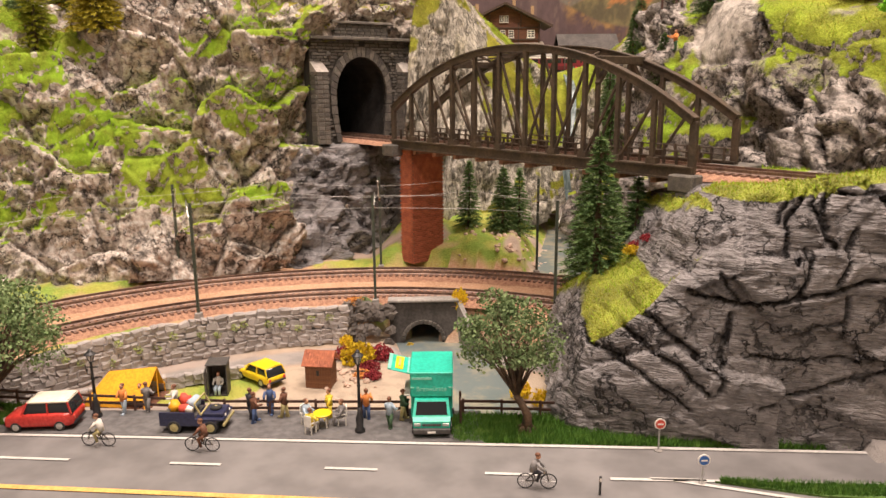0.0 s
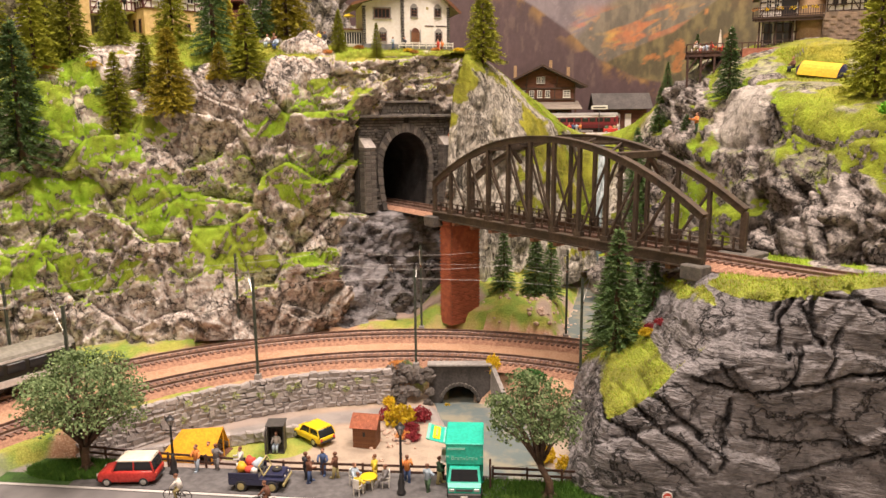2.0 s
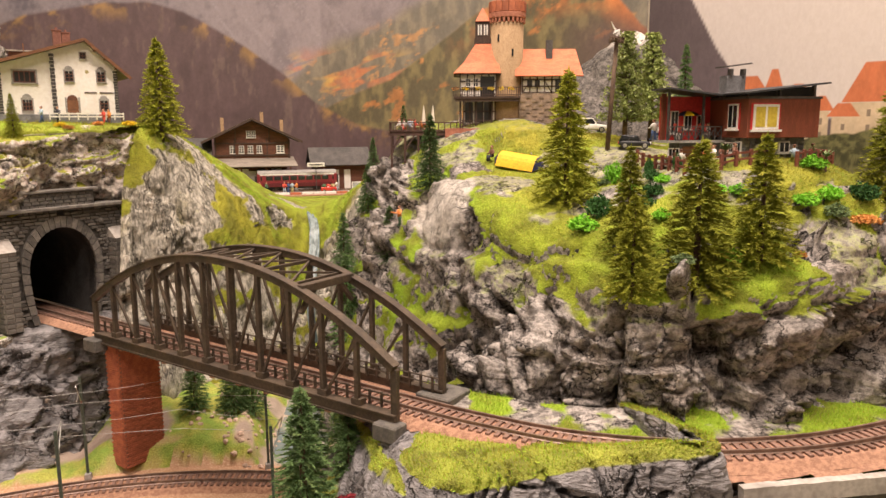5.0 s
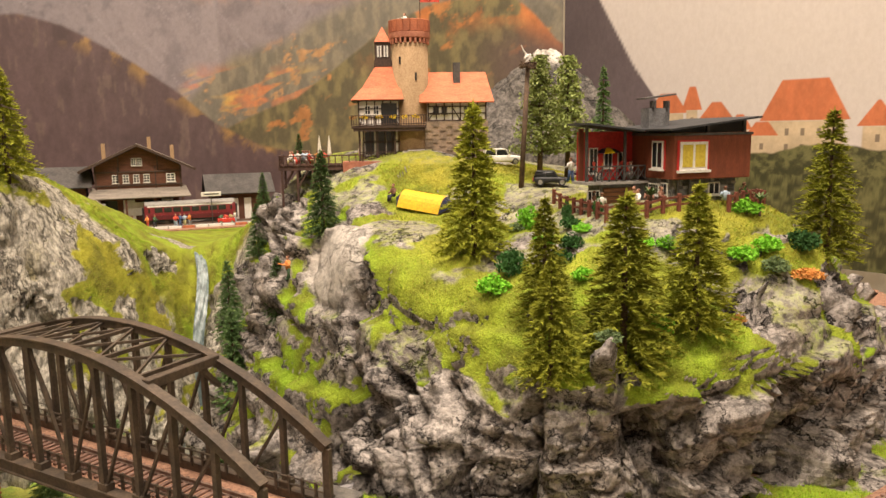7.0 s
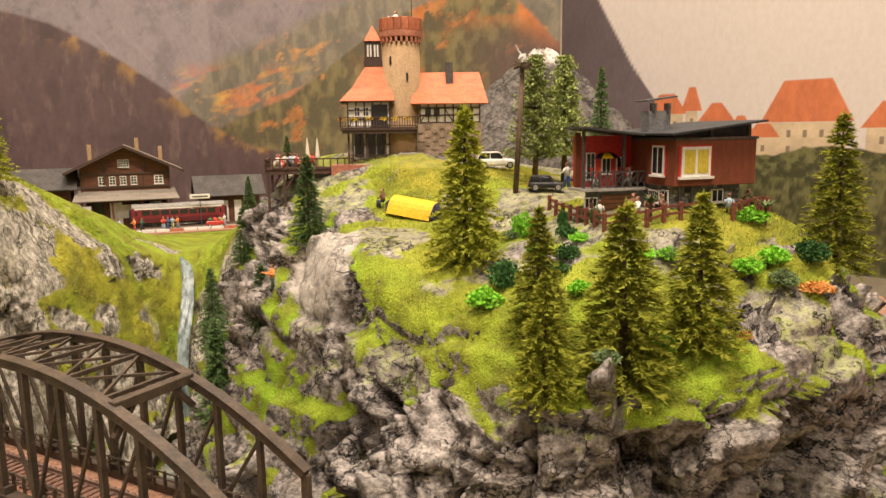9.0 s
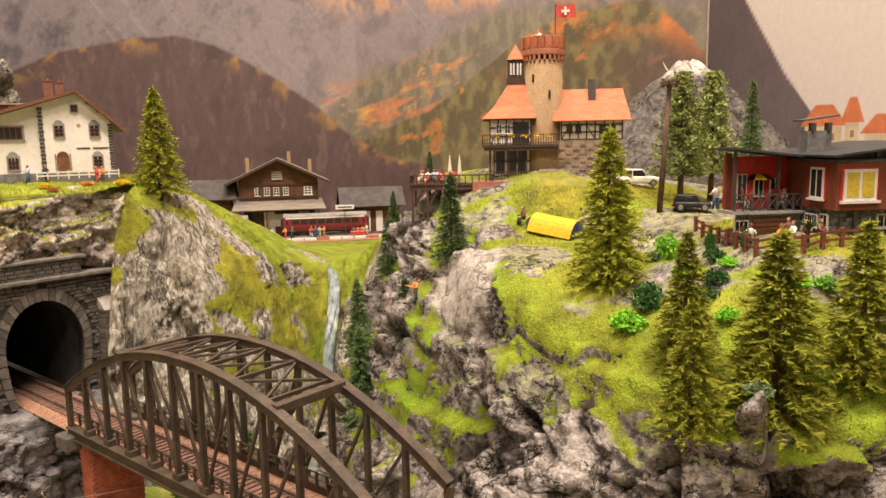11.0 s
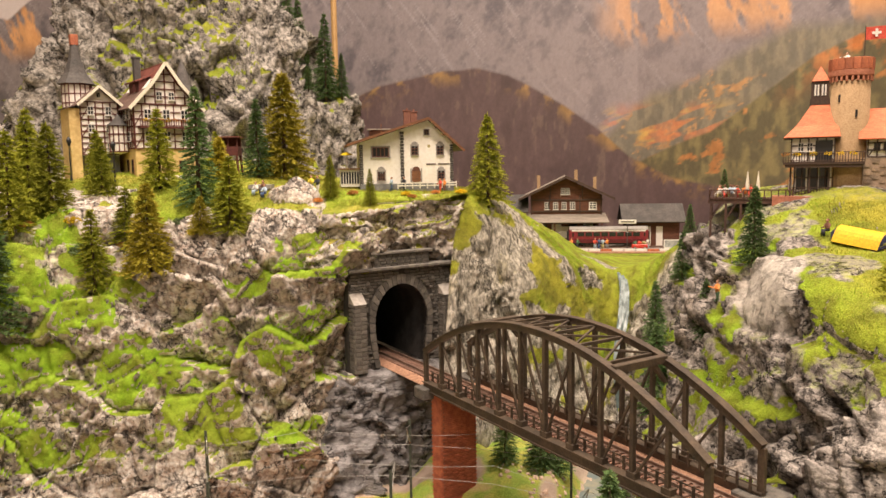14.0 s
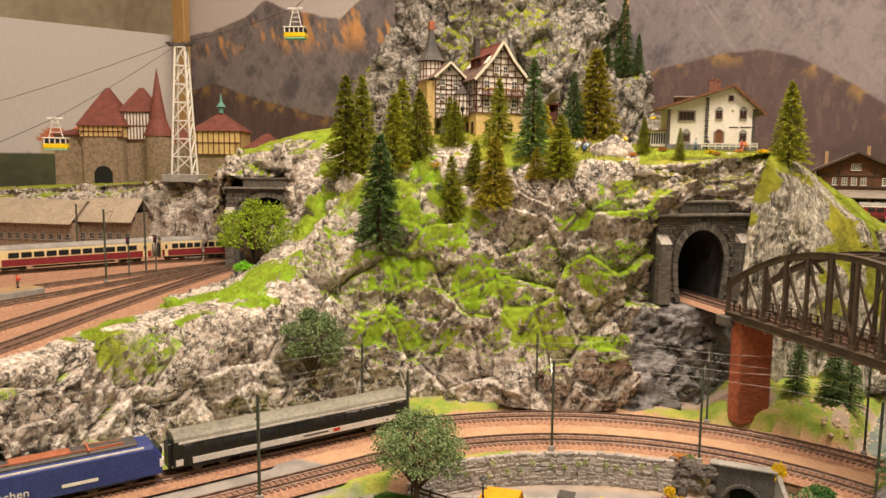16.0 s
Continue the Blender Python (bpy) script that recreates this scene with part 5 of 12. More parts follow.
marks = Geo()
strip(marks, (-0.9, edge_at(-0.9) - 0.003), (0.95, edge_at(0.95) - 0.003), 0.0028)
for i in range(-2, 4):
    x0 = -0.0985 + i * 0.0905 + 0.0305
    strip(marks, (x0, 0.3747 - 0.0775 * x0), (x0 + 0.03, 0.3747 - 0.0775 * (x0 + 0.03)), 0.0024)
strip(marks, (-0.36, 0.3747 + 0.0775 * 0.36), (-0.2485, 0.3747 + 0.0775 * 0.2485), 0.0024)
strip(marks, (0.091, 0.366), (0.6, 0.337), 0.0026)
strip(marks, (0.125, 0.364), (0.2, 0.34), 0.0026)
single("road_marking", marks, LINE_WHITE, Matrix(), "white painted edge line and dashes", "road marking", kind="structure")
yel = Geo()
strip(yel, (-0.9, 0.421), (0.1, 0.333), 0.004)
single("yellow_line", yel, LINE_YELLOW, Matrix(), "yellow painted line along the road", "road marking", kind="structure")
lay = Geo()
for i in range(24):
    x0, x1 = -0.30 + i * 0.0135, -0.30 + (i + 1) * 0.0135
    lay.add([(x0, edge_at(x0) + 0.0005, ROAD_Z), (x1, edge_at(x1) + 0.0005, ROAD_Z), (x1, 0.4545 - 0.02 * x1, ROAD_Z), (x0, 0.4545 - 0.02 * x0, ROAD_Z), (x0, edge_at(x0) + 0.0005, ROAD_Z - 0.015), (x1, edge_at(x1) + 0.0005, ROAD_Z - 0.015), (x1, 0.4545 - 0.02 * x1, ROAD_Z - 0.015), (x0, 0.4545 - 0.02 * x0, ROAD_Z - 0.015)], [(0, 1, 2, 3), (4, 7, 6, 5), (0, 4, 5, 1), (3, 2, 6, 7)])
single("lay_by", lay, DARK_ASPHALT, Matrix(), "dark asphalt lay-by beside the road", "pavement", kind="structure")

# ---- water ----
wat = Geo()
pts = [Vector((x, y, 0)) for x, y in STREAM]
C = np.array([(p.x, p.y, 0) for p in pts])
cl = spline(C, even(C, 0.01))
prev = None
for i, p in enumerate(cl):
    d = Vector(cl[min(i + 1, len(cl) - 1)] - cl[max(i - 1, 0)]).normalized()
    s = Vector((-d.y, d.x, 0))
    y = p[1]
    z = 0.0735 if y > 0.7 else (0.0455 if y < 0.67 else 0.0455 + (y - 0.67) / 0.03 * 0.028)
    w = 0.03 if y > 0.7 else 0.045
    a, b = Vector(p) + s * w, Vector(p) - s * w
    row = [(a.x, a.y, z), (p[0], p[1], z), (b.x, b.y, z)]
    n = len(wat.v)
    wat.v += row
    if prev is not None:
        wat.f += [(prev, prev + 1, n + 1, n), (prev + 1, prev + 2, n + 2, n + 1)]
    prev = n
single("stream", wat, WATER_M, Matrix(), "shallow milky green stream over pebbles", "water", kind="structure", smooth=True)
falls = Geo()
n_f = 26
for i in range(n_f + 1):
    f = i / n_f
    y, z, x = 1.16 - 0.13 * f - 0.03 * math.sin(f * 3), 0.296 - 0.2 * f ** 1.3, 0.187 - 0.012 * f
    for k in range(7):
        falls.v.append((x + (k - 3) * (0.0017 + 0.0005 * math.sin(5 * f)) * (1 + 0.3 * f) + 0.005 * math.sin(f * 7), y - 0.012 + 0.002 * math.sin(k * 2.1 + i), z))
    if i:
        falls.f += [((i - 1) * 7 + k, (i - 1) * 7 + k + 1, i * 7 + k + 1, i * 7 + k) for k in range(6)]
single("waterfall", falls, FALLS, Matrix(), "thin pale waterfall down the rock gorge", "waterfall", kind="structure", smooth=True)

# ---- rails ----


def track(name, pts, label, gauge=0.0165, gap=0.0062, sleeper=(0.0029, 0.029, 0.0016)):
    pts = [Vector(p) for p in pts]
    C = np.array([tuple(p) for p in pts])
    seg = np.linalg.norm(np.diff(C, axis=0), axis=1)
    s = np.concatenate([[0], np.cumsum(seg)])
    top = thing(name, Matrix(), label, "railway track", "railway tracks", "structure")

    def at(d):
        return Vector([np.interp(d, s, C[:, i]) for i in range(3)])

    bedg, ties = Geo(), Geo()
    rails = [Geo(), Geo()]
    n = int(s[-1] / 0.01)
    profile_rail = [(-0.0011, 0), (-0.0004, 0.0006), (-0.0004, 0.0019), (-0.0007, 0.0021), (-0.0007, 0.0029), (0.0007, 0.0029), (0.0007, 0.0021), (0.0004, 0.0019), (0.0004, 0.0006), (0.0011, 0)]
    bed_prof = [(-0.024, -0.0045), (-0.017, -0.0006), (-0.012, -0.0003), (0.012, -0.0003), (0.017, -0.0006), (0.024, -0.0045)]
    for i in range(n + 1):
        d = s[-1] * i / n
        p = at(d)
        tdir = (at(min(d + 0.004, s[-1])) - at(max(d - 0.004, 0))).normalized()
        side = Vector((-tdir.y, tdir.x, 0))
        for geo, prof, off in ((bedg, bed_prof, 0), (rails[0], profile_rail, gauge / 2), (rails[1], profile_rail, -gauge / 2)):
            m = len(prof)
            base = len(geo.v)
            lift = 0.0013 if geo is not bedg else 0
            geo.v += [tuple(p + side * (off + a) + Vector((0, 0, b + lift))) for a, b in prof]
            if i:
                for k in range(m - 1):
                    geo.f.append((base - m + k, base - m + k + 1, base + k + 1, base + k))
    for i in range(int(s[-1] / gap)):
        d = (i + 0.5) * gap
        p = at(d)
        tdir = (at(min(d + 0.004, s[-1])) - at(max(d - 0.004, 0))).normalized()
        a = math.atan2(tdir.y, tdir.x)
        ties.box((0, 0, 0.0003), sleeper, Matrix.Translation(p) @ pose(0, 0, 0, 0, 0, math.degrees(a)))
    part("ballast_bed", bedg, BALLAST, top)
    part("sleepers", ties, SLEEPER, top)["kind"] = "stuff"
    part("rail", rails[0], RAIL, top)
    part("rail", rails[1], RAIL, top)
    return top


track("track", main_line(0.36), "curved brown model railway track along the stone wall")
track("track", main_line(0.4375), "curved brown model railway track below the cliff")
track("track", loop_line, "single track over the truss bridge and round the hill")


# ---- height of the land at a place ----
def land_tree():
    vs, fs = [], []
    for P in SOLIDS:
        nu, nv = P.shape[:2]
        Q = P[::2, ::2]
        a, b = Q.shape[:2]
        base = len(vs)
        vs += [tuple(p) for p in Q.reshape(-1, 3)]
        idx = (np.arange(a * b) + base).reshape(a, b)
        fs += np.stack([idx[:-1, :-1], idx[1:, :-1], idx[1:, 1:], idx[:-1, 1:]], -1).reshape(-1, 4).tolist()
    return BVHTree.FromPolygons(vs, fs)


LAND = land_tree()


def ground_at(x, y, top=2.0, default=0.068):
    hit = LAND.ray_cast(Vector((x, y, top)), Vector((0, 0, -1)))
    return hit[0].z if hit[0] else default

# ---- truss bridge ----
def truss_bridge():
    m = Matrix((BR_DIR, BR_SIDE, Vector((0, 0, 1)))).transposed().to_4x4()
    m.translation = BRIDGE_A
    top = thing("truss_bridge", m, "dark brown arched steel truss railway bridge on a brick pier", "bridge")
    L, W, n = BR_LEN, BR_W, 11

    def arch(x):
        u = 2 * x / L - 1
        return 0.041 + 0.056 * (1 - abs(u) ** 2.1)

    xs = [L * i / n for i in range(n + 1)]
    for y in (0.0, W):
        lower, upper = Geo(), Geo()
        lower.box((L / 2, y, 0.004), (L + 0.004, 0.0055, 0.009), bevel=0.0006)
        lower.box((L / 2, y, 0.0005), (L + 0.004, 0.0085, 0.0012))
        lower.box((L / 2, y, 0.0088), (L + 0.004, 0.0085, 0.0012))
        fine = [L * i / 22 for i in range(23)]
        flange = Geo()
        for geo, wid, z0, z1 in ((upper, 0.0052, -0.0028, 0.0026), (flange, 0.0072, 0.0024, 0.0034)):
            for a in fine:
                slope = (arch(min(a + 0.001, L)) - arch(max(a - 0.001, 0))) / (min(a + 0.001, L) - max(a - 0.001, 0))
                nx, nz = -slope / math.hypot(slope, 1), 1 / math.hypot(slope, 1)
                geo.v += [(a + nx * h, y + sy * wid / 2, arch(a) + nz * h) for h, sy in ((z0, -1), (z0, 1), (z1, 1), (z1, -1))]
            for k in range(len(fine) - 1):
                geo.f += [(4 * k + q, 4 * k + 4 + q, 4 * k + 4 + (q + 1) % 4, 4 * k + (q + 1) % 4) for q in range(4)]
            geo.f += [(0, 1, 2, 3), (4 * len(fine) - 1, 4 * len(fine) - 2, 4 * len(fine) - 3, 4 * len(fine) - 4)]
        part("top_flange", flange, RUST_STEEL, top)
        part("bottom_chord", lower, RUST_STEEL, top)
        part("arch_chord", upper, RUST_STEEL, top)
        for i, x in enumerate(xs):
            g = Geo()
            w = 0.0056 if i in (0, n) else 0.0023
            h = arch(x)
            g.box((x, y, h / 2 + 0.002), (w, 0.0036, h - 0.004), bevel=0.0004)
            if w < 0.005:
                g.box((x, y - 0.0022, h / 2 + 0.002), (w + 0.0011, 0.0007, h - 0.006))
                g.box((x, y, 0.011), (0.0085, 0.0062, 0.006))
            part("end_post" if i in (0, n) else "vertical", g, RUST_STEEL, top)
        for i in range(1, n):
            if i == n // 2 + 1:
                continue
            g = Geo()
            if i <= n // 2:
                a, b = (xs[i], y, arch(xs[i]) - 0.004), (xs[i + 1], y, 0.009)
            else:
                a, b = (xs[i], y, arch(xs[i]) - 0.004), (xs[i - 1], y, 0.009)
            g.beam(a, b, 0.0017, 0.002, (0, 1, 0))
            part("diagonal", g, RUST_STEEL, top)
        g = Geo()
        ym = y + (0.005 if y == 0 else -0.005)
        for z in (0.0145, 0.019):
            g.tube([(0, ym, z), (L, ym, z)], 0.0006, 5)
        for i in range(34):
            x = L * (i + 0.5) / 34
            g.box((x, ym, 0.014), (0.0016, 0.0016, 0.012))
        part("railing", g, RUST_STEEL, top)
    for i in range(3, 9):
        x = xs[i]
        part("top_strut", Geo().beam((x, 0, arch(x)), (x, W, arch(x)), 0.0025, 0.0025), RUST_STEEL, top)
    for i in range(3, 8):
        a, b = xs[i], xs[i + 1]
        part("wind_brace", Geo().beam((a, 0, arch(a)), (b, W, arch(b)), 0.0017, 0.0017), RUST_STEEL, top)
        part("wind_brace", Geo().beam((a, W, arch(a)), (b, 0, arch(b)), 0.0017, 0.0017), RUST_STEEL, top)
    for i in (2.65, 8.35):
        x = L * i / n
        g = Geo()
        g.beam((x, 0, arch(x) + 0.002), (x, W, arch(x) + 0.002), 0.006, 0.0062, bevel=0.0005)
        for s in (0, 1):
            y0 = s * W
            d = 1 if s == 0 else -1
            g.beam((x, y0, arch(x) - 0.016), (x, y0 + d * 0.014, arch(x)), 0.004, 0.003)
        part("portal_frame", g, RUST_STEEL, top)
    deck = Geo()
    deck.box((L / 2, W / 2, 0.0015), (L, W - 0.006, 0.0024))
    for i in range(n + 1):
        deck.box((min(max(xs[i], 0.003), L - 0.003), W / 2, -0.002), (0.005, W - 0.004, 0.006))
    part("deck", deck, BALLAST, top, "rust-brown deck plate")
    for x in (0.002, L - 0.002):
        g = Geo().box((x, W + 0.004, 0.0), (0.03, 0.03, 0.014), bevel=0.001)
        g.box((x, -0.004, -0.002), (0.02, 0.014, 0.012), bevel=0.001)
        part("bearing", g, STONE_DARK, top)
    return top


truss_bridge()


def brick_pier():
    """Pier set askew under the tunnel end, with an angled near edge."""
    z0, z1 = 0.088, BRIDGE_A.z - 0.003
    m = Matrix((BR_DIR, BR_SIDE, Vector((0, 0, 1)))).transposed().to_4x4()
    m.translation = BRIDGE_A + Vector((0, 0, z0 - BRIDGE_A.z))
    top = thing("bridge_pier", m, "red brick pier carrying the bridge end", "pier")
    h = z1 - z0
    lx, wy = 0.021, 0.043
    core = Geo().box((0.006 + lx / 2, BR_W / 2 - 0.004, h / 2), (lx - 0.001, wy - 0.001, h))
    part("core", core, MORTAR, top)
    bl, bh = 0.0052, 0.0021
    one = Geo().box((0, 0, 0), (bl - 0.0005, 0.0012, bh - 0.0004)).mesh("brick", BRICK_RED)
    rows = int(h / bh)
    count = 0
    rest = Geo()
    for face, width in (("near", lx), ("tunnel", wy), ("loop", wy)):
        for r in range(rows):
            k = int(width / bl)
            for c in range(k):
                u = (c + 0.5 + (0.5 if r % 2 else 0)) * width / (k + 0.5)
                z = (r + 0.5) * h / rows
                if face == "near":
                    loc = pose(0.006 + u, BR_W / 2 - 0.004 - wy / 2, z)
                elif face == "tunnel":
                    loc = pose(0.006, BR_W / 2 - 0.004 - wy / 2 + u, z, 0, 0, 90)
                else:
                    loc = pose(0.006 + lx, BR_W / 2 - 0.004 - wy / 2 + u, z, 0, 0, 90)
                if face == "loop" and count < 300:
                    ob = new("brick", one)
                    ob.parent = top
                    ob.matrix_basis = loc
                    count += 1
                else:
                    rest.box((0, 0, 0), (bl - 0.0005, 0.0012, bh - 0.0004), loc)
    part("bricks", rest, BRICK_RED, top)["kind"] = "stuff"
    cap = Geo().box((0.006 + lx / 2, BR_W / 2 - 0.004, h + 0.0005), (lx + 0.003, wy + 0.003, 0.003), bevel=0.0004)
    part("cap", cap, BRICK_RED, top)


brick_pier()


def mouth_half(w, h, z):
    """Half the width of a horseshoe tunnel mouth at the height z."""
    r, zc = w / 2, 0.55 * h
    if z >= h:
        return 0.0
    if z > zc:
        return r * math.sqrt(1 - ((z - zc) / (h - zc)) ** 2)
    return r * (0.83 + 0.17 * math.sin(math.pi / 2 * max(z, 0) / zc))


def stone_arch(w, h, n=20):
    """Outline of a tunnel mouth: legs that bow out, and a round head."""
    zc = 0.55 * h
    legs = [(mouth_half(w, h, zc * k / 5), zc * k / 5) for k in range(5)]
    pts = [(-x, z) for x, z in legs]
    for i in range(n + 1):
        a = math.pi - math.pi * i / n
        pts.append((w / 2 * math.cos(a), zc + (h - zc) * math.sin(a)))
    return pts + legs[::-1]


def tunnel_portal(m, width, height, arch_w, arch_h, label, wings=True, joint=STONE_JOINT, stone=STONE_DARK, rows=24):
    """A masonry portal in the plane y = 0 that faces -y, with a lined bore behind it."""
    top = thing("tunnel_portal", m, label, "tunnel portal")
    arch = stone_arch(arch_w, arch_h)
    back = Geo()
    t = 0.012
    # face plate made of strips between the arch and the outline
    a = [(-arch_w * 0.415, -0.01)] + arch + [(arch_w * 0.415, -0.01)]

    def out_to(x, z):
        if z < arch_h * 0.551:
            return (math.copysign(width / 2, x), z)
        k = min((width / 2) / max(abs(x), 1e-6), height / max(z, 1e-6))
        return (x * k, z * k)

    o = [out_to(x, z) for x, z in a]
    n = len(a)
    for y in (0, t):
        back.v += [(x, y, z) for x, z in a] + [(x, y, z) for x, z in o]
    for k in range(n - 1):
        back.f += [(k, k + 1, n + k + 1, n + k), (2 * n + k, 3 * n + k, 3 * n + k + 1, 2 * n + k + 1), (k, 2 * n + k, 2 * n + k + 1, k + 1), (n + k, n + k + 1, 3 * n + k + 1, 3 * n + k)]
    part("backing", back, joint, top)
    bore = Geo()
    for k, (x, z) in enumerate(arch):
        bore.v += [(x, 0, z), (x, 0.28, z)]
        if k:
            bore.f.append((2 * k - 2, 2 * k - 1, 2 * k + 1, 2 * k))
    # lining and end plate coloured dark for the shade inside the tunnel
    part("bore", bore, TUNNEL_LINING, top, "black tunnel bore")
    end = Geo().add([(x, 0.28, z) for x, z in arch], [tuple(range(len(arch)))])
    part("bore_end", end, SHADE_BLACK, top)
    ring = arch
    for k in range(len(ring) - 1):
        (x0, z0), (x1, z1) = ring[k], ring[k + 1]
        s = 1 + 0.0075 / (arch_w / 2)
        g = Geo()
        cz = arch_h * 0.45
        o0, o1 = (x0 * s, cz + (z0 - cz) * s if z0 > cz else z0), (x1 * s, cz + (z1 - cz) * s if z1 > cz else z1)
        e = 0.03
        mixp = lambda p, q, f: (p[0] + (q[0] - p[0]) * f, p[1] + (q[1] - p[1]) * f)
        i0, i1 = mixp((x0, z0), (x1, z1), e), mixp((x0, z0), (x1, z1), 1 - e)
        j0, j1 = mixp(o0, o1, e), mixp(o0, o1, 1 - e)
        steps = max(1, int(math.dist(i0, i1) / 0.008))
        for q in range(steps):
            f0, f1 = q / steps + 0.02, (q + 1) / steps - 0.02
            a0, a1, b0, b1 = mixp(i0, i1, f0), mixp(i0, i1, f1), mixp(j0, j1, f0), mixp(j0, j1, f1)
            gg = Geo().add([(a0[0], -0.0035, a0[1]), (a1[0], -0.0035, a1[1]), (b1[0], -0.003, b1[1]), (b0[0], -0.003, b0[1]), (a0[0], 0.004, a0[1]), (a1[0], 0.004, a1[1]), (b1[0], 0.004, b1[1]), (b0[0], 0.004, b0[1])], [(0, 1, 2, 3), (4, 7, 6, 5), (0, 4, 5, 1), (1, 5, 6, 2), (2, 6, 7, 3), (3, 7, 4, 0)])
            part("voussoir", gg, stone, top)
    # coursed blocks
    rng = random.Random(7)
    rh = height / rows
    meshes = [Geo().box((0, 0, 0), (1, 1, 1), bevel=0.08).mesh("stone_block", stone) for _ in range(1)]
    count = 0
    rest = Geo()
    for r in range(rows):
        z = (r + 0.5) * rh
        x = -width / 2 + rng.uniform(0, 0.004)
        while x < width / 2 - 0.002:
            w = min(rng.uniform(0.005, 0.0105), width / 2 - x)
            cx = x + w / 2
            x += w
            if abs(cx) < mouth_half(arch_w + 0.0165, arch_h + 0.0085, z) + w * 0.3:
                continue
            d = rng.uniform(0.0022, 0.0042)
            loc = Matrix.Translation((cx, -d / 2 + 0.0012, z)) @ Matrix.Diagonal((w - 0.0008, d, rh - 0.0008, 1))
            if count < 300:
                ob = new("stone_block", meshes[0])
                ob.parent = top
                ob.matrix_basis = loc
                count += 1
            else:
                rest.box((0, 0, 0), (1, 1, 1), loc)
    if rest.v:
        part("blocks", rest, stone, top)["kind"] = "stuff"
    cope = Geo().box((0, -0.001, height + 0.0018), (width + 0.004, 0.018, 0.0036), bevel=0.0006)
    part("coping", cope, stone, top)
    if wings:
        para = Geo().box((0, 0.002, height + 0.010), (width * 0.56, 0.011, 0.016), bevel=0.0006)
        for r in range(4):
            for c in range(9):
                para.box((-width * 0.28 + (c + 0.5 + 0.25 * (r % 2)) * width * 0.56 / 9.5, -0.004, height + 0.0045 + r * 0.0038), (width * 0.56 / 9.5 - 0.0008, 0.003, 0.003))
        part("parapet", para, stone, top)
        part("parapet_coping", Geo().box((0, 0.0, height + 0.0195), (width * 0.6, 0.016, 0.003), bevel=0.0006), stone, top)
        for s in (-1, 1):
            g = Geo()
            hh = height * 0.70
            g.box((s * (width / 2 - 0.009), -0.007, hh / 2), (0.016, 0.016, hh), bevel=0.001, taper=0.86)
            core = part("buttress", g, stone, top)
            for r in range(16):
                z, dz = (r + 0.5) * hh / 16, hh / 16 - 0.001
                for cx, cy, sx, sy in ((-0.0038, -0.0148 + 0.0011 * r / 16, 0.0068, 0.002), (0.0038, -0.0148 + 0.0011 * r / 16, 0.0068, 0.002), (-0.0078, -0.007, 0.0018, 0.012), (0.0078, -0.007, 0.0018, 0.012)):
                    ob = new("buttress_stone", meshes[0])
                    ob.parent = core
                    ob.matrix_basis = Matrix.Translation((s * (width / 2 - 0.009) + cx, cy, z)) @ Matrix.Diagonal((sx, sy, dz, 1))
            cap = Geo().add([(s * (width / 2 - 0.009) + a, b, hh + c) for a, b, c in ((-0.008, -0.0155, -0.001), (0.008, -0.0155, -0.001), (0.008, 0.0005, 0.012), (-0.008, 0.0005, 0.012), (-0.008, 0.0005, -0.001), (0.008, 0.0005, -0.001))], [(0, 1, 2, 3), (0, 4, 5, 1), (0, 3, 4), (1, 5, 2), (3, 2, 5, 4)])
            part("buttress_cap", cap, EDGE_GREY, top)
            crest = Geo().lathe([(0.0005, 0), (0.0035, 0.0008), (0.003, 0.002), (0.0004, 0.003)], 10, Matrix.Translation((s * width * 0.32, -0.002, height * 0.86)) @ pose(0, 0, 0, 90, 0, 0))
            part("roundel", crest, stone, top)
    return top


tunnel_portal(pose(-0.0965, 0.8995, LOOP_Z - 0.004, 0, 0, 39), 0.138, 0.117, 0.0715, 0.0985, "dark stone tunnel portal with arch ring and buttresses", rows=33)

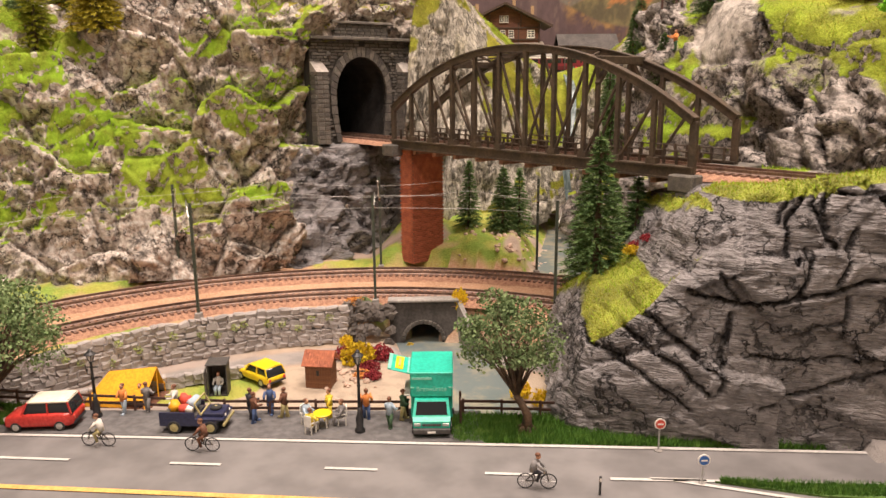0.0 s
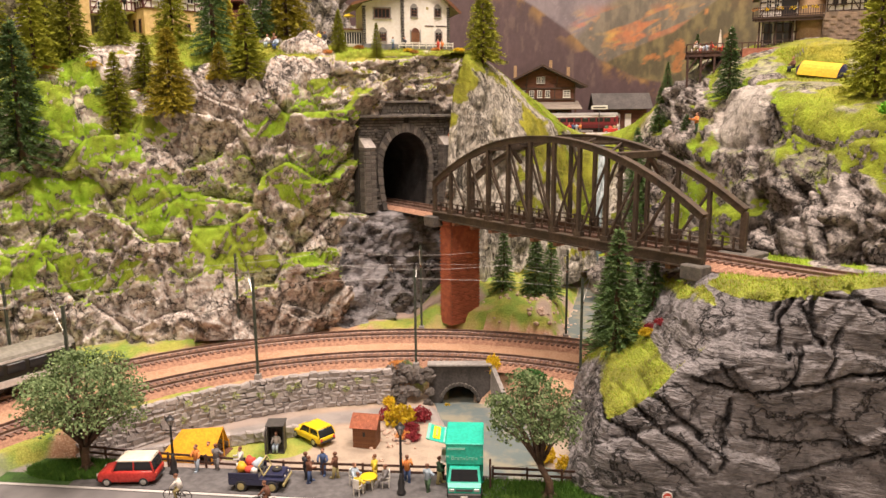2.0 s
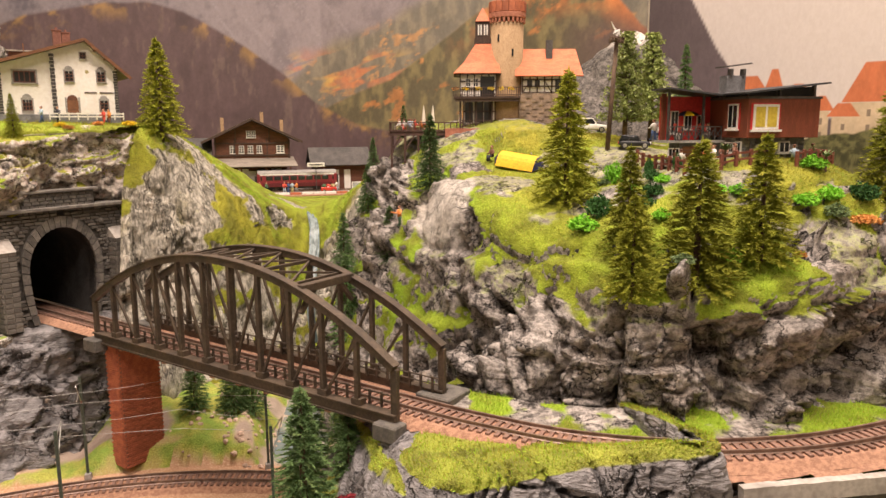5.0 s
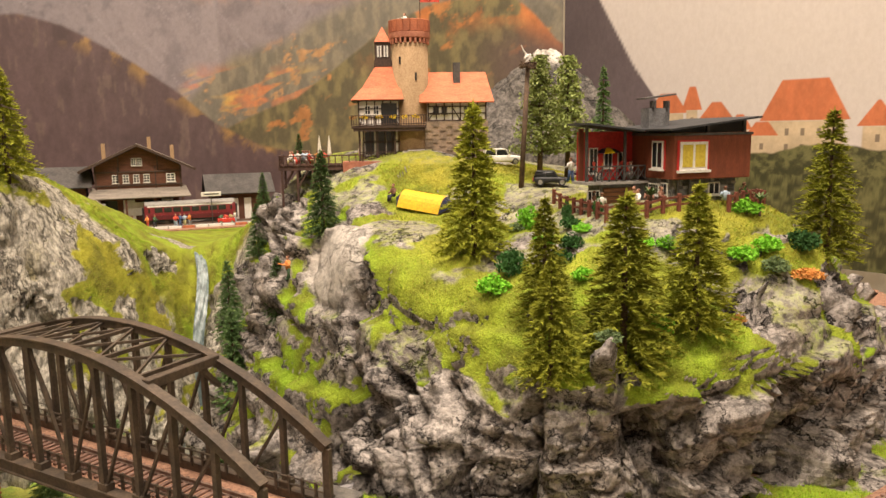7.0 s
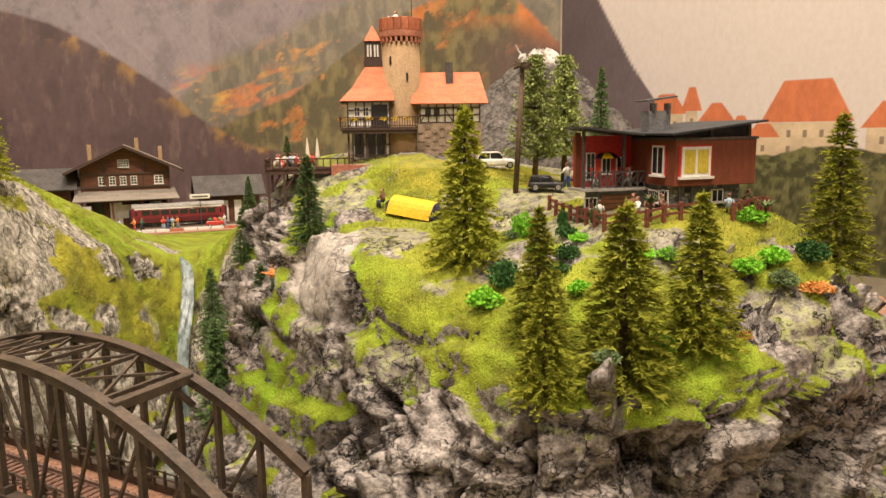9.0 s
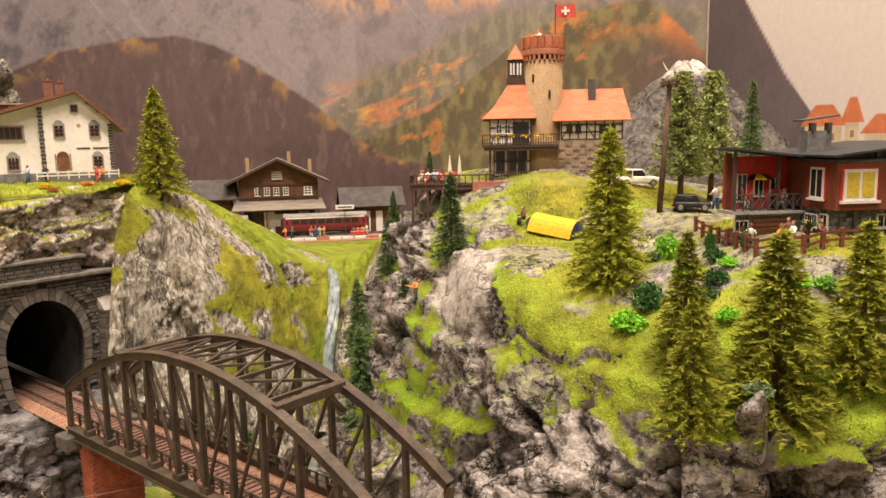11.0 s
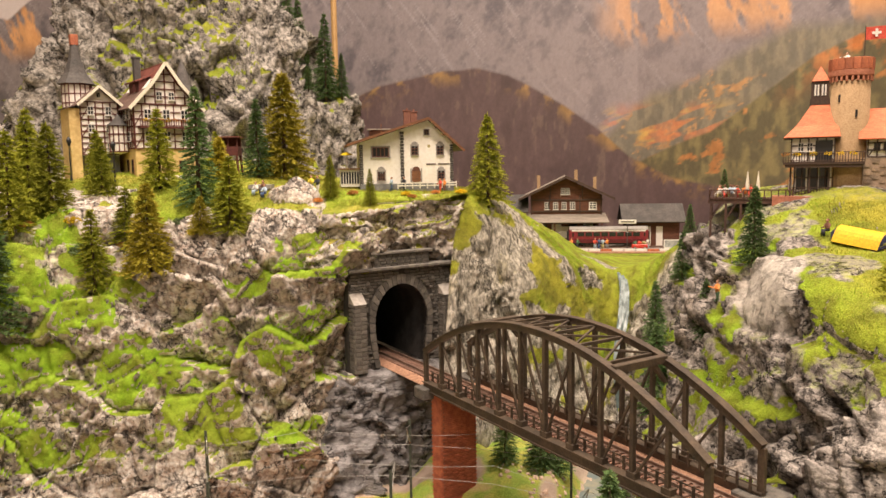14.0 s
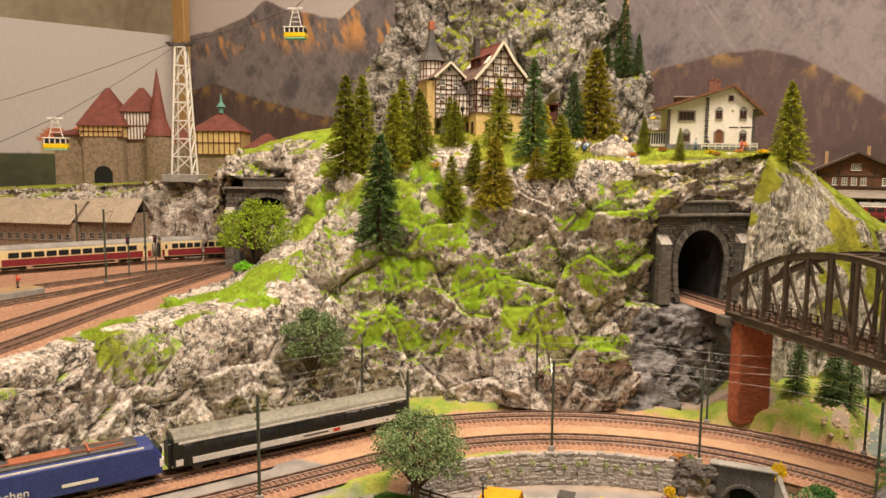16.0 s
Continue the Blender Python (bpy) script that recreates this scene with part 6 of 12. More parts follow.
# ---- trees ----
def fir_meshes(height, radius, seed, material, layers=15, droop=0.2, dense=11, tufts=9):
    """A trunk and a crown of needled branches in uneven whorls."""
    rng = random.Random(seed)
    trunk = Geo().tube([(0, 0, -0.006), (0, 0, height * 0.4), (0, 0, height * 0.97)], [height * 0.022, height * 0.015, 0.0003], 7)
    crown = Geo()
    for i in range(layers):
        f = i / (layers - 1)
        z = height * (0.05 + 0.9 * f)
        rr = radius * (1 - f) ** 0.75 * rng.uniform(0.92, 1.06) + radius * 0.07
        k = max(5, int(dense * (1 - 0.6 * f)))
        turn = rng.uniform(0, 6.28)
        for b in range(k):
            a = turn + 6.283 * b / k + rng.uniform(-0.3, 0.3)
            ln = rr * rng.uniform(0.72, 1.1)
            d = Vector((math.cos(a), math.sin(a), 0))
            side = Vector((-d.y, d.x, 0))
            root = Vector((0, 0, z + height * rng.uniform(-0.005, 0.035)))
            tip = root + d * ln + Vector((0, 0, -droop * ln * rng.uniform(0.5, 1.3)))
            for q in range(tufts):
                f = 0.2 + 0.8 * (q + rng.random()) / tufts
                p = root.lerp(tip, f) + Vector((0, 0, -0.1 * ln * f * f))
                size = radius * rng.uniform(0.09, 0.19)
                out = (d * rng.uniform(0.3, 1.2) + side * rng.uniform(-1.0, 1.0) + Vector((0, 0, rng.uniform(-0.55, 0.75)))).normalized()
                across = out.cross(Vector((rng.uniform(-1, 1), rng.uniform(-1, 1), rng.uniform(-1, 1)))).normalized() * size * 0.15
                crown.add([p - across, p + across, p + out * size], [(0, 1, 2)])
    for b in range(6):
        a = 6.283 * b / 6
        crown.add([(0, 0, height * 1.03), (math.cos(a) * radius * 0.09, math.sin(a) * radius * 0.09, height * 0.92), (math.cos(a + 0.7) * radius * 0.08, math.sin(a + 0.7) * radius * 0.08, height * 0.93)], [(0, 1, 2)])
    return trunk.mesh("trunk", BARK, True), crown.mesh("crown", material)


FIRS = {}
for key, material, slim in (("olive", FIR_OLIVE, 0.2), ("green", FIR_GREEN, 0.165), ("gold", FIR_GOLD, 0.25)):
    for v in range(3):
        tr, cr = fir_meshes(0.1, 0.1 * (slim + 0.015 * v), 100 + v * 7 + len(key), material, layers=26 + v, dense=18, tufts=40)
        FIRS[key, v] = (tr, cr)
FIR_LABEL = {"olive": "olive-green model fir tree with bushy whorled branches", "green": "dark green model fir tree with fine needled branches", "gold": "golden-brown model fir tree with drooping branches"}
_fir_rng = random.Random(5)


def fir(x, y, tip, height, kind="olive", base=None, wide=1.0):
    """A fir with its tip at the height tip."""
    v = _fir_rng.randrange(3)
    foot = ground_at(x, y, tip)
    if 0.6 * height < tip - foot < 2.2 * height:
        height = tip - foot
    s = height / 0.1
    m = pose(x, y, tip - height, 0, 0, _fir_rng.uniform(0, 360)) @ Matrix.Diagonal((s * wide, s * wide, s, 1))
    top = thing("fir_tree", m, FIR_LABEL[kind], "tree", "fir trees")
    part("trunk", FIRS[kind, v][0], None, top)
    part("crown", FIRS[kind, v][1], None, top)
    return top


# castle hill
for x, y, tip, h, k, wd in ((0.362, 0.65, 0.462, 0.135, "olive", 1.12), (0.363, 0.544, 0.399, 0.095, "olive", 1.2), (0.345, 0.505, 0.367, 0.088, "olive", 1.25), (0.389, 0.495, 0.405, 0.082, "olive", 1.35), (0.437, 0.489, 0.408, 0.09, "olive", 1.35), (0.592, 0.53, 0.452, 0.12, "olive", 1.25), (0.62, 0.86, 0.51, 0.115, "green", 0.9)):
    fir(x, y, tip, h, k, wide=wd)
# gorge
for x, y, tip, h, k in ((0.2501, 0.965, 0.399, 0.082, "green"), (0.241, 0.958, 0.366, 0.06, "green"), (0.2785, 0.80, 0.426, 0.097, "green"), (0.236, 0.808, 0.331, 0.06, "green"), (0.201, 0.9, 0.315, 0.107, "green"), (0.2, 0.88, 0.27, 0.11, "green"), (0.0305, 0.84, 0.194, 0.07, "green"), (0.07, 0.84, 0.187, 0.065, "green"), (0.089, 0.845, 0.185, 0.055, "green"), (0.114, 0.53, 0.243, 0.1181, "green"), (0.15, 0.56, 0.21, 0.0901, "green"), (0.135, 0.68, 0.205, 0.12, "green"), (0.17, 0.72, 0.19, 0.12, "green"), (0.305, 1.03, 0.44, 0.045, "green")):
    fir(x, y, tip, h, k, wide=1.6 if y < 0.57 else 1.35 if h < 0.08 else 1.15)
# white house terrace and the plateau
for x, y, tip, h, k, wd in ((0.004, 0.985, 0.514, 0.11, "olive", 1.1), (-0.13, 0.8985, 0.447, 0.055, "olive", 1.05), (-0.178, 0.898, 0.464, 0.07, "olive", 1.0), (-0.279, 1.03, 0.579, 0.15, "gold", 0.95), (-0.306, 1.0, 0.542, 0.115, "green", 0.95), (-0.329, 0.87, 0.546, 0.11, "green", 1.0), (-0.393, 0.9, 0.524, 0.1, "olive", 1.0), (-0.451, 0.87, 0.49, 0.09, "olive", 1.0), (-0.49, 0.83, 0.505, 0.105, "olive", 1.0), (-0.53, 0.85, 0.523, 0.11, "olive", 1.0), (-0.512, 0.79, 0.495, 0.1, "olive", 1.0), (-0.638, 0.86, 0.534, 0.12, "olive", 0.9), (-0.62, 0.88, 0.535, 0.12, "olive", 0.9), (-0.503, 0.735, 0.438, 0.125, "green", 1.0), (-0.363, 0.81, 0.435, 0.135, "gold", 1.0), (-0.424, 0.80, 0.408, 0.07, "olive", 1.1), (-0.281, 0.846, 0.464, 0.085, "olive", 1.3), (-0.222, 0.905, 0.45, 0.05, "olive", 1.0), (-0.294, 1.3, 0.711, 0.115, "green", 0.95), (-0.266, 1.3, 0.644, 0.1, "green", 0.95), (-0.34, 1.3, 0.74, 0.12, "green", 0.95), (-0.362, 1.31, 0.78, 0.12, "green", 0.95), (-0.322, 1.29, 0.64, 0.05, "green", 1.1), (-0.36, 0.99, 0.5, 0.09, "olive", 1.0), (-0.57, 0.9, 0.5, 0.09, "olive", 1.0), (-0.34, 0.955, 0.49, 0.09, "gold", 1.0), (-0.405, 0.84, 0.43, 0.06, "olive", 1.2), (-0.31, 0.83, 0.42, 0.055, "gold", 1.2), (-0.475, 0.9, 0.5, 0.09, "olive", 1.0)):
    fir(x, y, tip, h, k, wide=wd * (1.2 if x < -0.2 and y < 1.2 else 1.0))

# ---- small builders ----
def solid(name, colour, rough=0.5, spread=0.12, metal=0.0, scale=80):
    return paint(name, colour, None, scale, rough, metal, relief=0.08, spread=spread)


BLACK = solid("black_paint", (0.02, 0.02, 0.022), 0.45)
RUBBER = solid("tyre_rubber", (0.025, 0.025, 0.026), 0.8)
CHROME = solid("silver_paint", (0.55, 0.54, 0.52), 0.3, metal=0.8)
WHITE = solid("white_plastic", (0.78, 0.75, 0.7), 0.45)
CREAM = solid("cream_paint", (0.8, 0.74, 0.6), 0.35)
RED = solid("red_car_paint", (0.55, 0.045, 0.035), 0.25)
BLUE_DARK = solid("dark_blue_paint", (0.025, 0.028, 0.07), 0.35)
YELLOW = solid("yellow_plastic", (0.82, 0.58, 0.01), 0.35)
ORANGE = solid("orange_cloth", (0.85, 0.4, 0.01), 0.6)
TEAL = solid("turquoise_paint", (0.02, 0.5, 0.36), 0.4)
TEAL_LIGHT = solid("pale_turquoise_paint", (0.25, 0.65, 0.52), 0.4)
SKIN = solid("painted_tan", (0.5, 0.27, 0.17), 0.7)
BROWN_WOOD = paint("brown_plank_wood", (0.2, 0.085, 0.035), (0.14, 0.058, 0.026), 60, 0.75, stretch=(1, 1, 5))
DARK_WOOD = paint("dark_fence_wood", (0.09, 0.045, 0.032), (0.06, 0.032, 0.025), 80, 0.8)
TILE_RED = paint("red_roof_tile", (0.42, 0.13, 0.06), (0.33, 0.1, 0.05), 90, 0.75, vary=0.2)
GREY_DARK = solid("dark_grey_plastic", (0.07, 0.065, 0.062), 0.6)
MAST_GREEN = solid("green_grey_steel", (0.07, 0.085, 0.065), 0.55)
CONCRETE = paint("grey_concrete", (0.32, 0.3, 0.28), (0.24, 0.225, 0.21), 60, 0.85)
GLASS_DARK, _t, _b = nodes_of("dark_window_glass")
_b.inputs["Base Color"].default_value, _b.inputs["Roughness"].default_value = (0.02, 0.022, 0.025, 1), 0.08
CLOTH = {k: solid(k + "_cloth_paint", c, 0.75) for k, c in {"blue": (0.06, 0.1, 0.22), "white": (0.7, 0.66, 0.6), "red": (0.6, 0.08, 0.05), "green": (0.06, 0.12, 0.06), "yellow": (0.75, 0.58, 0.05), "grey": (0.22, 0.21, 0.21), "brown": (0.16, 0.07, 0.04), "khaki": (0.42, 0.36, 0.16), "orange": (0.75, 0.25, 0.06), "pale": (0.4, 0.5, 0.6), "dark": (0.035, 0.035, 0.045)}.items()}


def multi(name, pieces):
    """One mesh of several painted regions."""
    whole, slots, mats = Geo(), [], []
    for geo, mat in pieces:
        if mat not in mats:
            mats.append(mat)
        whole.add(geo.v, geo.f)
        slots += [mats.index(mat)] * len(geo.f)
    me = bpy.data.meshes.new(name)
    me.from_pydata(whole.v, [], whole.f)
    for m in mats:
        me.materials.append(m)
    me.polygons.foreach_set("material_index", slots)
    me.polygons.foreach_set("use_smooth", [True] * len(slots))
    me.update()
    return me


def figurine(x, y, z, heading, upper, lower, label, sit=False, h=0.0205, arm=0.4, stride=0.15, hair="brown"):
    """A plain painted miniature figure as one shape, about 20 mm tall."""
    k = h / 0.0205
    legs, torso, head, cap = Geo(), Geo(), Geo(), Geo()
    hip, sh = 0.0098 * k, 0.0165 * k
    if sit:
        hip, sh = 0.0058 * k, 0.0125 * k
    for s in (-1, 1):
        if sit:
            legs.tube([(0, s * 0.0014 * k, hip), (0.005 * k, s * 0.0015 * k, hip), (0.0052 * k, s * 0.0015 * k, 0.0004)], [0.0014 * k, 0.0013 * k, 0.001 * k], 7)
        else:
            legs.tube([(s * stride * 0.012, s * 0.0013 * k, 0), (s * stride * 0.005, s * 0.0013 * k, hip * 0.5), (0, s * 0.0011 * k, hip)], [0.001 * k, 0.0012 * k, 0.0016 * k], 7)
            legs.box((s * stride * 0.012 + 0.0007, s * 0.0013 * k, 0.0005), (0.0032 * k, 0.0015 * k, 0.001))
        torso.tube([(0, s * 0.0027 * k, sh - 0.0008 * k), (0.0012 * k, s * 0.0037 * k, sh - 0.004 * k), (0.0012 * k + arm * 0.007 * k, s * 0.0032 * k, sh - 0.006 * k + arm * 0.004 * k)], [0.001 * k, 0.0009 * k, 0.0007 * k], 6)
    torso.tube([(0, 0, hip - 0.0006), (0.0002, 0, (hip + sh) / 2), (0, 0, sh - 0.0006), (0, 0, sh + 0.0008)], [0.0023 * k, 0.0021 * k, 0.0026 * k, 0.0011 * k], 9)
    head.blob((0.0003, 0, sh + 0.0026 * k), (0.0015 * k, 0.0013 * k, 0.0018 * k), rough=0.05)
    cap.blob((-0.0002, 0, sh + 0.0034 * k), (0.0016 * k, 0.0015 * k, 0.0013 * k), rough=0.1)
    me = multi("figurine", [(legs, CLOTH[lower]), (torso, CLOTH[upper]), (head, SKIN), (cap, CLOTH[hair])])
    ob = new("figurine", me)
    ob.matrix_world = pose(x, y, z, 0, 0, heading)
    return tagged(ob, label, "figurine", "painted miniature figures")


def wheel(parent, x, y, z, r, w, rim_mat=CHROME):
    tyre = part("wheel", Geo().lathe([(r * 0.6, -w / 2), (r * 0.93, -w / 2), (r, -w / 3), (r, w / 3), (r * 0.93, w / 2), (r * 0.6, w / 2)], 18), RUBBER, parent, smooth=False)
    tyre.matrix_basis = pose(x, y, z, 90, 0, 0)
    rim = Geo().lathe([(0.0003, -w * 0.54), (r * 0.2, -w * 0.58), (r * 0.55, -w * 0.5), (r * 0.62, -w * 0.53), (r * 0.62, w * 0.53), (r * 0.55, w * 0.5), (r * 0.2, w * 0.58), (0.0003, w * 0.54)], 18)
    part("rim", rim, rim_mat, tyre)
    return tyre


def loft(geo, sections):
    """Skins equal rings of points."""
    n = len(sections[0])
    base = len(geo.v)
    for s in sections:
        geo.v += [tuple(p) for p in s]
    for i in range(len(sections) - 1):
        for k in range(n):
            a, b = base + i * n + k, base + i * n + (k + 1) % n
            geo.f.append((a, b, b + n, a + n))
    geo.f.append(tuple(range(base, base + n))[::-1])
    geo.f.append(tuple(range(base + (len(sections) - 1) * n, base + len(sections) * n)))
    return geo


def ring(x, hw, z0, z1, r):
    """A rounded upright cross-section of a car at x."""
    pts = []
    for cy, cz, a0 in ((hw - r, z1 - r, 0), (-hw + r, z1 - r, 90), (-hw + r, z0 + r, 180), (hw - r, z0 + r, 270)):
        for k in range(4):
            a = radians(a0 + 30 * k)
            pts.append((x, cy + r * math.cos(a), cz + r * math.sin(a)))
    return pts


def car(m, label, body, roof, length=0.043, width=0.019, height=0.0165, cabin=(0.3, 0.42, 0.9, 0.985), clear=0.0026, hatch=True):
    """A small car that faces +x: lower body, glass house, roof, wheels, lamps, bumpers. cabin: start, roof start, roof end, end along the length."""
    top = thing("car", m, label, "car")
    L, W, H = length, width, height
    belt = H * 0.56
    x = lambda f: L / 2 - f * L
    g = Geo()
    loft(g, [ring(x(0), W * 0.36, clear + 0.001, belt * 0.72, 0.0012), ring(x(0.03), W * 0.45, clear, belt * 0.86, 0.0016), ring(x(0.12), W * 0.49, clear, belt * 0.95, 0.0018), ring(x(cabin[0]), W * 0.5, clear, belt * 1.03, 0.0018), ring(x(0.7), W * 0.5, clear, belt * 1.05, 0.0018), ring(x(0.93), W * 0.49, clear, belt * 1.04, 0.0018), ring(x(1), W * 0.43, clear + 0.001, belt * 0.95, 0.0016)])
    part("body", g, body, top, smooth=True)
    g = Geo()
    loft(g, [ring(x(cabin[0]), W * 0.46, belt * 0.9, belt * 1.02, 0.0003), ring(x(cabin[1]), W * 0.41, belt * 0.9, H * 0.985, 0.0018), ring(x(cabin[2]), W * 0.41, belt * 0.9, H * 0.985, 0.0018), ring(x(cabin[3]), W * 0.45, belt * 0.9, belt * 1.05, 0.0003)])
    part("glasshouse", g, GLASS_DARK, top, "dark glass house", smooth=True)
    g = Geo()
    loft(g, [ring(x(cabin[1] - 0.015), W * 0.4, H * 0.93, H * 0.975, 0.0004), ring(x(cabin[1] + 0.04), W * 0.425, H * 0.93, H, 0.0005), ring(x(cabin[2] - 0.03), W * 0.425, H * 0.93, H, 0.0005), ring(x(cabin[2] + 0.01), W * 0.4, H * 0.92, H * 0.975, 0.0004)])
    part("roof", g, roof, top, smooth=True)
    for s in (-1, 1):
        for fa, fb in ((cabin[0] + 0.01, cabin[1]), (0.5 * (cabin[1] + cabin[2]), 0.5 * (cabin[1] + cabin[2])), (cabin[3] - 0.01, cabin[2])):
            part("pillar", Geo().beam((x(fa), s * W * 0.455, belt), (x(fb), s * W * 0.413, H * 0.96), 0.0007, 0.0011), body, top)
    for s, nm in ((-1, "headlight"), (1, "headlight")):
        lamp = Geo().lathe([(0.0002, 0), (0.0016, 0.0002), (0.0013, 0.0009), (0.0002, 0.0012)], 12, pose(x(0.02), s * W * 0.34, belt * 0.7, 0, 90, 0))
        part(nm, lamp, WHITE, top)
        part("tail_light", Geo().box((x(1) - 0.0002, s * W * 0.36, belt * 0.75), (0.0008, 0.002, 0.0026), bevel=0.0002), CLOTH["red"], top)
        part("mirror", Geo().box((x(cabin[0] + 0.06), s * (W * 0.5 + 0.0008), belt * 1.08), (0.001, 0.0016, 0.0012), bevel=0.0003), body, top)
        for f in (0.18, 0.8):
            wheel(top, x(f), s * (W * 0.5 - 0.0012), 0.0032, 0.0034, 0.0026)
    part("bumper", Geo().box((x(-0.003), 0, clear + 0.0016), (0.0014, W * 0.8, 0.0018), bevel=0.0005), BLACK, top)
    part("bumper", Geo().box((x(1.003), 0, clear + 0.0018), (0.0014, W * 0.86, 0.0018), bevel=0.0005), BLACK, top)
    part("grille", Geo().box((x(0.0), 0, belt * 0.62), (0.0012, W * 0.4, 0.0016), bevel=0.0003), BLACK, top)
    return top


car(pose(-0.257, 0.4385, ROAD_Z, 0, 0, 184), "small red car with a white roof and silver wheels", RED, CREAM, height=0.0195, width=0.0205, cabin=(0.26, 0.36, 0.93, 0.99))
car(pose(-0.146, 0.55, LOW_Z + 0.001, 0, 0, 140), "bright yellow hatchback parked on the sandy riverside", YELLOW, YELLOW, length=0.042, height=0.0155)


def open_jeep():
    top = thing("open_jeep", pose(-0.157, 0.4335, ROAD_Z, 0, 0, -2), "dark blue open off-road car loaded with red and orange bags", "car")
    W = 0.0195
    g = Geo().box((-0.003, 0, 0.0075), (0.036, W, 0.0055), bevel=0.0006)
    g.box((0.0125, 0, 0.0112), (0.013, W * 0.72, 0.003), bevel=0.0006)
    g.box((0.0125, 0, 0.0093), (0.0145, W, 0.0016), bevel=0.0004)
    part("body", g, BLUE_DARK, top)
    part("tub", Geo().box((-0.009, 0, 0.0106), (0.022, W * 0.9, 0.0008)), GREY_DARK, top)
    for s in (-1, 1):
        part("side_panel", Geo().box((-0.0095, s * W * 0.48, 0.012), (0.0225, 0.0008, 0.0045), bevel=0.0003), BLUE_DARK, top)
        part("headlight", Geo().lathe([(0.0002, 0), (0.0012, 0.0002), (0.0002, 0.0008)], 10, pose(0.0192, s * 0.004, 0.0105, 0, 90, 0)), WHITE, top)
        for x in (-0.0115, 0.0115):
            wheel(top, x, s * (W * 0.5 - 0.001), 0.0042, 0.0043, 0.003, CLOTH["khaki"])
    fr = Geo()
    for y in (-W * 0.45, W * 0.45):
        fr.beam((0.0055, y, 0.0125), (0.002, y, 0.0195), 0.0007, 0.0009)
    fr.beam((0.002, -W * 0.45, 0.0195), (0.002, W * 0.45, 0.0195), 0.0009, 0.0009)
    fr.beam((0.0055, -W * 0.45, 0.0125), (0.0055, W * 0.45, 0.0125), 0.0009, 0.0009)
    part("windscreen_frame", fr, CLOTH["khaki"], top)
    spare = part("spare_wheel", Geo().lathe([(0.0018, 0), (0.0034, 0.0002), (0.0038, 0.001), (0.0034, 0.0018), (0.0018, 0.002)], 16), RUBBER, top)
    spare.matrix_basis = pose(0.0125, 0, 0.0128)
    part("hub_cap", Geo().lathe([(0.0002, 0.0021), (0.002, 0.0018), (0.002, 0.0005), (0.0002, 0.0004)], 14), CLOTH["khaki"], spare)
    part("bumper", Geo().box((0.0198, 0, 0.006), (0.0014, W * 1.05, 0.002), bevel=0.0004), CLOTH["khaki"], top)
    for i, (x, y, z, s, mat) in enumerate(((-0.016, 0.004, 0.0135, (0.006, 0.0075, 0.006), WHITE), (-0.0125, -0.003, 0.0155, (0.007, 0.008, 0.0075), ORANGE), (-0.0085, 0.004, 0.0165, (0.0075, 0.008, 0.009), CLOTH["red"]), (-0.007, -0.004, 0.0145, (0.006, 0.006, 0.006), CLOTH["red"]), (-0.002, 0.002, 0.0165, (0.0075, 0.0085, 0.008), CLOTH["pale"]), (-0.003, -0.005, 0.014, (0.005, 0.005, 0.005), CLOTH["white"]))):
        part("bag", Geo().blob((x, y, z), (s[0] * 0.55, s[1] * 0.5, s[2] * 0.5), rough=0.5, seed=i), mat, top, smooth=True)


open_jeep()


def lettering(body, size, mat, parent, m, name="lettering", depth=0.00015):
    c = bpy.data.curves.new(name, "FONT")
    c.body, c.size, c.extrude, c.align_x, c.align_y = body, size, depth, "CENTER", "CENTER"
    tmp = bpy.data.objects.new(name, c)
    me = bpy.data.meshes.new_from_object(tmp)
    bpy.data.objects.remove(tmp)
    me.materials.clear()
    me.materials.append(mat)
    ob = new(name, me)
    ob.parent = parent
    ob.matrix_basis = m
    return ob


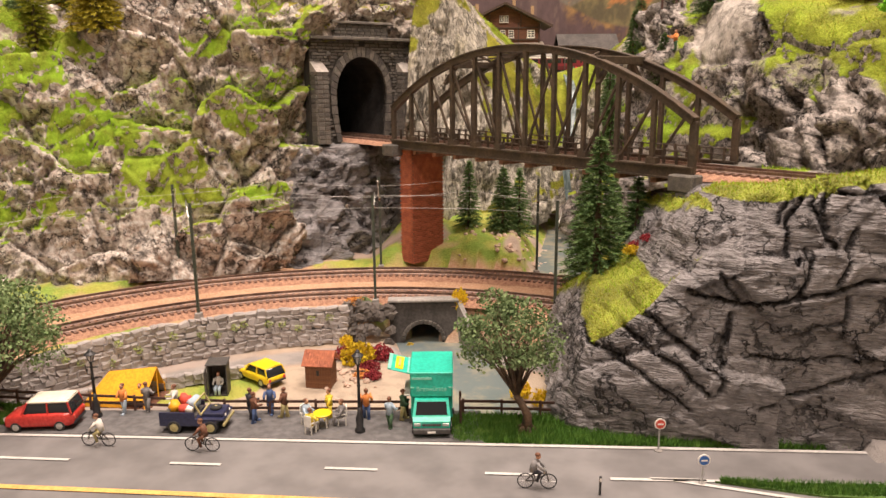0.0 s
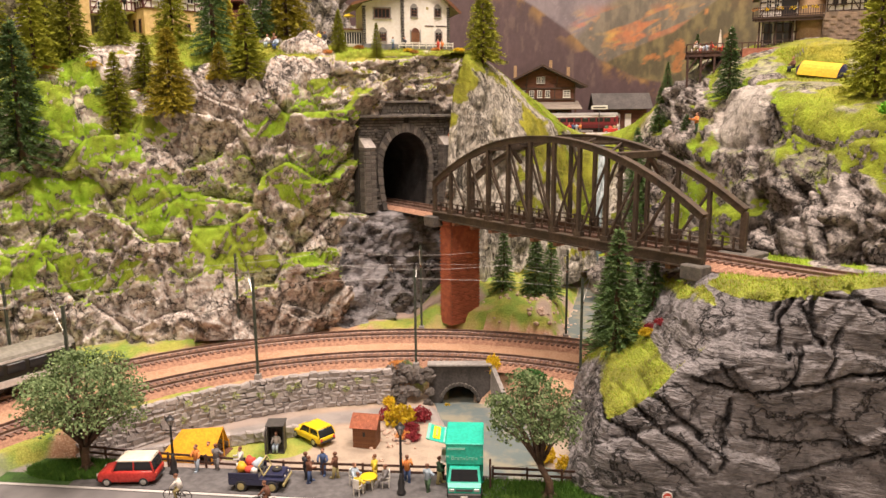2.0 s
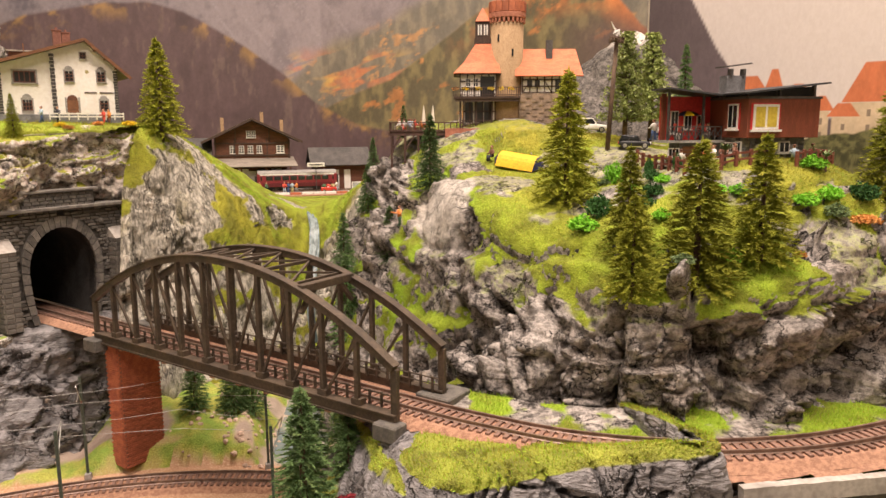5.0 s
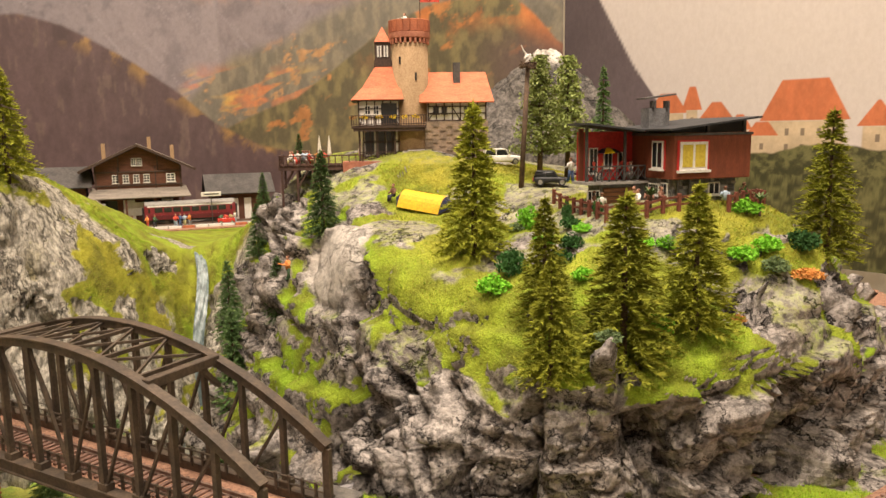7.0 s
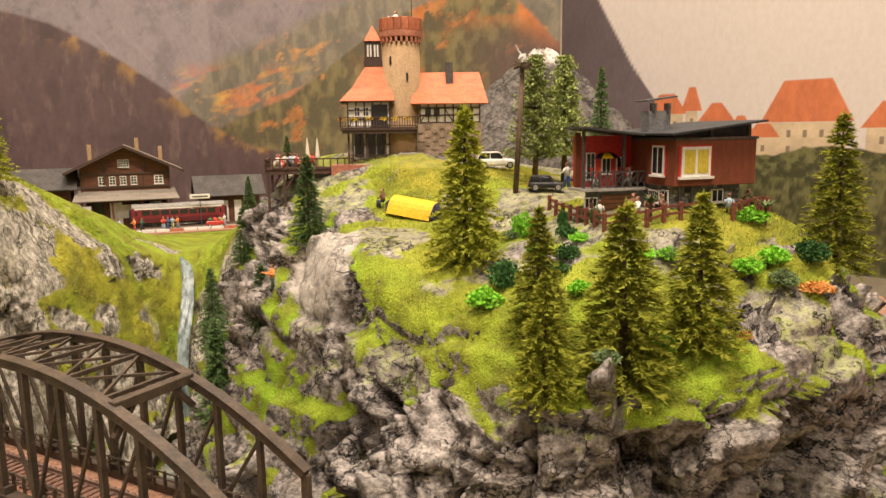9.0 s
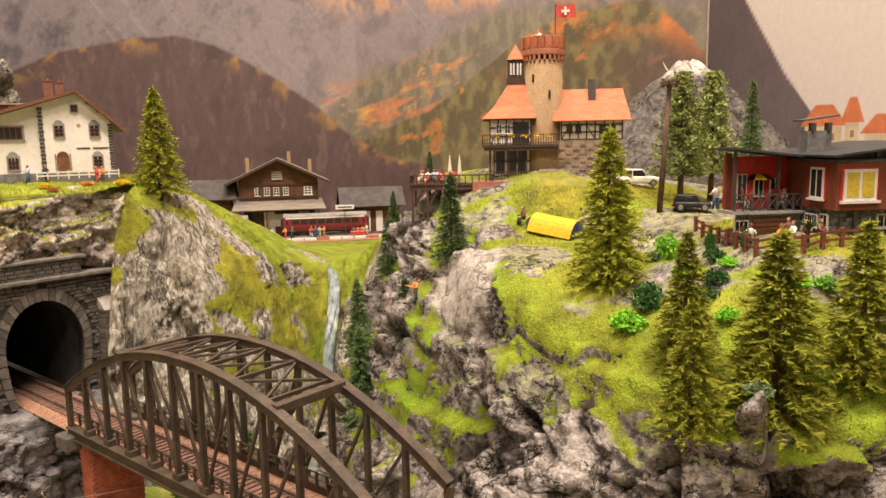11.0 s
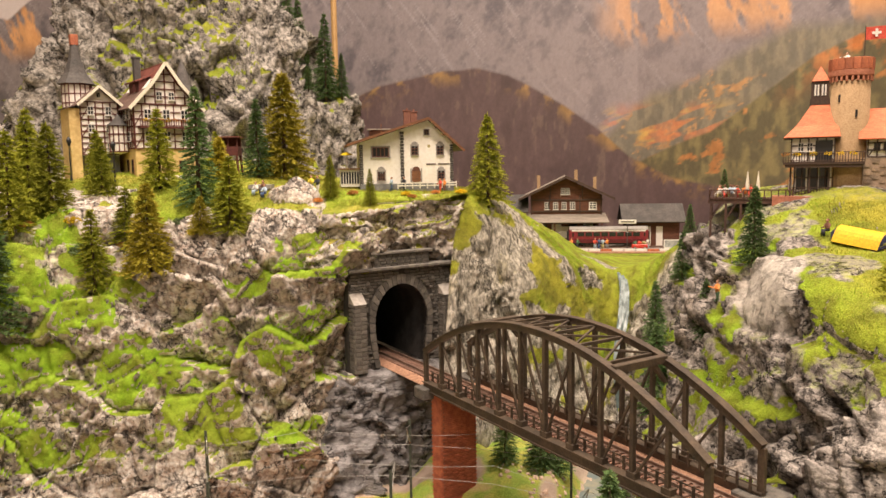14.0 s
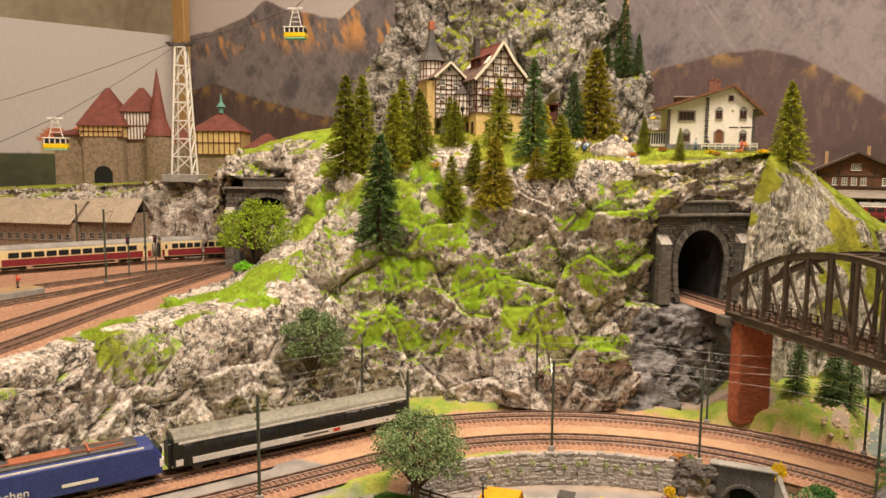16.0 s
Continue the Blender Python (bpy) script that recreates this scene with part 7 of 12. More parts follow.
def snack_truck():
    """Stall truck, nose towards -y."""
    top = thing("snack_truck", pose(-0.0078, 0.4165, ROAD_Z), "turquoise snack stall truck with a raised side flap", "truck")
    w = 0.0235
    cab = Geo()
    prof = [(0.0, 0.0035), (0.0, 0.0105), (0.003, 0.0125), (0.0085, 0.021), (0.0165, 0.0225), (0.0165, 0.0035)]
    cab.add([(-w / 2 * k, y, z) for (y, z), k in zip(prof, (0.94, 0.97, 1, 0.9, 0.9, 1))] + [(w / 2 * k, y, z) for (y, z), k in zip(prof, (0.94, 0.97, 1, 0.9, 0.9, 1))], [(0, 1, 2, 3, 4, 5), (11, 10, 9, 8, 7, 6)] + [(i, i + 6, (i + 1) % 6 + 6, (i + 1) % 6) for i in range(6)])
    part("cab", cab, TEAL, top)
    part("windscreen", Geo().add([(-w * 0.42, 0.0034, 0.0133), (w * 0.42, 0.0034, 0.0133), (w * 0.385, 0.0077, 0.0203), (-w * 0.385, 0.0077, 0.0203), (-w * 0.42, 0.0042, 0.013), (w * 0.42, 0.0042, 0.013), (w * 0.385, 0.0085, 0.02), (-w * 0.385, 0.0085, 0.02)], [(0, 1, 2, 3), (4, 7, 6, 5), (0, 4, 5, 1), (2, 6, 7, 3)]), GLASS_DARK, top)
    part("bumper", Geo().box((0, -0.0004, 0.0045), (w * 0.99, 0.0024, 0.0036), bevel=0.0006), GREY_DARK, top)
    part("number_plate", Geo().box((0, -0.0018, 0.0042), (0.005, 0.0004, 0.0012)), WHITE, top)
    part("grille", Geo().box((0, -0.0002, 0.0085), (w * 0.5, 0.0008, 0.0014)), GREY_DARK, top)
    for s in (-1, 1):
        part("headlight", Geo().box((s * w * 0.37, -0.0002, 0.0086), (0.0042, 0.001, 0.002), bevel=0.0003), CHROME, top)
        part("mirror", Geo().box((s * (w / 2 + 0.0016), 0.0065, 0.0145), (0.0014, 0.0008, 0.004), bevel=0.0003), BLACK, top)
        part("side_window", Geo().add([(s * w * 0.502, 0.006, 0.0135), (s * w * 0.502, 0.0145, 0.0135), (s * w * 0.462, 0.0145, 0.0205), (s * w * 0.462, 0.0092, 0.0205)], [(0, 1, 2, 3)]), GLASS_DARK, top)
        for y in (0.0075, 0.037):
            wheel(top, s * (w / 2 - 0.001), y, 0.0042, 0.0043, 0.003).matrix_basis = pose(s * (w / 2 - 0.001), y, 0.0042, 90, 0, 90)
    bw, b0, b1, h0, h1 = 0.0265, 0.0105, 0.047, 0.0205, 0.0375
    box = Geo().box((0, (b0 + b1) / 2 + 0.0035, 0.0135), (bw, b1 - b0 - 0.007, 0.018), bevel=0.0006)
    part("body", box, TEAL, top)
    up = Geo().box((0, (b0 + b1) / 2, (h0 + h1) / 2 + 0.0008), (bw, b1 - b0, h1 - h0 - 0.0016), bevel=0.0007)
    part("box_top", up, TEAL, top)
    part("roof", Geo().box((0, (b0 + b1) / 2, h1 + 0.0004), (bw + 0.0006, b1 - b0 + 0.0006, 0.0012), bevel=0.0005), TEAL, top)
    lettering("Bratwürste", 0.0042, TEAL_LIGHT, top, pose(0, b0 - 0.0003, 0.0275, 90, 0, 0))
    for x0, x1 in ((-0.0132, -0.0108), (0.0108, 0.0132)):
        part("stripe", Geo().box(((x0 + x1) / 2, b0 - 0.0002, 0.0285), (x1 - x0, 0.0004, 0.0008)), TEAL_LIGHT, top)
    part("sign_bar", Geo().box((-0.006, b0 - 0.0002, 0.0345), (0.0125, 0.0004, 0.0014)), TEAL_LIGHT, top)
    flap = thing_part("flap", Geo().box((-0.0075, 0, 0), (0.015, 0.026, 0.0009), bevel=0.0003), TEAL, top, pose(-bw / 2, 0.031, 0.0345, 0, 14, 0))
    part("stripe", Geo().box((-0.0138, 0, 0.0006), (0.0022, 0.026, 0.0004)), TEAL_LIGHT, flap)
    part("stripe", Geo().box((-0.0018, 0, 0.0006), (0.0012, 0.026, 0.0004)), TEAL_LIGHT, flap)
    part("sign", Geo().box((-0.0078, 0, 0.0007), (0.0052, 0.02, 0.0005)), YELLOW, flap)
    part("sign_bar", Geo().box((-0.0078, 0, 0.0011), (0.0014, 0.0125, 0.0003)), CLOTH["khaki"], flap)
    part("counter", Geo().box((-bw / 2 - 0.002, 0.031, 0.0195), (0.005, 0.024, 0.0009), bevel=0.0002), WHITE, top)
    part("serving_hatch", Geo().box((-bw / 2 - 0.0002, 0.031, 0.0265), (0.0006, 0.023, 0.014)), BLACK, top)


def thing_part(name, geo, mat, parent, m, label=""):
    ob = part(name, geo, mat, parent, label)
    ob.matrix_basis = m
    return ob


snack_truck()


def street_lamp(x, y, h):
    top = thing("street_lamp", pose(x, y, ROAD_Z), "black cast-iron street lamp with a glazed lantern", "street lamp", "street lamps")
    part("base", Geo().lathe([(0.0033, 0), (0.0033, 0.002), (0.0023, 0.003), (0.0026, 0.0085), (0.0015, 0.012), (0.0011, 0.0165)], 12), BLACK, top, smooth=True)
    part("post", Geo().lathe([(0.0011, 0.016), (0.0009, h * 0.55), (0.0014, h * 0.56), (0.0009, h * 0.58), (0.0008, h * 0.8), (0.0013, h * 0.81), (0.0006, h * 0.83)], 10), BLACK, top, smooth=True)
    part("ladder_rest", Geo().tube([(-0.0042, 0, h * 0.74), (0.0042, 0, h * 0.74)], 0.0004, 6), BLACK, top)
    lan = part("lantern", Geo().lathe([(0.0012, h * 0.83), (0.0029, h * 0.925), (0.0001, h * 0.93)], 6), solid("lantern_glass", (0.45, 0.42, 0.38), 0.2), top)
    fr = Geo()
    for k in range(6):
        a = math.pi * k / 3
        fr.beam((0.0013 * math.cos(a), 0.0013 * math.sin(a), h * 0.83), (0.003 * math.cos(a), 0.003 * math.sin(a), h * 0.928), 0.0004, 0.0004)
    part("lantern_frame", fr, BLACK, lan)
    part("lantern_cap", Geo().lathe([(0.0037, h * 0.925), (0.0037, h * 0.932), (0.0015, h * 0.965), (0.0016, h * 0.975), (0.0004, h)], 10), BLACK, lan)


street_lamp(-0.0529, 0.4255, 0.0545)
street_lamp(-0.229, 0.4495, 0.047)


def rail_fence(points, label, mat, z=None, h=0.012, gap=0.03, rails=(0.45, 0.85), post=0.0016):
    top = thing("fence", Matrix(), label, "fence")
    for (x0, y0), (x1, y1) in zip(points[:-1], points[1:]):
        n = max(1, round(math.dist((x0, y0), (x1, y1)) / gap))
        for i in range(n + 1):
            if i == n and (x1, y1) != points[-1]:
                continue
            f = i / n
            x, y = x0 + (x1 - x0) * f, y0 + (y1 - y0) * f
            zz = z if z is not None else ground_at(x, y)
            part("post", Geo().box((x, y, zz + h / 2 - 0.001), (post, post, h + 0.002), bevel=0.0003), mat, top)
        for i in range(n):
            a, b = i / n, (i + 1) / n
            xa, ya, xb, yb = x0 + (x1 - x0) * a, y0 + (y1 - y0) * a, x0 + (x1 - x0) * b, y0 + (y1 - y0) * b
            za, zb = (z, z) if z is not None else (ground_at(xa, ya), ground_at(xb, yb))
            for r in rails:
                part("rail", Geo().beam((xa, ya, za + h * r), (xb, yb, zb + h * r + 0.0003), 0.0008, 0.0017), mat, top)
    return top


rail_fence([(-0.315, 0.474), (-0.27, 0.466), (-0.145, 0.4515), (-0.024, 0.448)], "dark brown wooden rail fence along the lay-by", DARK_WOOD, z=ROAD_Z - 0.001)
rail_fence([(0.0125, 0.449), (0.088, 0.444)], "dark brown wooden rail fence beside the stream", DARK_WOOD, z=ROAD_Z - 0.001)
gate = thing("wooden_gate", pose(0.0105, 0.4335, ROAD_Z), "dark wooden frame standing beside the stall truck", "gate")
for y in (0, 0.014):
    part("post", Geo().box((0, y, 0.0085), (0.0016, 0.0016, 0.017), bevel=0.0003), DARK_WOOD, gate)
for z in (0.005, 0.009, 0.013):
    part("rail", Geo().box((0, 0.007, z), (0.001, 0.014, 0.0016)), DARK_WOOD, gate)


def garden_table(x, y):
    top = thing("round_table", pose(x, y, ROAD_Z), "round white garden table with a yellow cloth top", "table")
    part("tabletop", Geo().lathe([(0.0058, 0.0083), (0.0061, 0.0087), (0.0061, 0.0092), (0.0057, 0.0095), (0.0002, 0.0095)], 20), YELLOW, top)
    for k in range(4):
        a = radians(45 + 90 * k)
        part("leg", Geo().tube([(0.0042 * math.cos(a), 0.0042 * math.sin(a), 0), (0.0036 * math.cos(a), 0.0036 * math.sin(a), 0.0085)], 0.0005, 6), WHITE, top)


def garden_chair():
    top = thing("garden_chair", Matrix(), "white plastic garden chair with a high back", "chair", "chairs round the garden table")
    part("seat", Geo().box((0, 0, 0.0052), (0.0054, 0.0052, 0.0007), bevel=0.0002), WHITE, top)
    part("backrest", Geo().box((-0.003, 0, 0.0092), (0.0007, 0.0052, 0.0072), bevel=0.0002), WHITE, top)
    for s in (-1, 1):
        part("armrest", Geo().box((-0.0004, s * 0.0027, 0.0078), (0.005, 0.0007, 0.0006)), WHITE, top)
        for x in (-0.0024, 0.0024):
            part("leg", Geo().box((x, s * 0.0023, 0.0026), (0.0007, 0.0007, 0.0052)), WHITE, top)
    return top


garden_table(-0.0775, 0.433)
chair0 = garden_chair()
seats = ((-0.0885, 0.437, -20), (-0.0835, 0.4235, 65), (-0.0655, 0.4355, 190))
chair0.matrix_world = pose(seats[0][0], seats[0][1], ROAD_Z, 0, 0, seats[0][2])
for x, y, a in seats[1:]:
    copy_thing(chair0, pose(x, y, ROAD_Z, 0, 0, a))
for (x, y, a), (u, l) in zip(seats, (("pale", "pale"), ("yellow", "white"), ("grey", "grey"))):
    figurine(x, y, ROAD_Z + 0.0002, a, u, l, "seated painted figure in %s on a garden chair" % u, sit=True)
for x, y, a, u, l, arm, lab in ((-0.0745, 0.4435, 200, "yellow", "yellow", 0.1, "standing figure in a yellow dress near the table"), (-0.1225, 0.4395, 30, "brown", "blue", 0.5, "standing figure in brown top and blue trousers"), (-0.1265, 0.446, 60, "dark", "dark", 0.5, "standing figure in dark clothes by the fence"), (-0.1045, 0.4465, 160, "brown", "khaki", 0.3, "bending figure in brown top and pale trousers"), (-0.115, 0.452, 270, "blue", "blue", 0.2, "figure in blue beside the rail fence"), (-0.0505, 0.4435, 100, "orange", "blue", 0.9, "figure in blue dungarees near the lamp"), (-0.0345, 0.4305, 60, "pale", "green", 0.4, "figure in pale blue shirt with a stick"), (-0.0265, 0.442, 0, "green", "khaki", 0.4, "figure in green top at the stall truck"), (-0.213, 0.4545, 250, "orange", "pale", 0.2, "figure in orange top beside the lamp"), (-0.1985, 0.457, 80, "grey", "grey", 0.4, "figure in a grey coat at the tent"), (-0.178, 0.4525, 200, "white", "blue", 0.6, "crouching figure in blue trousers")):
    figurine(x, y, ROAD_Z, a, u, l, lab, arm=arm)
figurine(-0.224, 0.506, LOW_Z, 270, "red", "dark", "seated figure in red inside the orange tent", sit=True)


def bicycle(x, y, heading, upper, lower, lab):
    top = thing("bicycle", pose(x, y, ROAD_Z + 0.0006, 0, 0, heading), "thin grey model bicycle on the road", "bicycle", "bicycles")
    for cx in (-0.0062, 0.0062):
        pts = [(cx + 0.0042 * math.cos(a), 0, 0.0042 + 0.0042 * math.sin(a)) for a in np.linspace(0, 2 * math.pi, 21)]
        w = part("wheel", Geo().tube(pts, 0.00035, 5, caps=False), RUBBER, top)
        sp = Geo()
        for k in range(5):
            a = math.pi * k / 5
            sp.tube([(cx - 0.0041 * math.cos(a), 0, 0.0042 - 0.0041 * math.sin(a)), (cx + 0.0041 * math.cos(a), 0, 0.0042 + 0.0041 * math.sin(a))], 0.0001, 4)
        part("spokes", sp, CHROME, w)
    fr = Geo()
    for a, b in (((-0.0062, 0, 0.0042), (-0.002, 0, 0.0085)), ((-0.002, 0, 0.0092), (-0.0008, 0, 0.0042)), ((-0.0008, 0, 0.0042), (0.0045, 0, 0.0085)), ((-0.002, 0, 0.0085), (0.0045, 0, 0.0088)), ((0.0045, 0, 0.0105), (0.0062, 0, 0.0042)), ((-0.0062, 0, 0.0042), (-0.0008, 0, 0.0042))):
        fr.tube([a, b], 0.0004, 5)
    part("frame", fr, GREY_DARK, top)
    part("handlebar", Geo().tube([(0.0036, -0.0028, 0.0108), (0.0045, 0, 0.0106), (0.0036, 0.0028, 0.0108)], 0.0004, 5), CHROME, top)
    part("saddle", Geo().box((-0.0023, 0, 0.0097), (0.003, 0.0014, 0.0007), bevel=0.0002), BLACK, top)
    legs, body, head, cap = Geo(), Geo(), Geo(), Geo()
    for s in (-1, 1):
        legs.tube([(-0.002, s * 0.0011, 0.0102), (0.0016, s * 0.0014, 0.0088 - s * 0.0008), (0.0001, s * 0.0014, 0.0042 - s * 0.0012)], [0.0013, 0.0011, 0.0008], 6)
        body.tube([(-0.0002, s * 0.0022, 0.0158), (0.0018, s * 0.003, 0.0132), (0.0038, s * 0.0026, 0.0112)], [0.001, 0.0008, 0.0006], 6)
    body.tube([(-0.0023, 0, 0.0098), (-0.0018, 0, 0.0132), (-0.0004, 0, 0.0163)], [0.002, 0.0021, 0.0022], 8)
    head.blob((0.0004, 0, 0.0188), (0.0015, 0.0013, 0.0018), rough=0.05)
    cap.blob((0.0001, 0, 0.0197), (0.0016, 0.0014, 0.0011), rough=0.1)
    rider = new("figurine", multi("figurine", [(legs, CLOTH[lower]), (body, CLOTH[upper]), (head, SKIN), (cap, CLOTH["brown"])]))
    rider.matrix_world = pose(x, y, ROAD_Z + 0.0006, 0, 0, heading)
    tagged(rider, lab, "figurine", "painted miniature figures")


bicycle(-0.209, 0.4085, 176, "white", "khaki", "cyclist figure in white blouse on a bicycle")
bicycle(-0.144, 0.401, 176, "brown", "brown", "cyclist figure in brown coat on a bicycle")
bicycle(0.0495, 0.357, -4, "grey", "dark", "cyclist figure in grey jacket on a bicycle")


def road_sign(x, y, h, face, rim, label):
    top = thing("road_sign", pose(x, y, ROAD_Z), label, "road sign")
    part("post", Geo().tube([(0, 0, 0), (0, 0, h)], 0.00055, 7), CHROME, top)
    part("foot", Geo().lathe([(0.0026, 0), (0.0026, 0.0005), (0.0008, 0.001)], 10), CONCRETE, top)
    plate = part("plate", Geo().lathe([(0.0034, 0), (0.0035, 0.0003), (0.0034, 0.0006)], 18, pose(0, -0.0006, h - 0.003, 90, 0, 0)), rim, top)
    part("face", Geo().lathe([(0.0027, 0), (0.0027, 0.0001)], 18, pose(0, -0.00125, h - 0.003, 90, 0, 0)), face, plate)
    part("symbol", Geo().box((0, -0.0014, h - 0.003), (0.0034, 0.0002, 0.0009)), WHITE, plate)
    return top


road_sign(0.1265, 0.398, 0.0205, CLOTH["red"], WHITE, "red round traffic sign on a thin grey post")
road_sign(0.1395, 0.361, 0.0175, solid("sign_blue", (0.03, 0.12, 0.4), 0.4), WHITE, "blue round traffic sign on the traffic island")
mk = thing("marker_post", pose(0.082, 0.3505, ROAD_Z), "small dark roadside marker post", "post")
part("post", Geo().box((0, 0, 0.0055), (0.0013, 0.0009, 0.011), bevel=0.0003), BLACK, mk)
part("reflector", Geo().box((0, -0.0006, 0.009), (0.0009, 0.0003, 0.0018)), WHITE, mk)


# ---- riverside ----
def ridge_tent():
    top = thing("ridge_tent", pose(-0.238, 0.5165, LOW_Z, 0, 0, -6), "orange-yellow ridge tent with an open porch", "tent")
    L, W, H = 0.05, 0.032, 0.027
    t = 0.0007
    for s in (-1, 1):
        g = Geo().add([(-L / 2, s * W / 2, 0.004), (L / 2 - 0.004, s * W / 2, 0.007), (L / 2, 0, H), (-L / 2 + 0.012, 0, H * 0.82), (-L / 2, s * (W / 2 - t), 0.004), (L / 2 - 0.004, s * (W / 2 - t), 0.007), (L / 2, 0, H - t), (-L / 2 + 0.012, 0, H * 0.82 - t)], [(0, 1, 2, 3), (4, 7, 6, 5), (0, 4, 5, 1), (1, 5, 6, 2), (0, 3, 7, 4)])
        part("roof_panel", g, ORANGE, top)
        part("side_wall", Geo().add([(-L / 2, s * W / 2, 0), (L / 2 - 0.018, s * W / 2, 0), (L / 2 - 0.018, s * W / 2, 0.0065), (-L / 2, s * W / 2, 0.0042), (-L / 2, s * (W / 2 - t), 0), (L / 2 - 0.018, s * (W / 2 - t), 0), (L / 2 - 0.018, s * (W / 2 - t), 0.0065), (-L / 2, s * (W / 2 - t), 0.0042)], [(0, 1, 2, 3), (4, 7, 6, 5), (1, 5, 6, 2), (0, 4, 5, 1), (3, 2, 6, 7)]), ORANGE, top)
        part("porch_pole", Geo().tube([(L / 2 - 0.004, s * W / 2, 0), (L / 2 - 0.004, s * W / 2, 0.008)], 0.0005, 6), ORANGE, top)
    part("back_wall", Geo().add([(-L / 2, -W / 2, 0), (-L / 2, W / 2, 0), (-L / 2, W / 2, 0.004), (-L / 2 + 0.012, 0, H * 0.82), (-L / 2, -W / 2, 0.004)], [(0, 1, 2, 3, 4)]), ORANGE, top)
    part("groundsheet", Geo().box((0, 0, 0.0003), (L, W, 0.0006)), CLOTH["brown"], top)
    part("front_pole", Geo().tube([(L / 2 - 0.001, 0, 0), (L / 2 - 0.001, 0, H)], 0.0005, 6), ORANGE, top)


ridge_tent()


def plank_hut():
    top = thing("plank_hut", pose(-0.0965, 0.5425, LOW_Z, 0, 0, -8), "small brown plank hut with a red tiled roof", "hut")
    w, d, h = 0.0195, 0.0165, 0.0185
    part("core", Geo().box((0, 0, h / 2), (w - 0.0012, d - 0.0012, h)), DARK_WOOD, top)
    for side in range(4):
        ww = w if side % 2 == 0 else d
        off = d / 2 if side % 2 == 0 else w / 2
        for i in range(9):
            u = -ww / 2 + (i + 0.5) * ww / 9
            if side == 0 and i in (4,):
                for z0, z1 in ((0, 0.0105), (0.0145, h)):
                    ob = part("plank", Geo().box((0, 0, (z0 + z1) / 2), (ww / 9 - 0.0002, 0.0009, z1 - z0)), BROWN_WOOD, top)
                    ob.matrix_basis = pose(0, 0, 0, 0, 0, 90 * side) @ pose(u, -off, 0)
                continue
            ob = part("plank", Geo().box((0, 0, h / 2), (ww / 9 - 0.0002, 0.0009 + 0.0002 * (i % 2), h)), BROWN_WOOD, top)
            ob.matrix_basis = pose(0, 0, 0, 0, 0, 90 * side) @ pose(u, -off, 0)
    part("window", Geo().box((0, -d / 2 - 0.0001, 0.0125), (0.0022, 0.0009, 0.0042)), BLACK, top)
    part("gable", Geo().prism([(-d / 2, h), (d / 2, h), (0, h + 0.0075)], -w / 2, w / 2, pose(0, 0, 0, 0, 0, 90)), BROWN_WOOD, top)
    for s in (-1, 1):
        sl = part("roof_slope", Geo().box((0, 0, 0), (w + 0.005, 0.0135, 0.0008)), TILE_RED, top)
        sl.matrix_basis = pose(0, s * 0.0053, h + 0.0042, -s * 41, 0, 0)
        for r in range(6):
            for c in range(12):
                tile = Geo().box((-(w + 0.005) / 2 + (c + 0.5) * (w + 0.005) / 12, (-0.0135 / 2 + (r + 0.5) * 0.0135 / 6), 0.0009), ((w + 0.005) / 12 - 0.0002, 0.0027, 0.0006))
                part("roof_tile", tile, TILE_RED, sl)


plank_hut()
wc = thing("portable_toilet", pose(-0.172, 0.527, LOW_Z, 0, 0, 6), "dark grey toilet cabin with its door open", "cabin")
for s in (-1, 1):
    part("side_wall", Geo().box((s * 0.0068, 0, 0.0125), (0.0008, 0.0135, 0.025), bevel=0.0002), GREY_DARK, wc)
part("back_wall", Geo().box((0, 0.0065, 0.0125), (0.0136, 0.0008, 0.025)), GREY_DARK, wc)
part("roof", Geo().box((0, -0.0005, 0.0258), (0.016, 0.0165, 0.0014), bevel=0.0004), GREY_DARK, wc)
part("floor_plate", Geo().box((0, 0, 0.0005), (0.0136, 0.0135, 0.001)), GREY_DARK, wc)
part("seat_box", Geo().box((0, 0.003, 0.0035), (0.0125, 0.006, 0.006), bevel=0.0004), GREY_DARK, wc)
part("door", Geo().box((0, 0, 0.0125), (0.0115, 0.0008, 0.0235), bevel=0.0002), GREY_DARK, wc).matrix_basis = pose(-0.0072, -0.0125, 0, 0, 0, 95)
figurine(-0.172, 0.5255, LOW_Z + 0.001, 270, "white", "pale", "seated figure in white inside the cabin", sit=True)


def leaf_lump(geo, c, r, count, size, rng, flat=1.0):
    """Loose small leaves about a centre."""
    for _ in range(count):
        d = Vector((rng.gauss(0, 1), rng.gauss(0, 1), rng.gauss(0, 1))).normalized()
        p = Vector(c) + Vector((d.x * r[0], d.y * r[1], d.z * r[2])) * rng.uniform(0.55, 1.08)
        u = d.cross(Vector((rng.uniform(-1, 1), rng.uniform(-1, 1), rng.uniform(-1, 1)))).normalized()
        w = (d + u.cross(d) * rng.uniform(-0.8, 0.8)).normalized()
        s = size * rng.uniform(0.6, 1.3)
        geo.add([p - u * s * 0.5, p + w * s * 0.45, p + u * s * 0.5, p - w * s * 0.35], [(0, 1, 2, 3)])


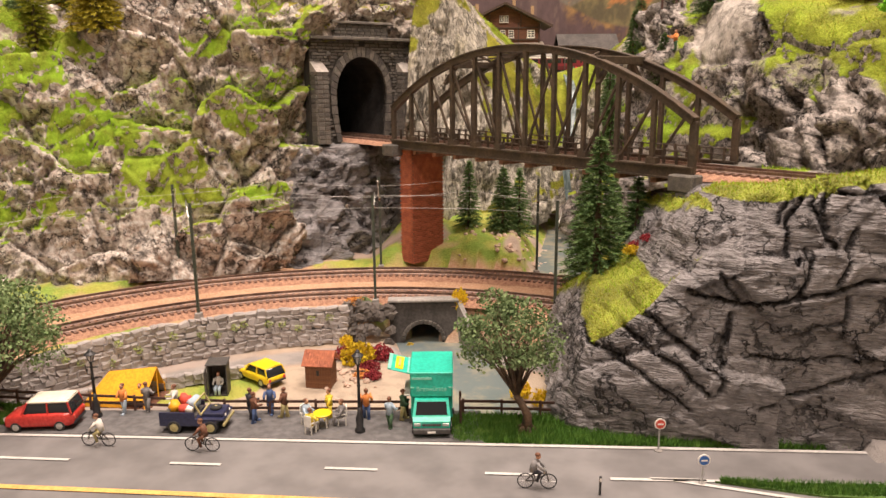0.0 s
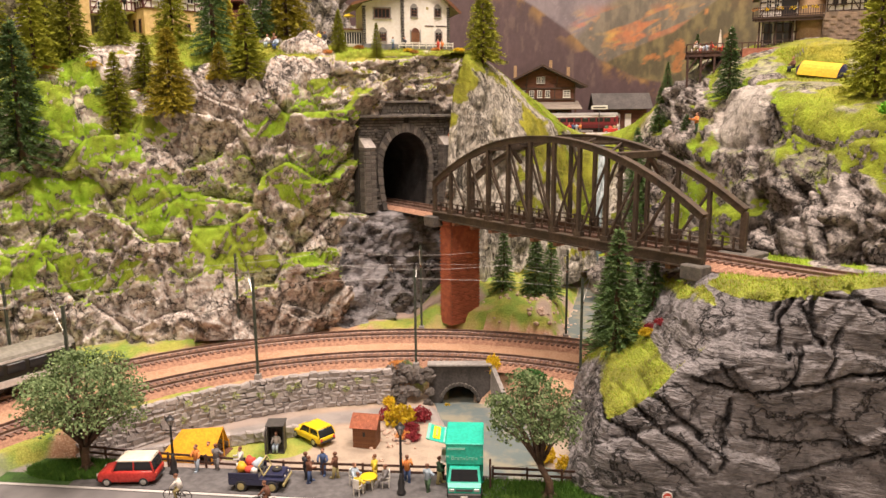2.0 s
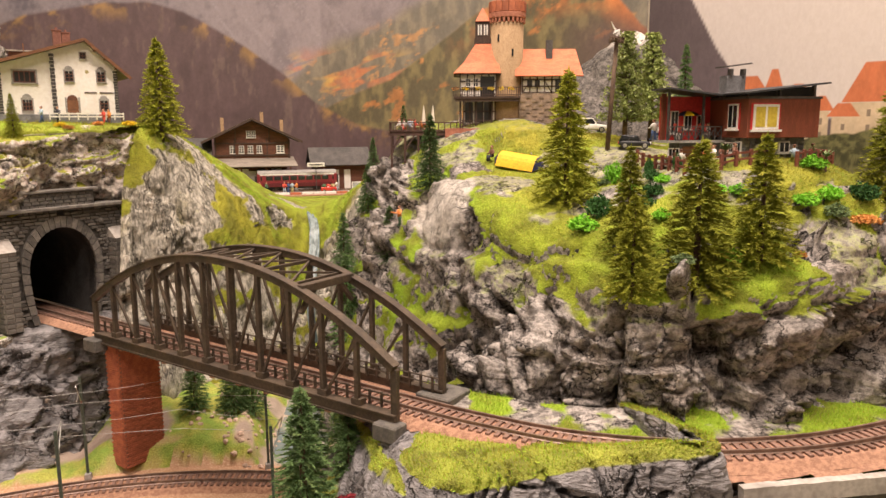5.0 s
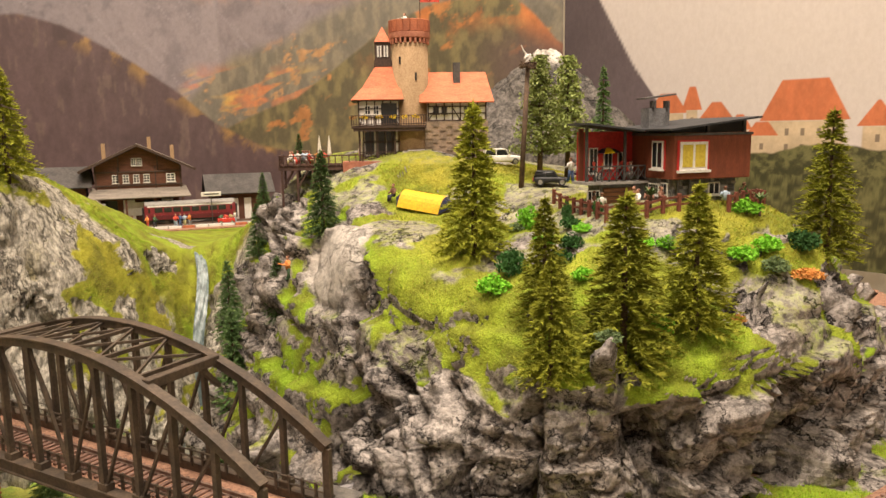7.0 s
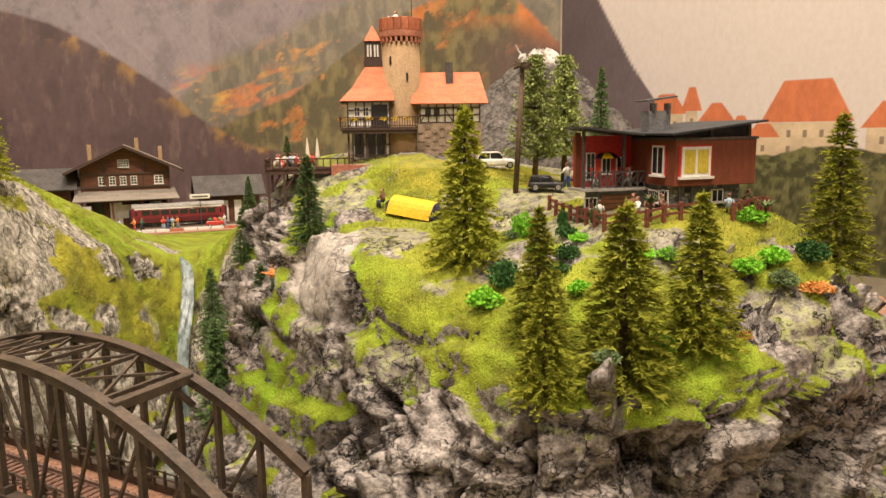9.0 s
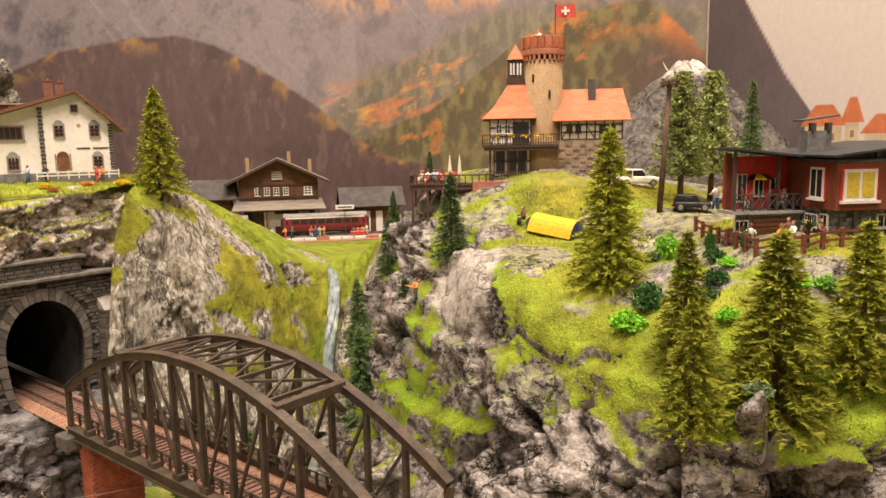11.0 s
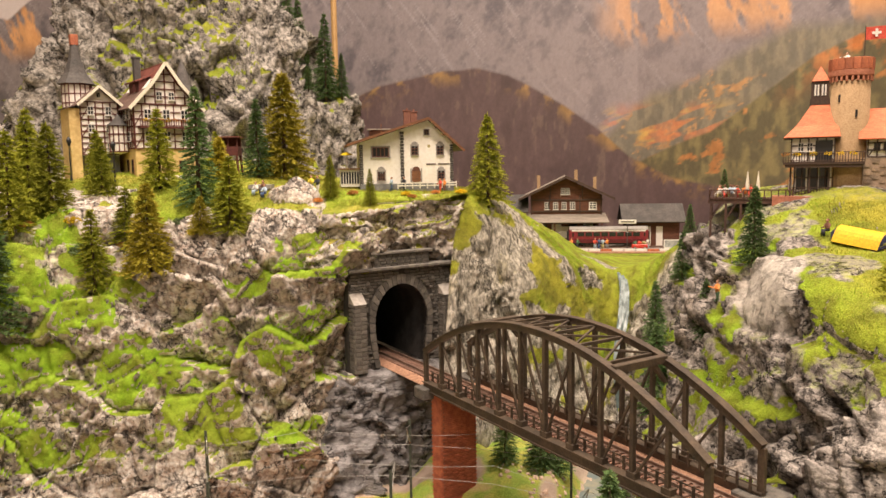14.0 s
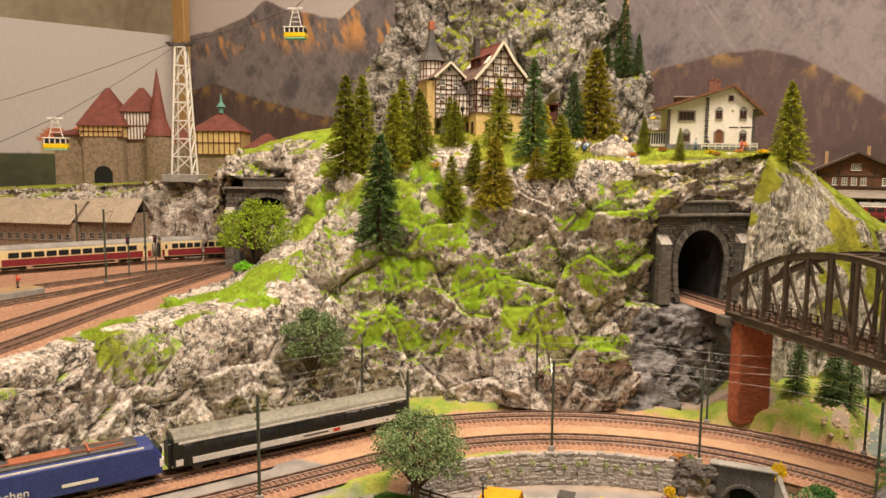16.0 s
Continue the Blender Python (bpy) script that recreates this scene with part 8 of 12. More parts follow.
def stone_mesh(seed):
    """A hewn block with uneven faces and blunt edges."""
    rng = random.Random(seed)
    g = Geo().box((0, 0, 0), (1, 1, 1), bevel=0.17)
    sx, sz = rng.uniform(-0.25, 0.25), rng.uniform(-0.25, 0.25)
    g.v = [(x * (1 + sx * z) + rng.uniform(-0.1, 0.1), y + rng.uniform(-0.16, 0.16), z * (1 + sz * x) + rng.uniform(-0.1, 0.1)) for x, y, z in g.v]
    return g.mesh("stone", STONE_PALE)


STONES = [stone_mesh(i) for i in range(9)]


def stone_wall():
    top = thing("retaining_wall", Matrix(), "low wall of pale irregular fieldstones below the track", "stone wall", kind="structure")
    rng = random.Random(11)
    R = 0.3165
    back = Geo()
    prev = None
    for a in np.linspace(94, 146, 60):
        ca, sa = math.cos(radians(a)), math.sin(radians(a))
        n = len(back.v)
        for r, z in ((R + 0.002, 0.046), (R + 0.004, TRACK_Z - 0.003), (R + 0.012, TRACK_Z - 0.003)):
            back.v.append((ARC_X + r * ca, ARC_Y + r * sa, z))
        if prev is not None:
            back.f += [(prev, prev + 1, n + 1, n), (prev + 1, prev + 2, n + 2, n + 1)]
        prev = n
    part("core", back, WALL_JOINT, top)
    for row in range(7):
        h = 0.0049
        z = 0.0505 + (row + 0.5) * h
        a = 94 + rng.uniform(0, 1.2)
        while a < 146:
            w = rng.uniform(0.0045, 0.0115)
            da = math.degrees(w / R)
            mid = a + da / 2
            a += da
            drop = 0.004 * max(0, (mid - 125) / 20)
            hh = h * rng.uniform(0.75, 1.3)
            ob = new("stone", STONES[rng.randrange(9)])
            ob.parent = top
            ca, sa = math.cos(radians(mid)), math.sin(radians(mid))
            ob.matrix_basis = Matrix.Translation((ARC_X + (R + 0.0006 * row) * ca, ARC_Y + (R + 0.0006 * row) * sa, z - drop + rng.uniform(-0.0006, 0.0006))) @ pose(0, 0, 0, rng.uniform(-3, 3), rng.uniform(-9, 9), mid + 90 + rng.uniform(-3, 3)) @ Matrix.Diagonal((w * 1.05, 0.006, hh * 1.08, 1))
    for k in range(16):
        a = radians(98 + 2.6 * k + rng.uniform(-1, 1))
        g = Geo()
        leaf_lump(g, (ARC_X + (R - 0.0025) * math.cos(a), ARC_Y + (R - 0.0025) * math.sin(a), 0.078 - rng.uniform(0, 0.016)), (0.004, 0.0015, 0.0032), 45, 0.0016, rng)
        part("moss_tuft", g, LEAF_PALE, top)


stone_wall()
low = thing("low_wall", Matrix(), "low dry-stone wall beside the path", "stone wall", kind="structure")
_r = random.Random(3)
for i in range(26):
    f = i / 25
    for row in range(2):
        ob = new("stone", STONES[_r.randrange(9)])
        ob.parent = low
        ob.matrix_basis = Matrix.Translation((-0.318 + 0.155 * f, 0.478 + 0.078 * f ** 0.8 + _r.uniform(-0.001, 0.001), LOW_Z + 0.003 + row * 0.005)) @ pose(0, 0, 0, 0, 0, 25 + _r.uniform(-8, 8)) @ Matrix.Diagonal((0.0078, 0.006, 0.0058, 1))


def culvert():
    top = thing("culvert", pose(-0.0185, 0.6485, LOW_Z - 0.008, 0, 0, 2), "dark grey culvert head with a brick arch over the stream", "culvert")
    r, h, w = 0.0175, TRACK_Z + 0.001 - LOW_Z + 0.008, 0.062
    arch = [(r * math.cos(a), 0.006 + r * 0.95 * math.sin(a)) for a in np.linspace(math.pi, 0, 15)]
    face = Geo()
    rim = [(-r, 0)] + arch + [(r, 0)]
    edge = [(-w / 2, 0)] + [(x * w / 2 / r, h) for x, z in arch] + [(w / 2, 0)]
    for y in (0, 0.01):
        face.v += [(x, y, z) for x, z in rim] + [(x, y, z) for x, z in edge]
    n = len(rim)
    for k in range(n - 1):
        face.f += [(k, k + 1, n + k + 1, n + k), (2 * n + k, 3 * n + k, 3 * n + k + 1, 2 * n + k + 1), (k, 2 * n + k, 2 * n + k + 1, k + 1), (n + k, n + k + 1, 3 * n + k + 1, 3 * n + k)]
    part("headwall", face, paint("culvert_render", (0.09, 0.082, 0.078), (0.055, 0.05, 0.048), 60, 0.9, relief=0.6), top)
    for k in range(14):
        a = math.pi * (k + 0.5) / 14
        part("arch_brick", Geo().box((0, 0, 0), (0.0034, 0.003, 0.0036), bevel=0.0003), STONE_DARK, top).matrix_basis = pose((r + 0.001) * math.cos(a), -0.0008, 0.006 + (r * 0.95 + 0.001) * math.sin(a), 0, 90 - math.degrees(a), 0)
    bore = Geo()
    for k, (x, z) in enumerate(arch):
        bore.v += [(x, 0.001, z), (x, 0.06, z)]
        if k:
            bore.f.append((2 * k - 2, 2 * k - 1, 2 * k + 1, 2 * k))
    # bore and back plate coloured black for the shade under the track
    part("bore", bore, SHADE_BLACK, top)
    part("bore_end", Geo().add([(x, 0.055, z) for x, z in [(-r, -0.01)] + arch + [(r, -0.01)]], [tuple(range(17))]), SHADE_BLACK, top)
    part("coping", Geo().box((0, 0.004, h + 0.0008), (w + 0.003, 0.013, 0.0022), bevel=0.0005), CONCRETE, top)
    wing = Geo().add([(w / 2, 0, 0), (w / 2, 0, h), (w / 2 + 0.014, -0.03, h * 0.35), (w / 2 + 0.014, -0.03, 0), (w / 2 + 0.004, 0.002, 0), (w / 2 + 0.004, 0.002, h), (w / 2 + 0.018, -0.028, h * 0.35), (w / 2 + 0.018, -0.028, 0)], [(0, 1, 2, 3), (4, 7, 6, 5), (1, 5, 6, 2), (2, 6, 7, 3)])
    part("wing_wall", wing, CONCRETE, top)


culvert()
RUBBLE = [Geo().blob((0, 0, 0), (1, 0.9, 0.8), rough=0.6, seed=60 + i, rings=6, n=9).mesh("rubble_stone", paint("dark_rubble", (0.16, 0.14, 0.125), (0.08, 0.07, 0.064), 150, 0.9, relief=0.7, vary=0.3), False) for i in range(3)]
_r = random.Random(29)
heap = thing("rubble_heap", Matrix(), "heap of dark grey rubble between wall and culvert", "rubble", kind="structure")
for i in range(46):
    u, v = _r.random(), _r.random()
    s = _r.uniform(0.003, 0.0065)
    ob = new("rubble_stone", RUBBLE[i % 3])
    ob.parent = heap
    ob.matrix_basis = pose(-0.088 + 0.04 * u, 0.634 + 0.012 * v, 0.05 + 0.034 * v, _r.uniform(0, 40), _r.uniform(0, 40), _r.uniform(0, 360)) @ Matrix.Diagonal((s, s, s, 1))


# ---- shrubs and leafy trees ----
SHRUB_MATS = {"yellow": LEAF_YELLOW, "crimson": LEAF_RED, "orange": LEAF_ORANGE, "bright green": LEAF_BRIGHT, "dark green": LEAF_DEEP, "olive green": LEAF_OLIVE}
SHRUB_MESH = {}
for key, mat in SHRUB_MATS.items():
    rng = random.Random(len(key))
    g = Geo()
    for k in range(8):
        a = 6.283 * k / 7
        rr = 0.55 if k < 7 else 0
        leaf_lump(g, (rr * math.cos(a), rr * math.sin(a), 0.38 + 0.22 * rng.random() + (0.25 if k == 7 else 0)), (0.5, 0.5, 0.42), 110, 0.2, rng)
    stem = Geo()
    for k in range(5):
        a = 6.283 * k / 5
        stem.tube([(0, 0, -0.2), (0.15 * math.cos(a), 0.15 * math.sin(a), 0.2), (0.45 * math.cos(a), 0.45 * math.sin(a), 0.6)], [0.05, 0.035, 0.015], 5)
    SHRUB_MESH[key] = (g.mesh("foliage", mat), stem.mesh("stem", BARK))


def shrub(x, y, r, colour, h=1.0, z=None, where="on the turf"):
    zz = ground_at(x, y) if z is None else z
    top = thing("shrub", pose(x, y, zz, 0, 0, (x * 7919 + y * 331) % 1 * 360) @ Matrix.Diagonal((r, r, r * h, 1)), "%s model shrub of loose foliage %s" % (colour, where), "shrub", "shrubs")
    part("foliage", SHRUB_MESH[colour][0], None, top)
    part("stem", SHRUB_MESH[colour][1], None, top)


for x, y, r, c, h in ((-0.072, 0.585, 0.0145, "yellow", 1.2), (-0.0535, 0.595, 0.0105, "crimson", 1.2), (-0.084, 0.597, 0.0095, "crimson", 1.2), (-0.061, 0.568, 0.009, "crimson", 0.9), (-0.057, 0.552, 0.0075, "crimson", 0.9), (-0.066, 0.556, 0.007, "orange", 0.9), (-0.031, 0.643, 0.004, "yellow", 1.2), (0.0155, 0.655, 0.0075, "yellow", 2.4), (0.052, 0.62, 0.0145, "dark green", 0.7), (0.045, 0.605, 0.011, "olive green", 1.0), (0.068, 0.585, 0.012, "olive green", 1.0), (0.058, 0.52, 0.008, "yellow", 1.6), (0.0715, 0.505, 0.007, "yellow", 1.7), (-0.082, 0.65, 0.009, "orange", 0.9), (-0.074, 0.655, 0.008, "olive green", 0.8), (-0.088, 0.628, 0.006, "yellow", 1.6), (0.133, 0.505, 0.006, "yellow", 1.0), (0.138, 0.515, 0.005, "crimson", 1.2), (0.142, 0.5, 0.005, "crimson", 1.0)):
    shrub(x, y, r, c, h, where="beside the stream" if y > 0.53 else "near the rock")


def leafy_tree(x, y, z, h, spread, label, mat, seed, lean=(0, 0), lumps=26, leaves=130, size=0.0042, bare=0.35, twin=False):
    rng = random.Random(seed)
    top = thing("leafy_tree", pose(x, y, z), label, "tree")
    wood, crown = Geo(), Geo()
    r0 = h * 0.036
    fork = Vector((lean[0] * 0.5, lean[1] * 0.5, h * bare))
    wood.tube([(0, 0, -0.004), (0.002 * rng.uniform(-1, 1), 0, h * bare * 0.5), fork], [r0 * 1.35, r0 * 0.9, r0 * 0.75], 9)
    for k in range(5):
        a = 6.283 * k / 5
        wood.tube([(0, 0, h * 0.05), (math.cos(a) * r0 * 1.6, math.sin(a) * r0 * 1.6, 0.001), (math.cos(a) * r0 * 2.4, math.sin(a) * r0 * 2.4, -0.004)], [r0 * 0.6, r0 * 0.5, r0 * 0.2], 6)
    for k in range(lumps):
        a = 6.283 * k / lumps * 2.6 + rng.uniform(-0.3, 0.3)
        f = (k + 0.5) / lumps
        el = math.asin(min(1, max(-1, -0.5 + 1.5 * f)))
        rad = spread * rng.uniform(0.62, 0.95)
        c = Vector((lean[0], lean[1], h * (bare + 1) / 2)) + Vector((math.cos(a) * math.cos(el) * rad, math.sin(a) * math.cos(el) * rad, math.sin(el) * h * (1 - bare) / 2 * 0.8))
        bend = fork.lerp(c, 0.5) + Vector((0, 0, 0.04 * h))
        wood.tube([fork * 0.95, bend, c], [r0 * 0.42, r0 * 0.22, r0 * 0.08], 5)
        lr = spread * rng.uniform(0.26, 0.4)
        leaf_lump(crown, c, (lr, lr, lr * 0.8), leaves, size, rng)
    part("trunk", wood, BARK, top, smooth=True)
    part("crown", crown, mat, top)
    return top


leafy_tree(-0.2985, 0.4535, ROAD_Z, 0.094, 0.042, "round-headed grey-green broadleaf model tree by the road", LEAF_OLIVE, 3, lumps=52, leaves=210, size=0.0023, bare=0.2)
leafy_tree(0.0515, 0.425, ROAD_Z, 0.086, 0.032, "leaning grey-green broadleaf model tree on the verge", LEAF_OLIVE, 5, lean=(-0.012, 0.012), lumps=30, leaves=170, size=0.0023, bare=0.25)


# ---- boulders by the stream ----
PINK_STONE = paint("pinkish_pebble", (0.55, 0.4, 0.31), (0.42, 0.3, 0.23), 120, 0.9, vary=0.25)
BOULDERS = [Geo().blob((0, 0, 0), (1, 0.85, 0.7), rough=0.5, seed=20 + i, rings=6, n=9).mesh("boulder", PINK_STONE, False) for i in range(4)]
_r = random.Random(17)
for i in range(110):
    u = _r.random()
    if i < 40:
        x, y = _r.gauss(-0.076, 0.014), _r.gauss(0.552, 0.016)
        s = _r.uniform(0.0012, 0.0034)
    else:
        x, y = _r.gauss(0.075, 0.025), _r.gauss(0.81, 0.025)
        s = _r.uniform(0.0015, 0.0035)
    ob = new("boulder", BOULDERS[i % 4])
    ob.matrix_world = pose(x, y, ground_at(x, y) + s * 0.3, 0, 0, _r.uniform(0, 360)) @ Matrix.Diagonal((s, s, s, 1))
    tagged(ob, "small pinkish boulder lying beside the stream", "boulder", "boulders by the stream")


# ---- grass ----
def grass(name, spots, material, label, length=0.004, width=0.0007, seed=1):
    """Short upright blades; spots: (x, y, z) roots."""
    rng = random.Random(seed)
    g = Geo()
    for x, y, z in spots:
        a = rng.uniform(0, 6.283)
        l = length * rng.uniform(0.5, 1.3)
        lean = Vector((rng.gauss(0, 0.4), rng.gauss(0, 0.4), 1)).normalized() * l
        dx, dy = math.cos(a) * width / 2, math.sin(a) * width / 2
        n = len(g.v)
        g.v += [(x - dx, y - dy, z - 0.0004), (x + dx, y + dy, z - 0.0004), (x + lean.x, y + lean.y, z + lean.z)]
        g.f.append((n, n + 1, n + 2))
    me = bpy.data.meshes.new(name)
    me.from_pydata(g.v, [], g.f)
    me.materials.append(material)
    return tagged(new(name, me), label, "grass", "", "stuff")


rng = random.Random(23)
verge = Geo()
spots = []
for i in range(34000):
    x = rng.uniform(0.0, 0.37)
    e = edge_at(x) + 0.0015
    hi = 0.447 if x < 0.085 else 0.43 - 0.09 * (x - 0.08)
    y = rng.uniform(e, max(hi, e + 0.012))
    if x < 0.006 and y < 0.42:
        continue
    spots.append((x, y, ROAD_Z - 0.0005))
for i in range(9000):
    a, r = rng.uniform(0, 6.283), math.sqrt(rng.random())
    x, y = -0.305 + 0.04 * r * math.cos(a), 0.452 + 0.016 * r * math.sin(a)
    if y > edge_at(x) + 0.002:
        spots.append((x, y, ROAD_Z - 0.0005))
grass("grass", spots, GRASS_VERGE, "dark green static grass on the road verge", 0.0045)
verge_soil = Geo()
for x0, x1, y1 in ((0.0, 0.1, 0.449), (0.1, 0.38, 0.425), (-0.36, -0.262, 0.472)):
    verge_soil.add([(x0, edge_at(x0) + 0.0005, ROAD_Z - 0.001), (x1, edge_at(x1) + 0.0005, ROAD_Z - 0.001), (x1, y1, ROAD_Z - 0.001), (x0, y1, ROAD_Z - 0.001)], [(0, 1, 2, 3)])
single("verge", verge_soil, paint("verge_turf", (0.06, 0.13, 0.025), (0.04, 0.09, 0.02), 90, 0.95, relief=0.8), Matrix(), "dark green turf verge beside the road", "verge", kind="structure")
isl = Geo().add([(0.147, 0.3615, ROAD_Z + 0.0012), (0.235, 0.356, ROAD_Z + 0.0012), (0.26, 0.34, ROAD_Z + 0.0012), (0.2, 0.346, ROAD_Z + 0.0012), (0.147, 0.3615, ROAD_Z), (0.235, 0.356, ROAD_Z), (0.26, 0.34, ROAD_Z), (0.2, 0.346, ROAD_Z)], [(0, 1, 2, 3), (0, 4, 5, 1), (1, 5, 6, 2), (2, 6, 7, 3), (3, 7, 4, 0)])
single("traffic_island", isl, paint("island_turf", (0.08, 0.15, 0.03), None, 90, 0.95), Matrix(), "grassy traffic island in the road", "traffic island", kind="structure")
spots = []
while len(spots) < 5000:
    u, v = rng.random(), rng.random()
    x = 0.15 + 0.1 * u
    y0 = 0.3612 - 0.066 * (x - 0.15) - (0.16 * (x - 0.235) if x > 0.235 else 0)
    y = y0 - 0.011 * min(1, (x - 0.147) / 0.05) * v
    spots.append((x, y, ROAD_Z + 0.001))
grass("grass", spots, GRASS_VERGE, "green static grass on the traffic island", 0.0035)


# ---- catenary ----
def mast(x, y, z, h, toward, lean=0.0):
    top = thing("catenary_mast", pose(x, y, z, 0, lean, 0), "slim grey-green catenary mast on a concrete foot", "mast", "catenary masts")
    part("foot", Geo().box((0, 0, 0.0015), (0.0068, 0.0068, 0.007), bevel=0.0006, taper=0.85), CONCRETE, top)
    g = Geo()
    for s in (-1, 1):
        g.box((s * 0.0009, 0, h / 2), (0.0006, 0.002, h))
    g.box((0, 0, h / 2), (0.0018, 0.0006, h))
    part("post", g, MAST_GREEN, top)
    d = Vector((toward[0] - x, toward[1] - y, 0)).normalized()
    a = math.degrees(math.atan2(d.y, d.x))
    arm = Geo().tube([(0, 0, h * 0.94), (0.022, 0, h * 0.99)], 0.00045, 6)
    arm.tube([(0, 0, h * 0.74), (0.022, 0, h * 0.98)], 0.00045, 6)
    arm.tube([(0.013, 0, h * 0.88), (0.024, 0, h * 0.84)], 0.0004, 6)
    part("arm", arm, CHROME, top).matrix_basis = pose(0, 0, 0, 0, 0, a)
    part("insulator", Geo().lathe([(0.0006, 0), (0.0011, 0.0005), (0.0006, 0.001), (0.0011, 0.0015), (0.0006, 0.002)], 8, pose(0.002, 0, h * 0.76, 0, 60, 0)), CLOTH["brown"], top).matrix_basis = pose(0, 0, 0, 0, 0, a)


WIRE = solid("dull_wire", (0.4, 0.39, 0.37), 0.4)
MAST_Z = TRACK_Z - 0.003
front_masts = []
for a in (62, 90.5, 117.5, 146):
    r = 0.335
    front_masts.append((ARC_X + r * math.cos(radians(a)), ARC_Y + r * math.sin(radians(a))))
front_masts.append((-0.425, 0.376))
for x, y in front_masts:
    mast(x, y, MAST_Z, 0.102, (x + (x - ARC_X), y + (y - ARC_Y)))
back_masts = [(ARC_X + 0.466 * math.cos(radians(a)), ARC_Y + 0.466 * math.sin(radians(a))) for a in (70, 91, 117, 145)]
for x, y in back_masts:
    mast(x, y, MAST_Z, 0.102, (ARC_X, ARC_Y))
for r, angs in ((0.362, (50, 62, 76, 90.5, 104, 117.5, 131, 146, 150)), (0.4375, (50, 70, 80, 91, 104, 117, 131, 145, 150))):
    for h, sag in ((0.083, 0.0), (0.1, 0.007)):
        pts = []
        for i in range(len(angs) - 1):
            for k in range(6):
                f = k / 6
                a = angs[i] + (angs[i + 1] - angs[i]) * f
                node_like = (i % 2) + f
                u = (node_like % 2) / 2
                z = TRACK_Z + h - sag * math.sin(math.pi * u)
                pa, pb = angs[i], angs[i + 1]
                xa, ya = ARC_X + r * math.cos(radians(pa)), ARC_Y + r * math.sin(radians(pa))
                xb, yb = ARC_X + r * math.cos(radians(pb)), ARC_Y + r * math.sin(radians(pb))
                pts.append((xa + (xb - xa) * f, ya + (yb - ya) * f, z))
        ex, ey = ARC_X + r * math.cos(radians(150)), ARC_Y + r * math.sin(radians(150))
        pts += [(ex, ey, TRACK_Z + h), (ex - 0.2, ey - 0.3464, TRACK_Z + h)]
        single("catenary_wire", Geo().tube(pts, 0.00014, 4), WIRE, Matrix(), "thin pale overhead wire above the track", "wire", "overhead wires")

# ---- buildings ----
PLASTER = paint("white_plaster", (0.84, 0.8, 0.74), (0.78, 0.74, 0.67), 40, 0.8)
PLASTER_Y = paint("yellow_plaster", (0.7, 0.5, 0.2), (0.6, 0.42, 0.17), 40, 0.8)
ROOF_GREY = paint("grey_brown_shingle", (0.27, 0.23, 0.19), (0.2, 0.17, 0.14), 50, 0.85, stretch=(1, 4, 4))
ROOF_RED = paint("orange_red_tiles", (0.62, 0.17, 0.07), (0.52, 0.13, 0.055), 70, 0.7, stretch=(1, 3, 3))
ROOF_MAROON = paint("maroon_tiles", (0.2, 0.06, 0.045), (0.15, 0.045, 0.035), 70, 0.75)
ROOF_BROWN = paint("brown_shingle_roof", (0.17, 0.105, 0.085), (0.12, 0.075, 0.062), 70, 0.8)
ROOF_DARK = paint("dark_slate_roof", (0.09, 0.08, 0.075), (0.06, 0.055, 0.052), 60, 0.75)
SANDSTONE = paint("ochre_sandstone", (0.36, 0.235, 0.125), (0.31, 0.2, 0.105), 120, 0.85, relief=0.5)
RUBBLE = paint("brown_rubble_stone", (0.33, 0.24, 0.17), (0.2, 0.15, 0.11), 150, 0.9, relief=0.8)
BRICK_PALE = paint("old_red_brick", (0.45, 0.18, 0.11), (0.35, 0.13, 0.08), 120, 0.85)
BRICK_BROWN = paint("brown_chimney_brick", (0.22, 0.09, 0.06), (0.16, 0.065, 0.045), 120, 0.85)
TIMBER = solid("dark_timber", (0.06, 0.035, 0.025), 0.75)
TIMBER_RED = solid("oxblood_timber", (0.11, 0.028, 0.022), 0.75)
CHALET = paint("brown_chalet_boards", (0.13, 0.05, 0.028), (0.09, 0.035, 0.02), 50, 0.8, stretch=(1, 1, 6))
RUST_WALL = paint("rust_brown_boards", (0.2, 0.05, 0.022), (0.16, 0.04, 0.018), 60, 0.7, stretch=(5, 5, 1))
RED_WALL = solid("signal_red_wall", (0.5, 0.025, 0.02), 0.55)
GREY_STONE = paint("grey_ashlar", (0.2, 0.2, 0.21), (0.12, 0.12, 0.125), 110, 0.85, relief=0.5)
# flat yellow on the panes stands in for the glow inside
WINDOW_GLOW = solid("yellow_window_glow", (0.6, 0.45, 0.05), 0.6)
GREEN_COPPER = solid("green_copper", (0.12, 0.3, 0.24), 0.6)


def slab(parent, name, x0, x1, y0, y1, z0, z1, mat, bevel=0.0, label=""):
    return part(name, Geo().box(((x0 + x1) / 2, (y0 + y1) / 2, (z0 + z1) / 2), (abs(x1 - x0), abs(y1 - y0), abs(z1 - z0)), bevel=bevel), mat, parent, label)


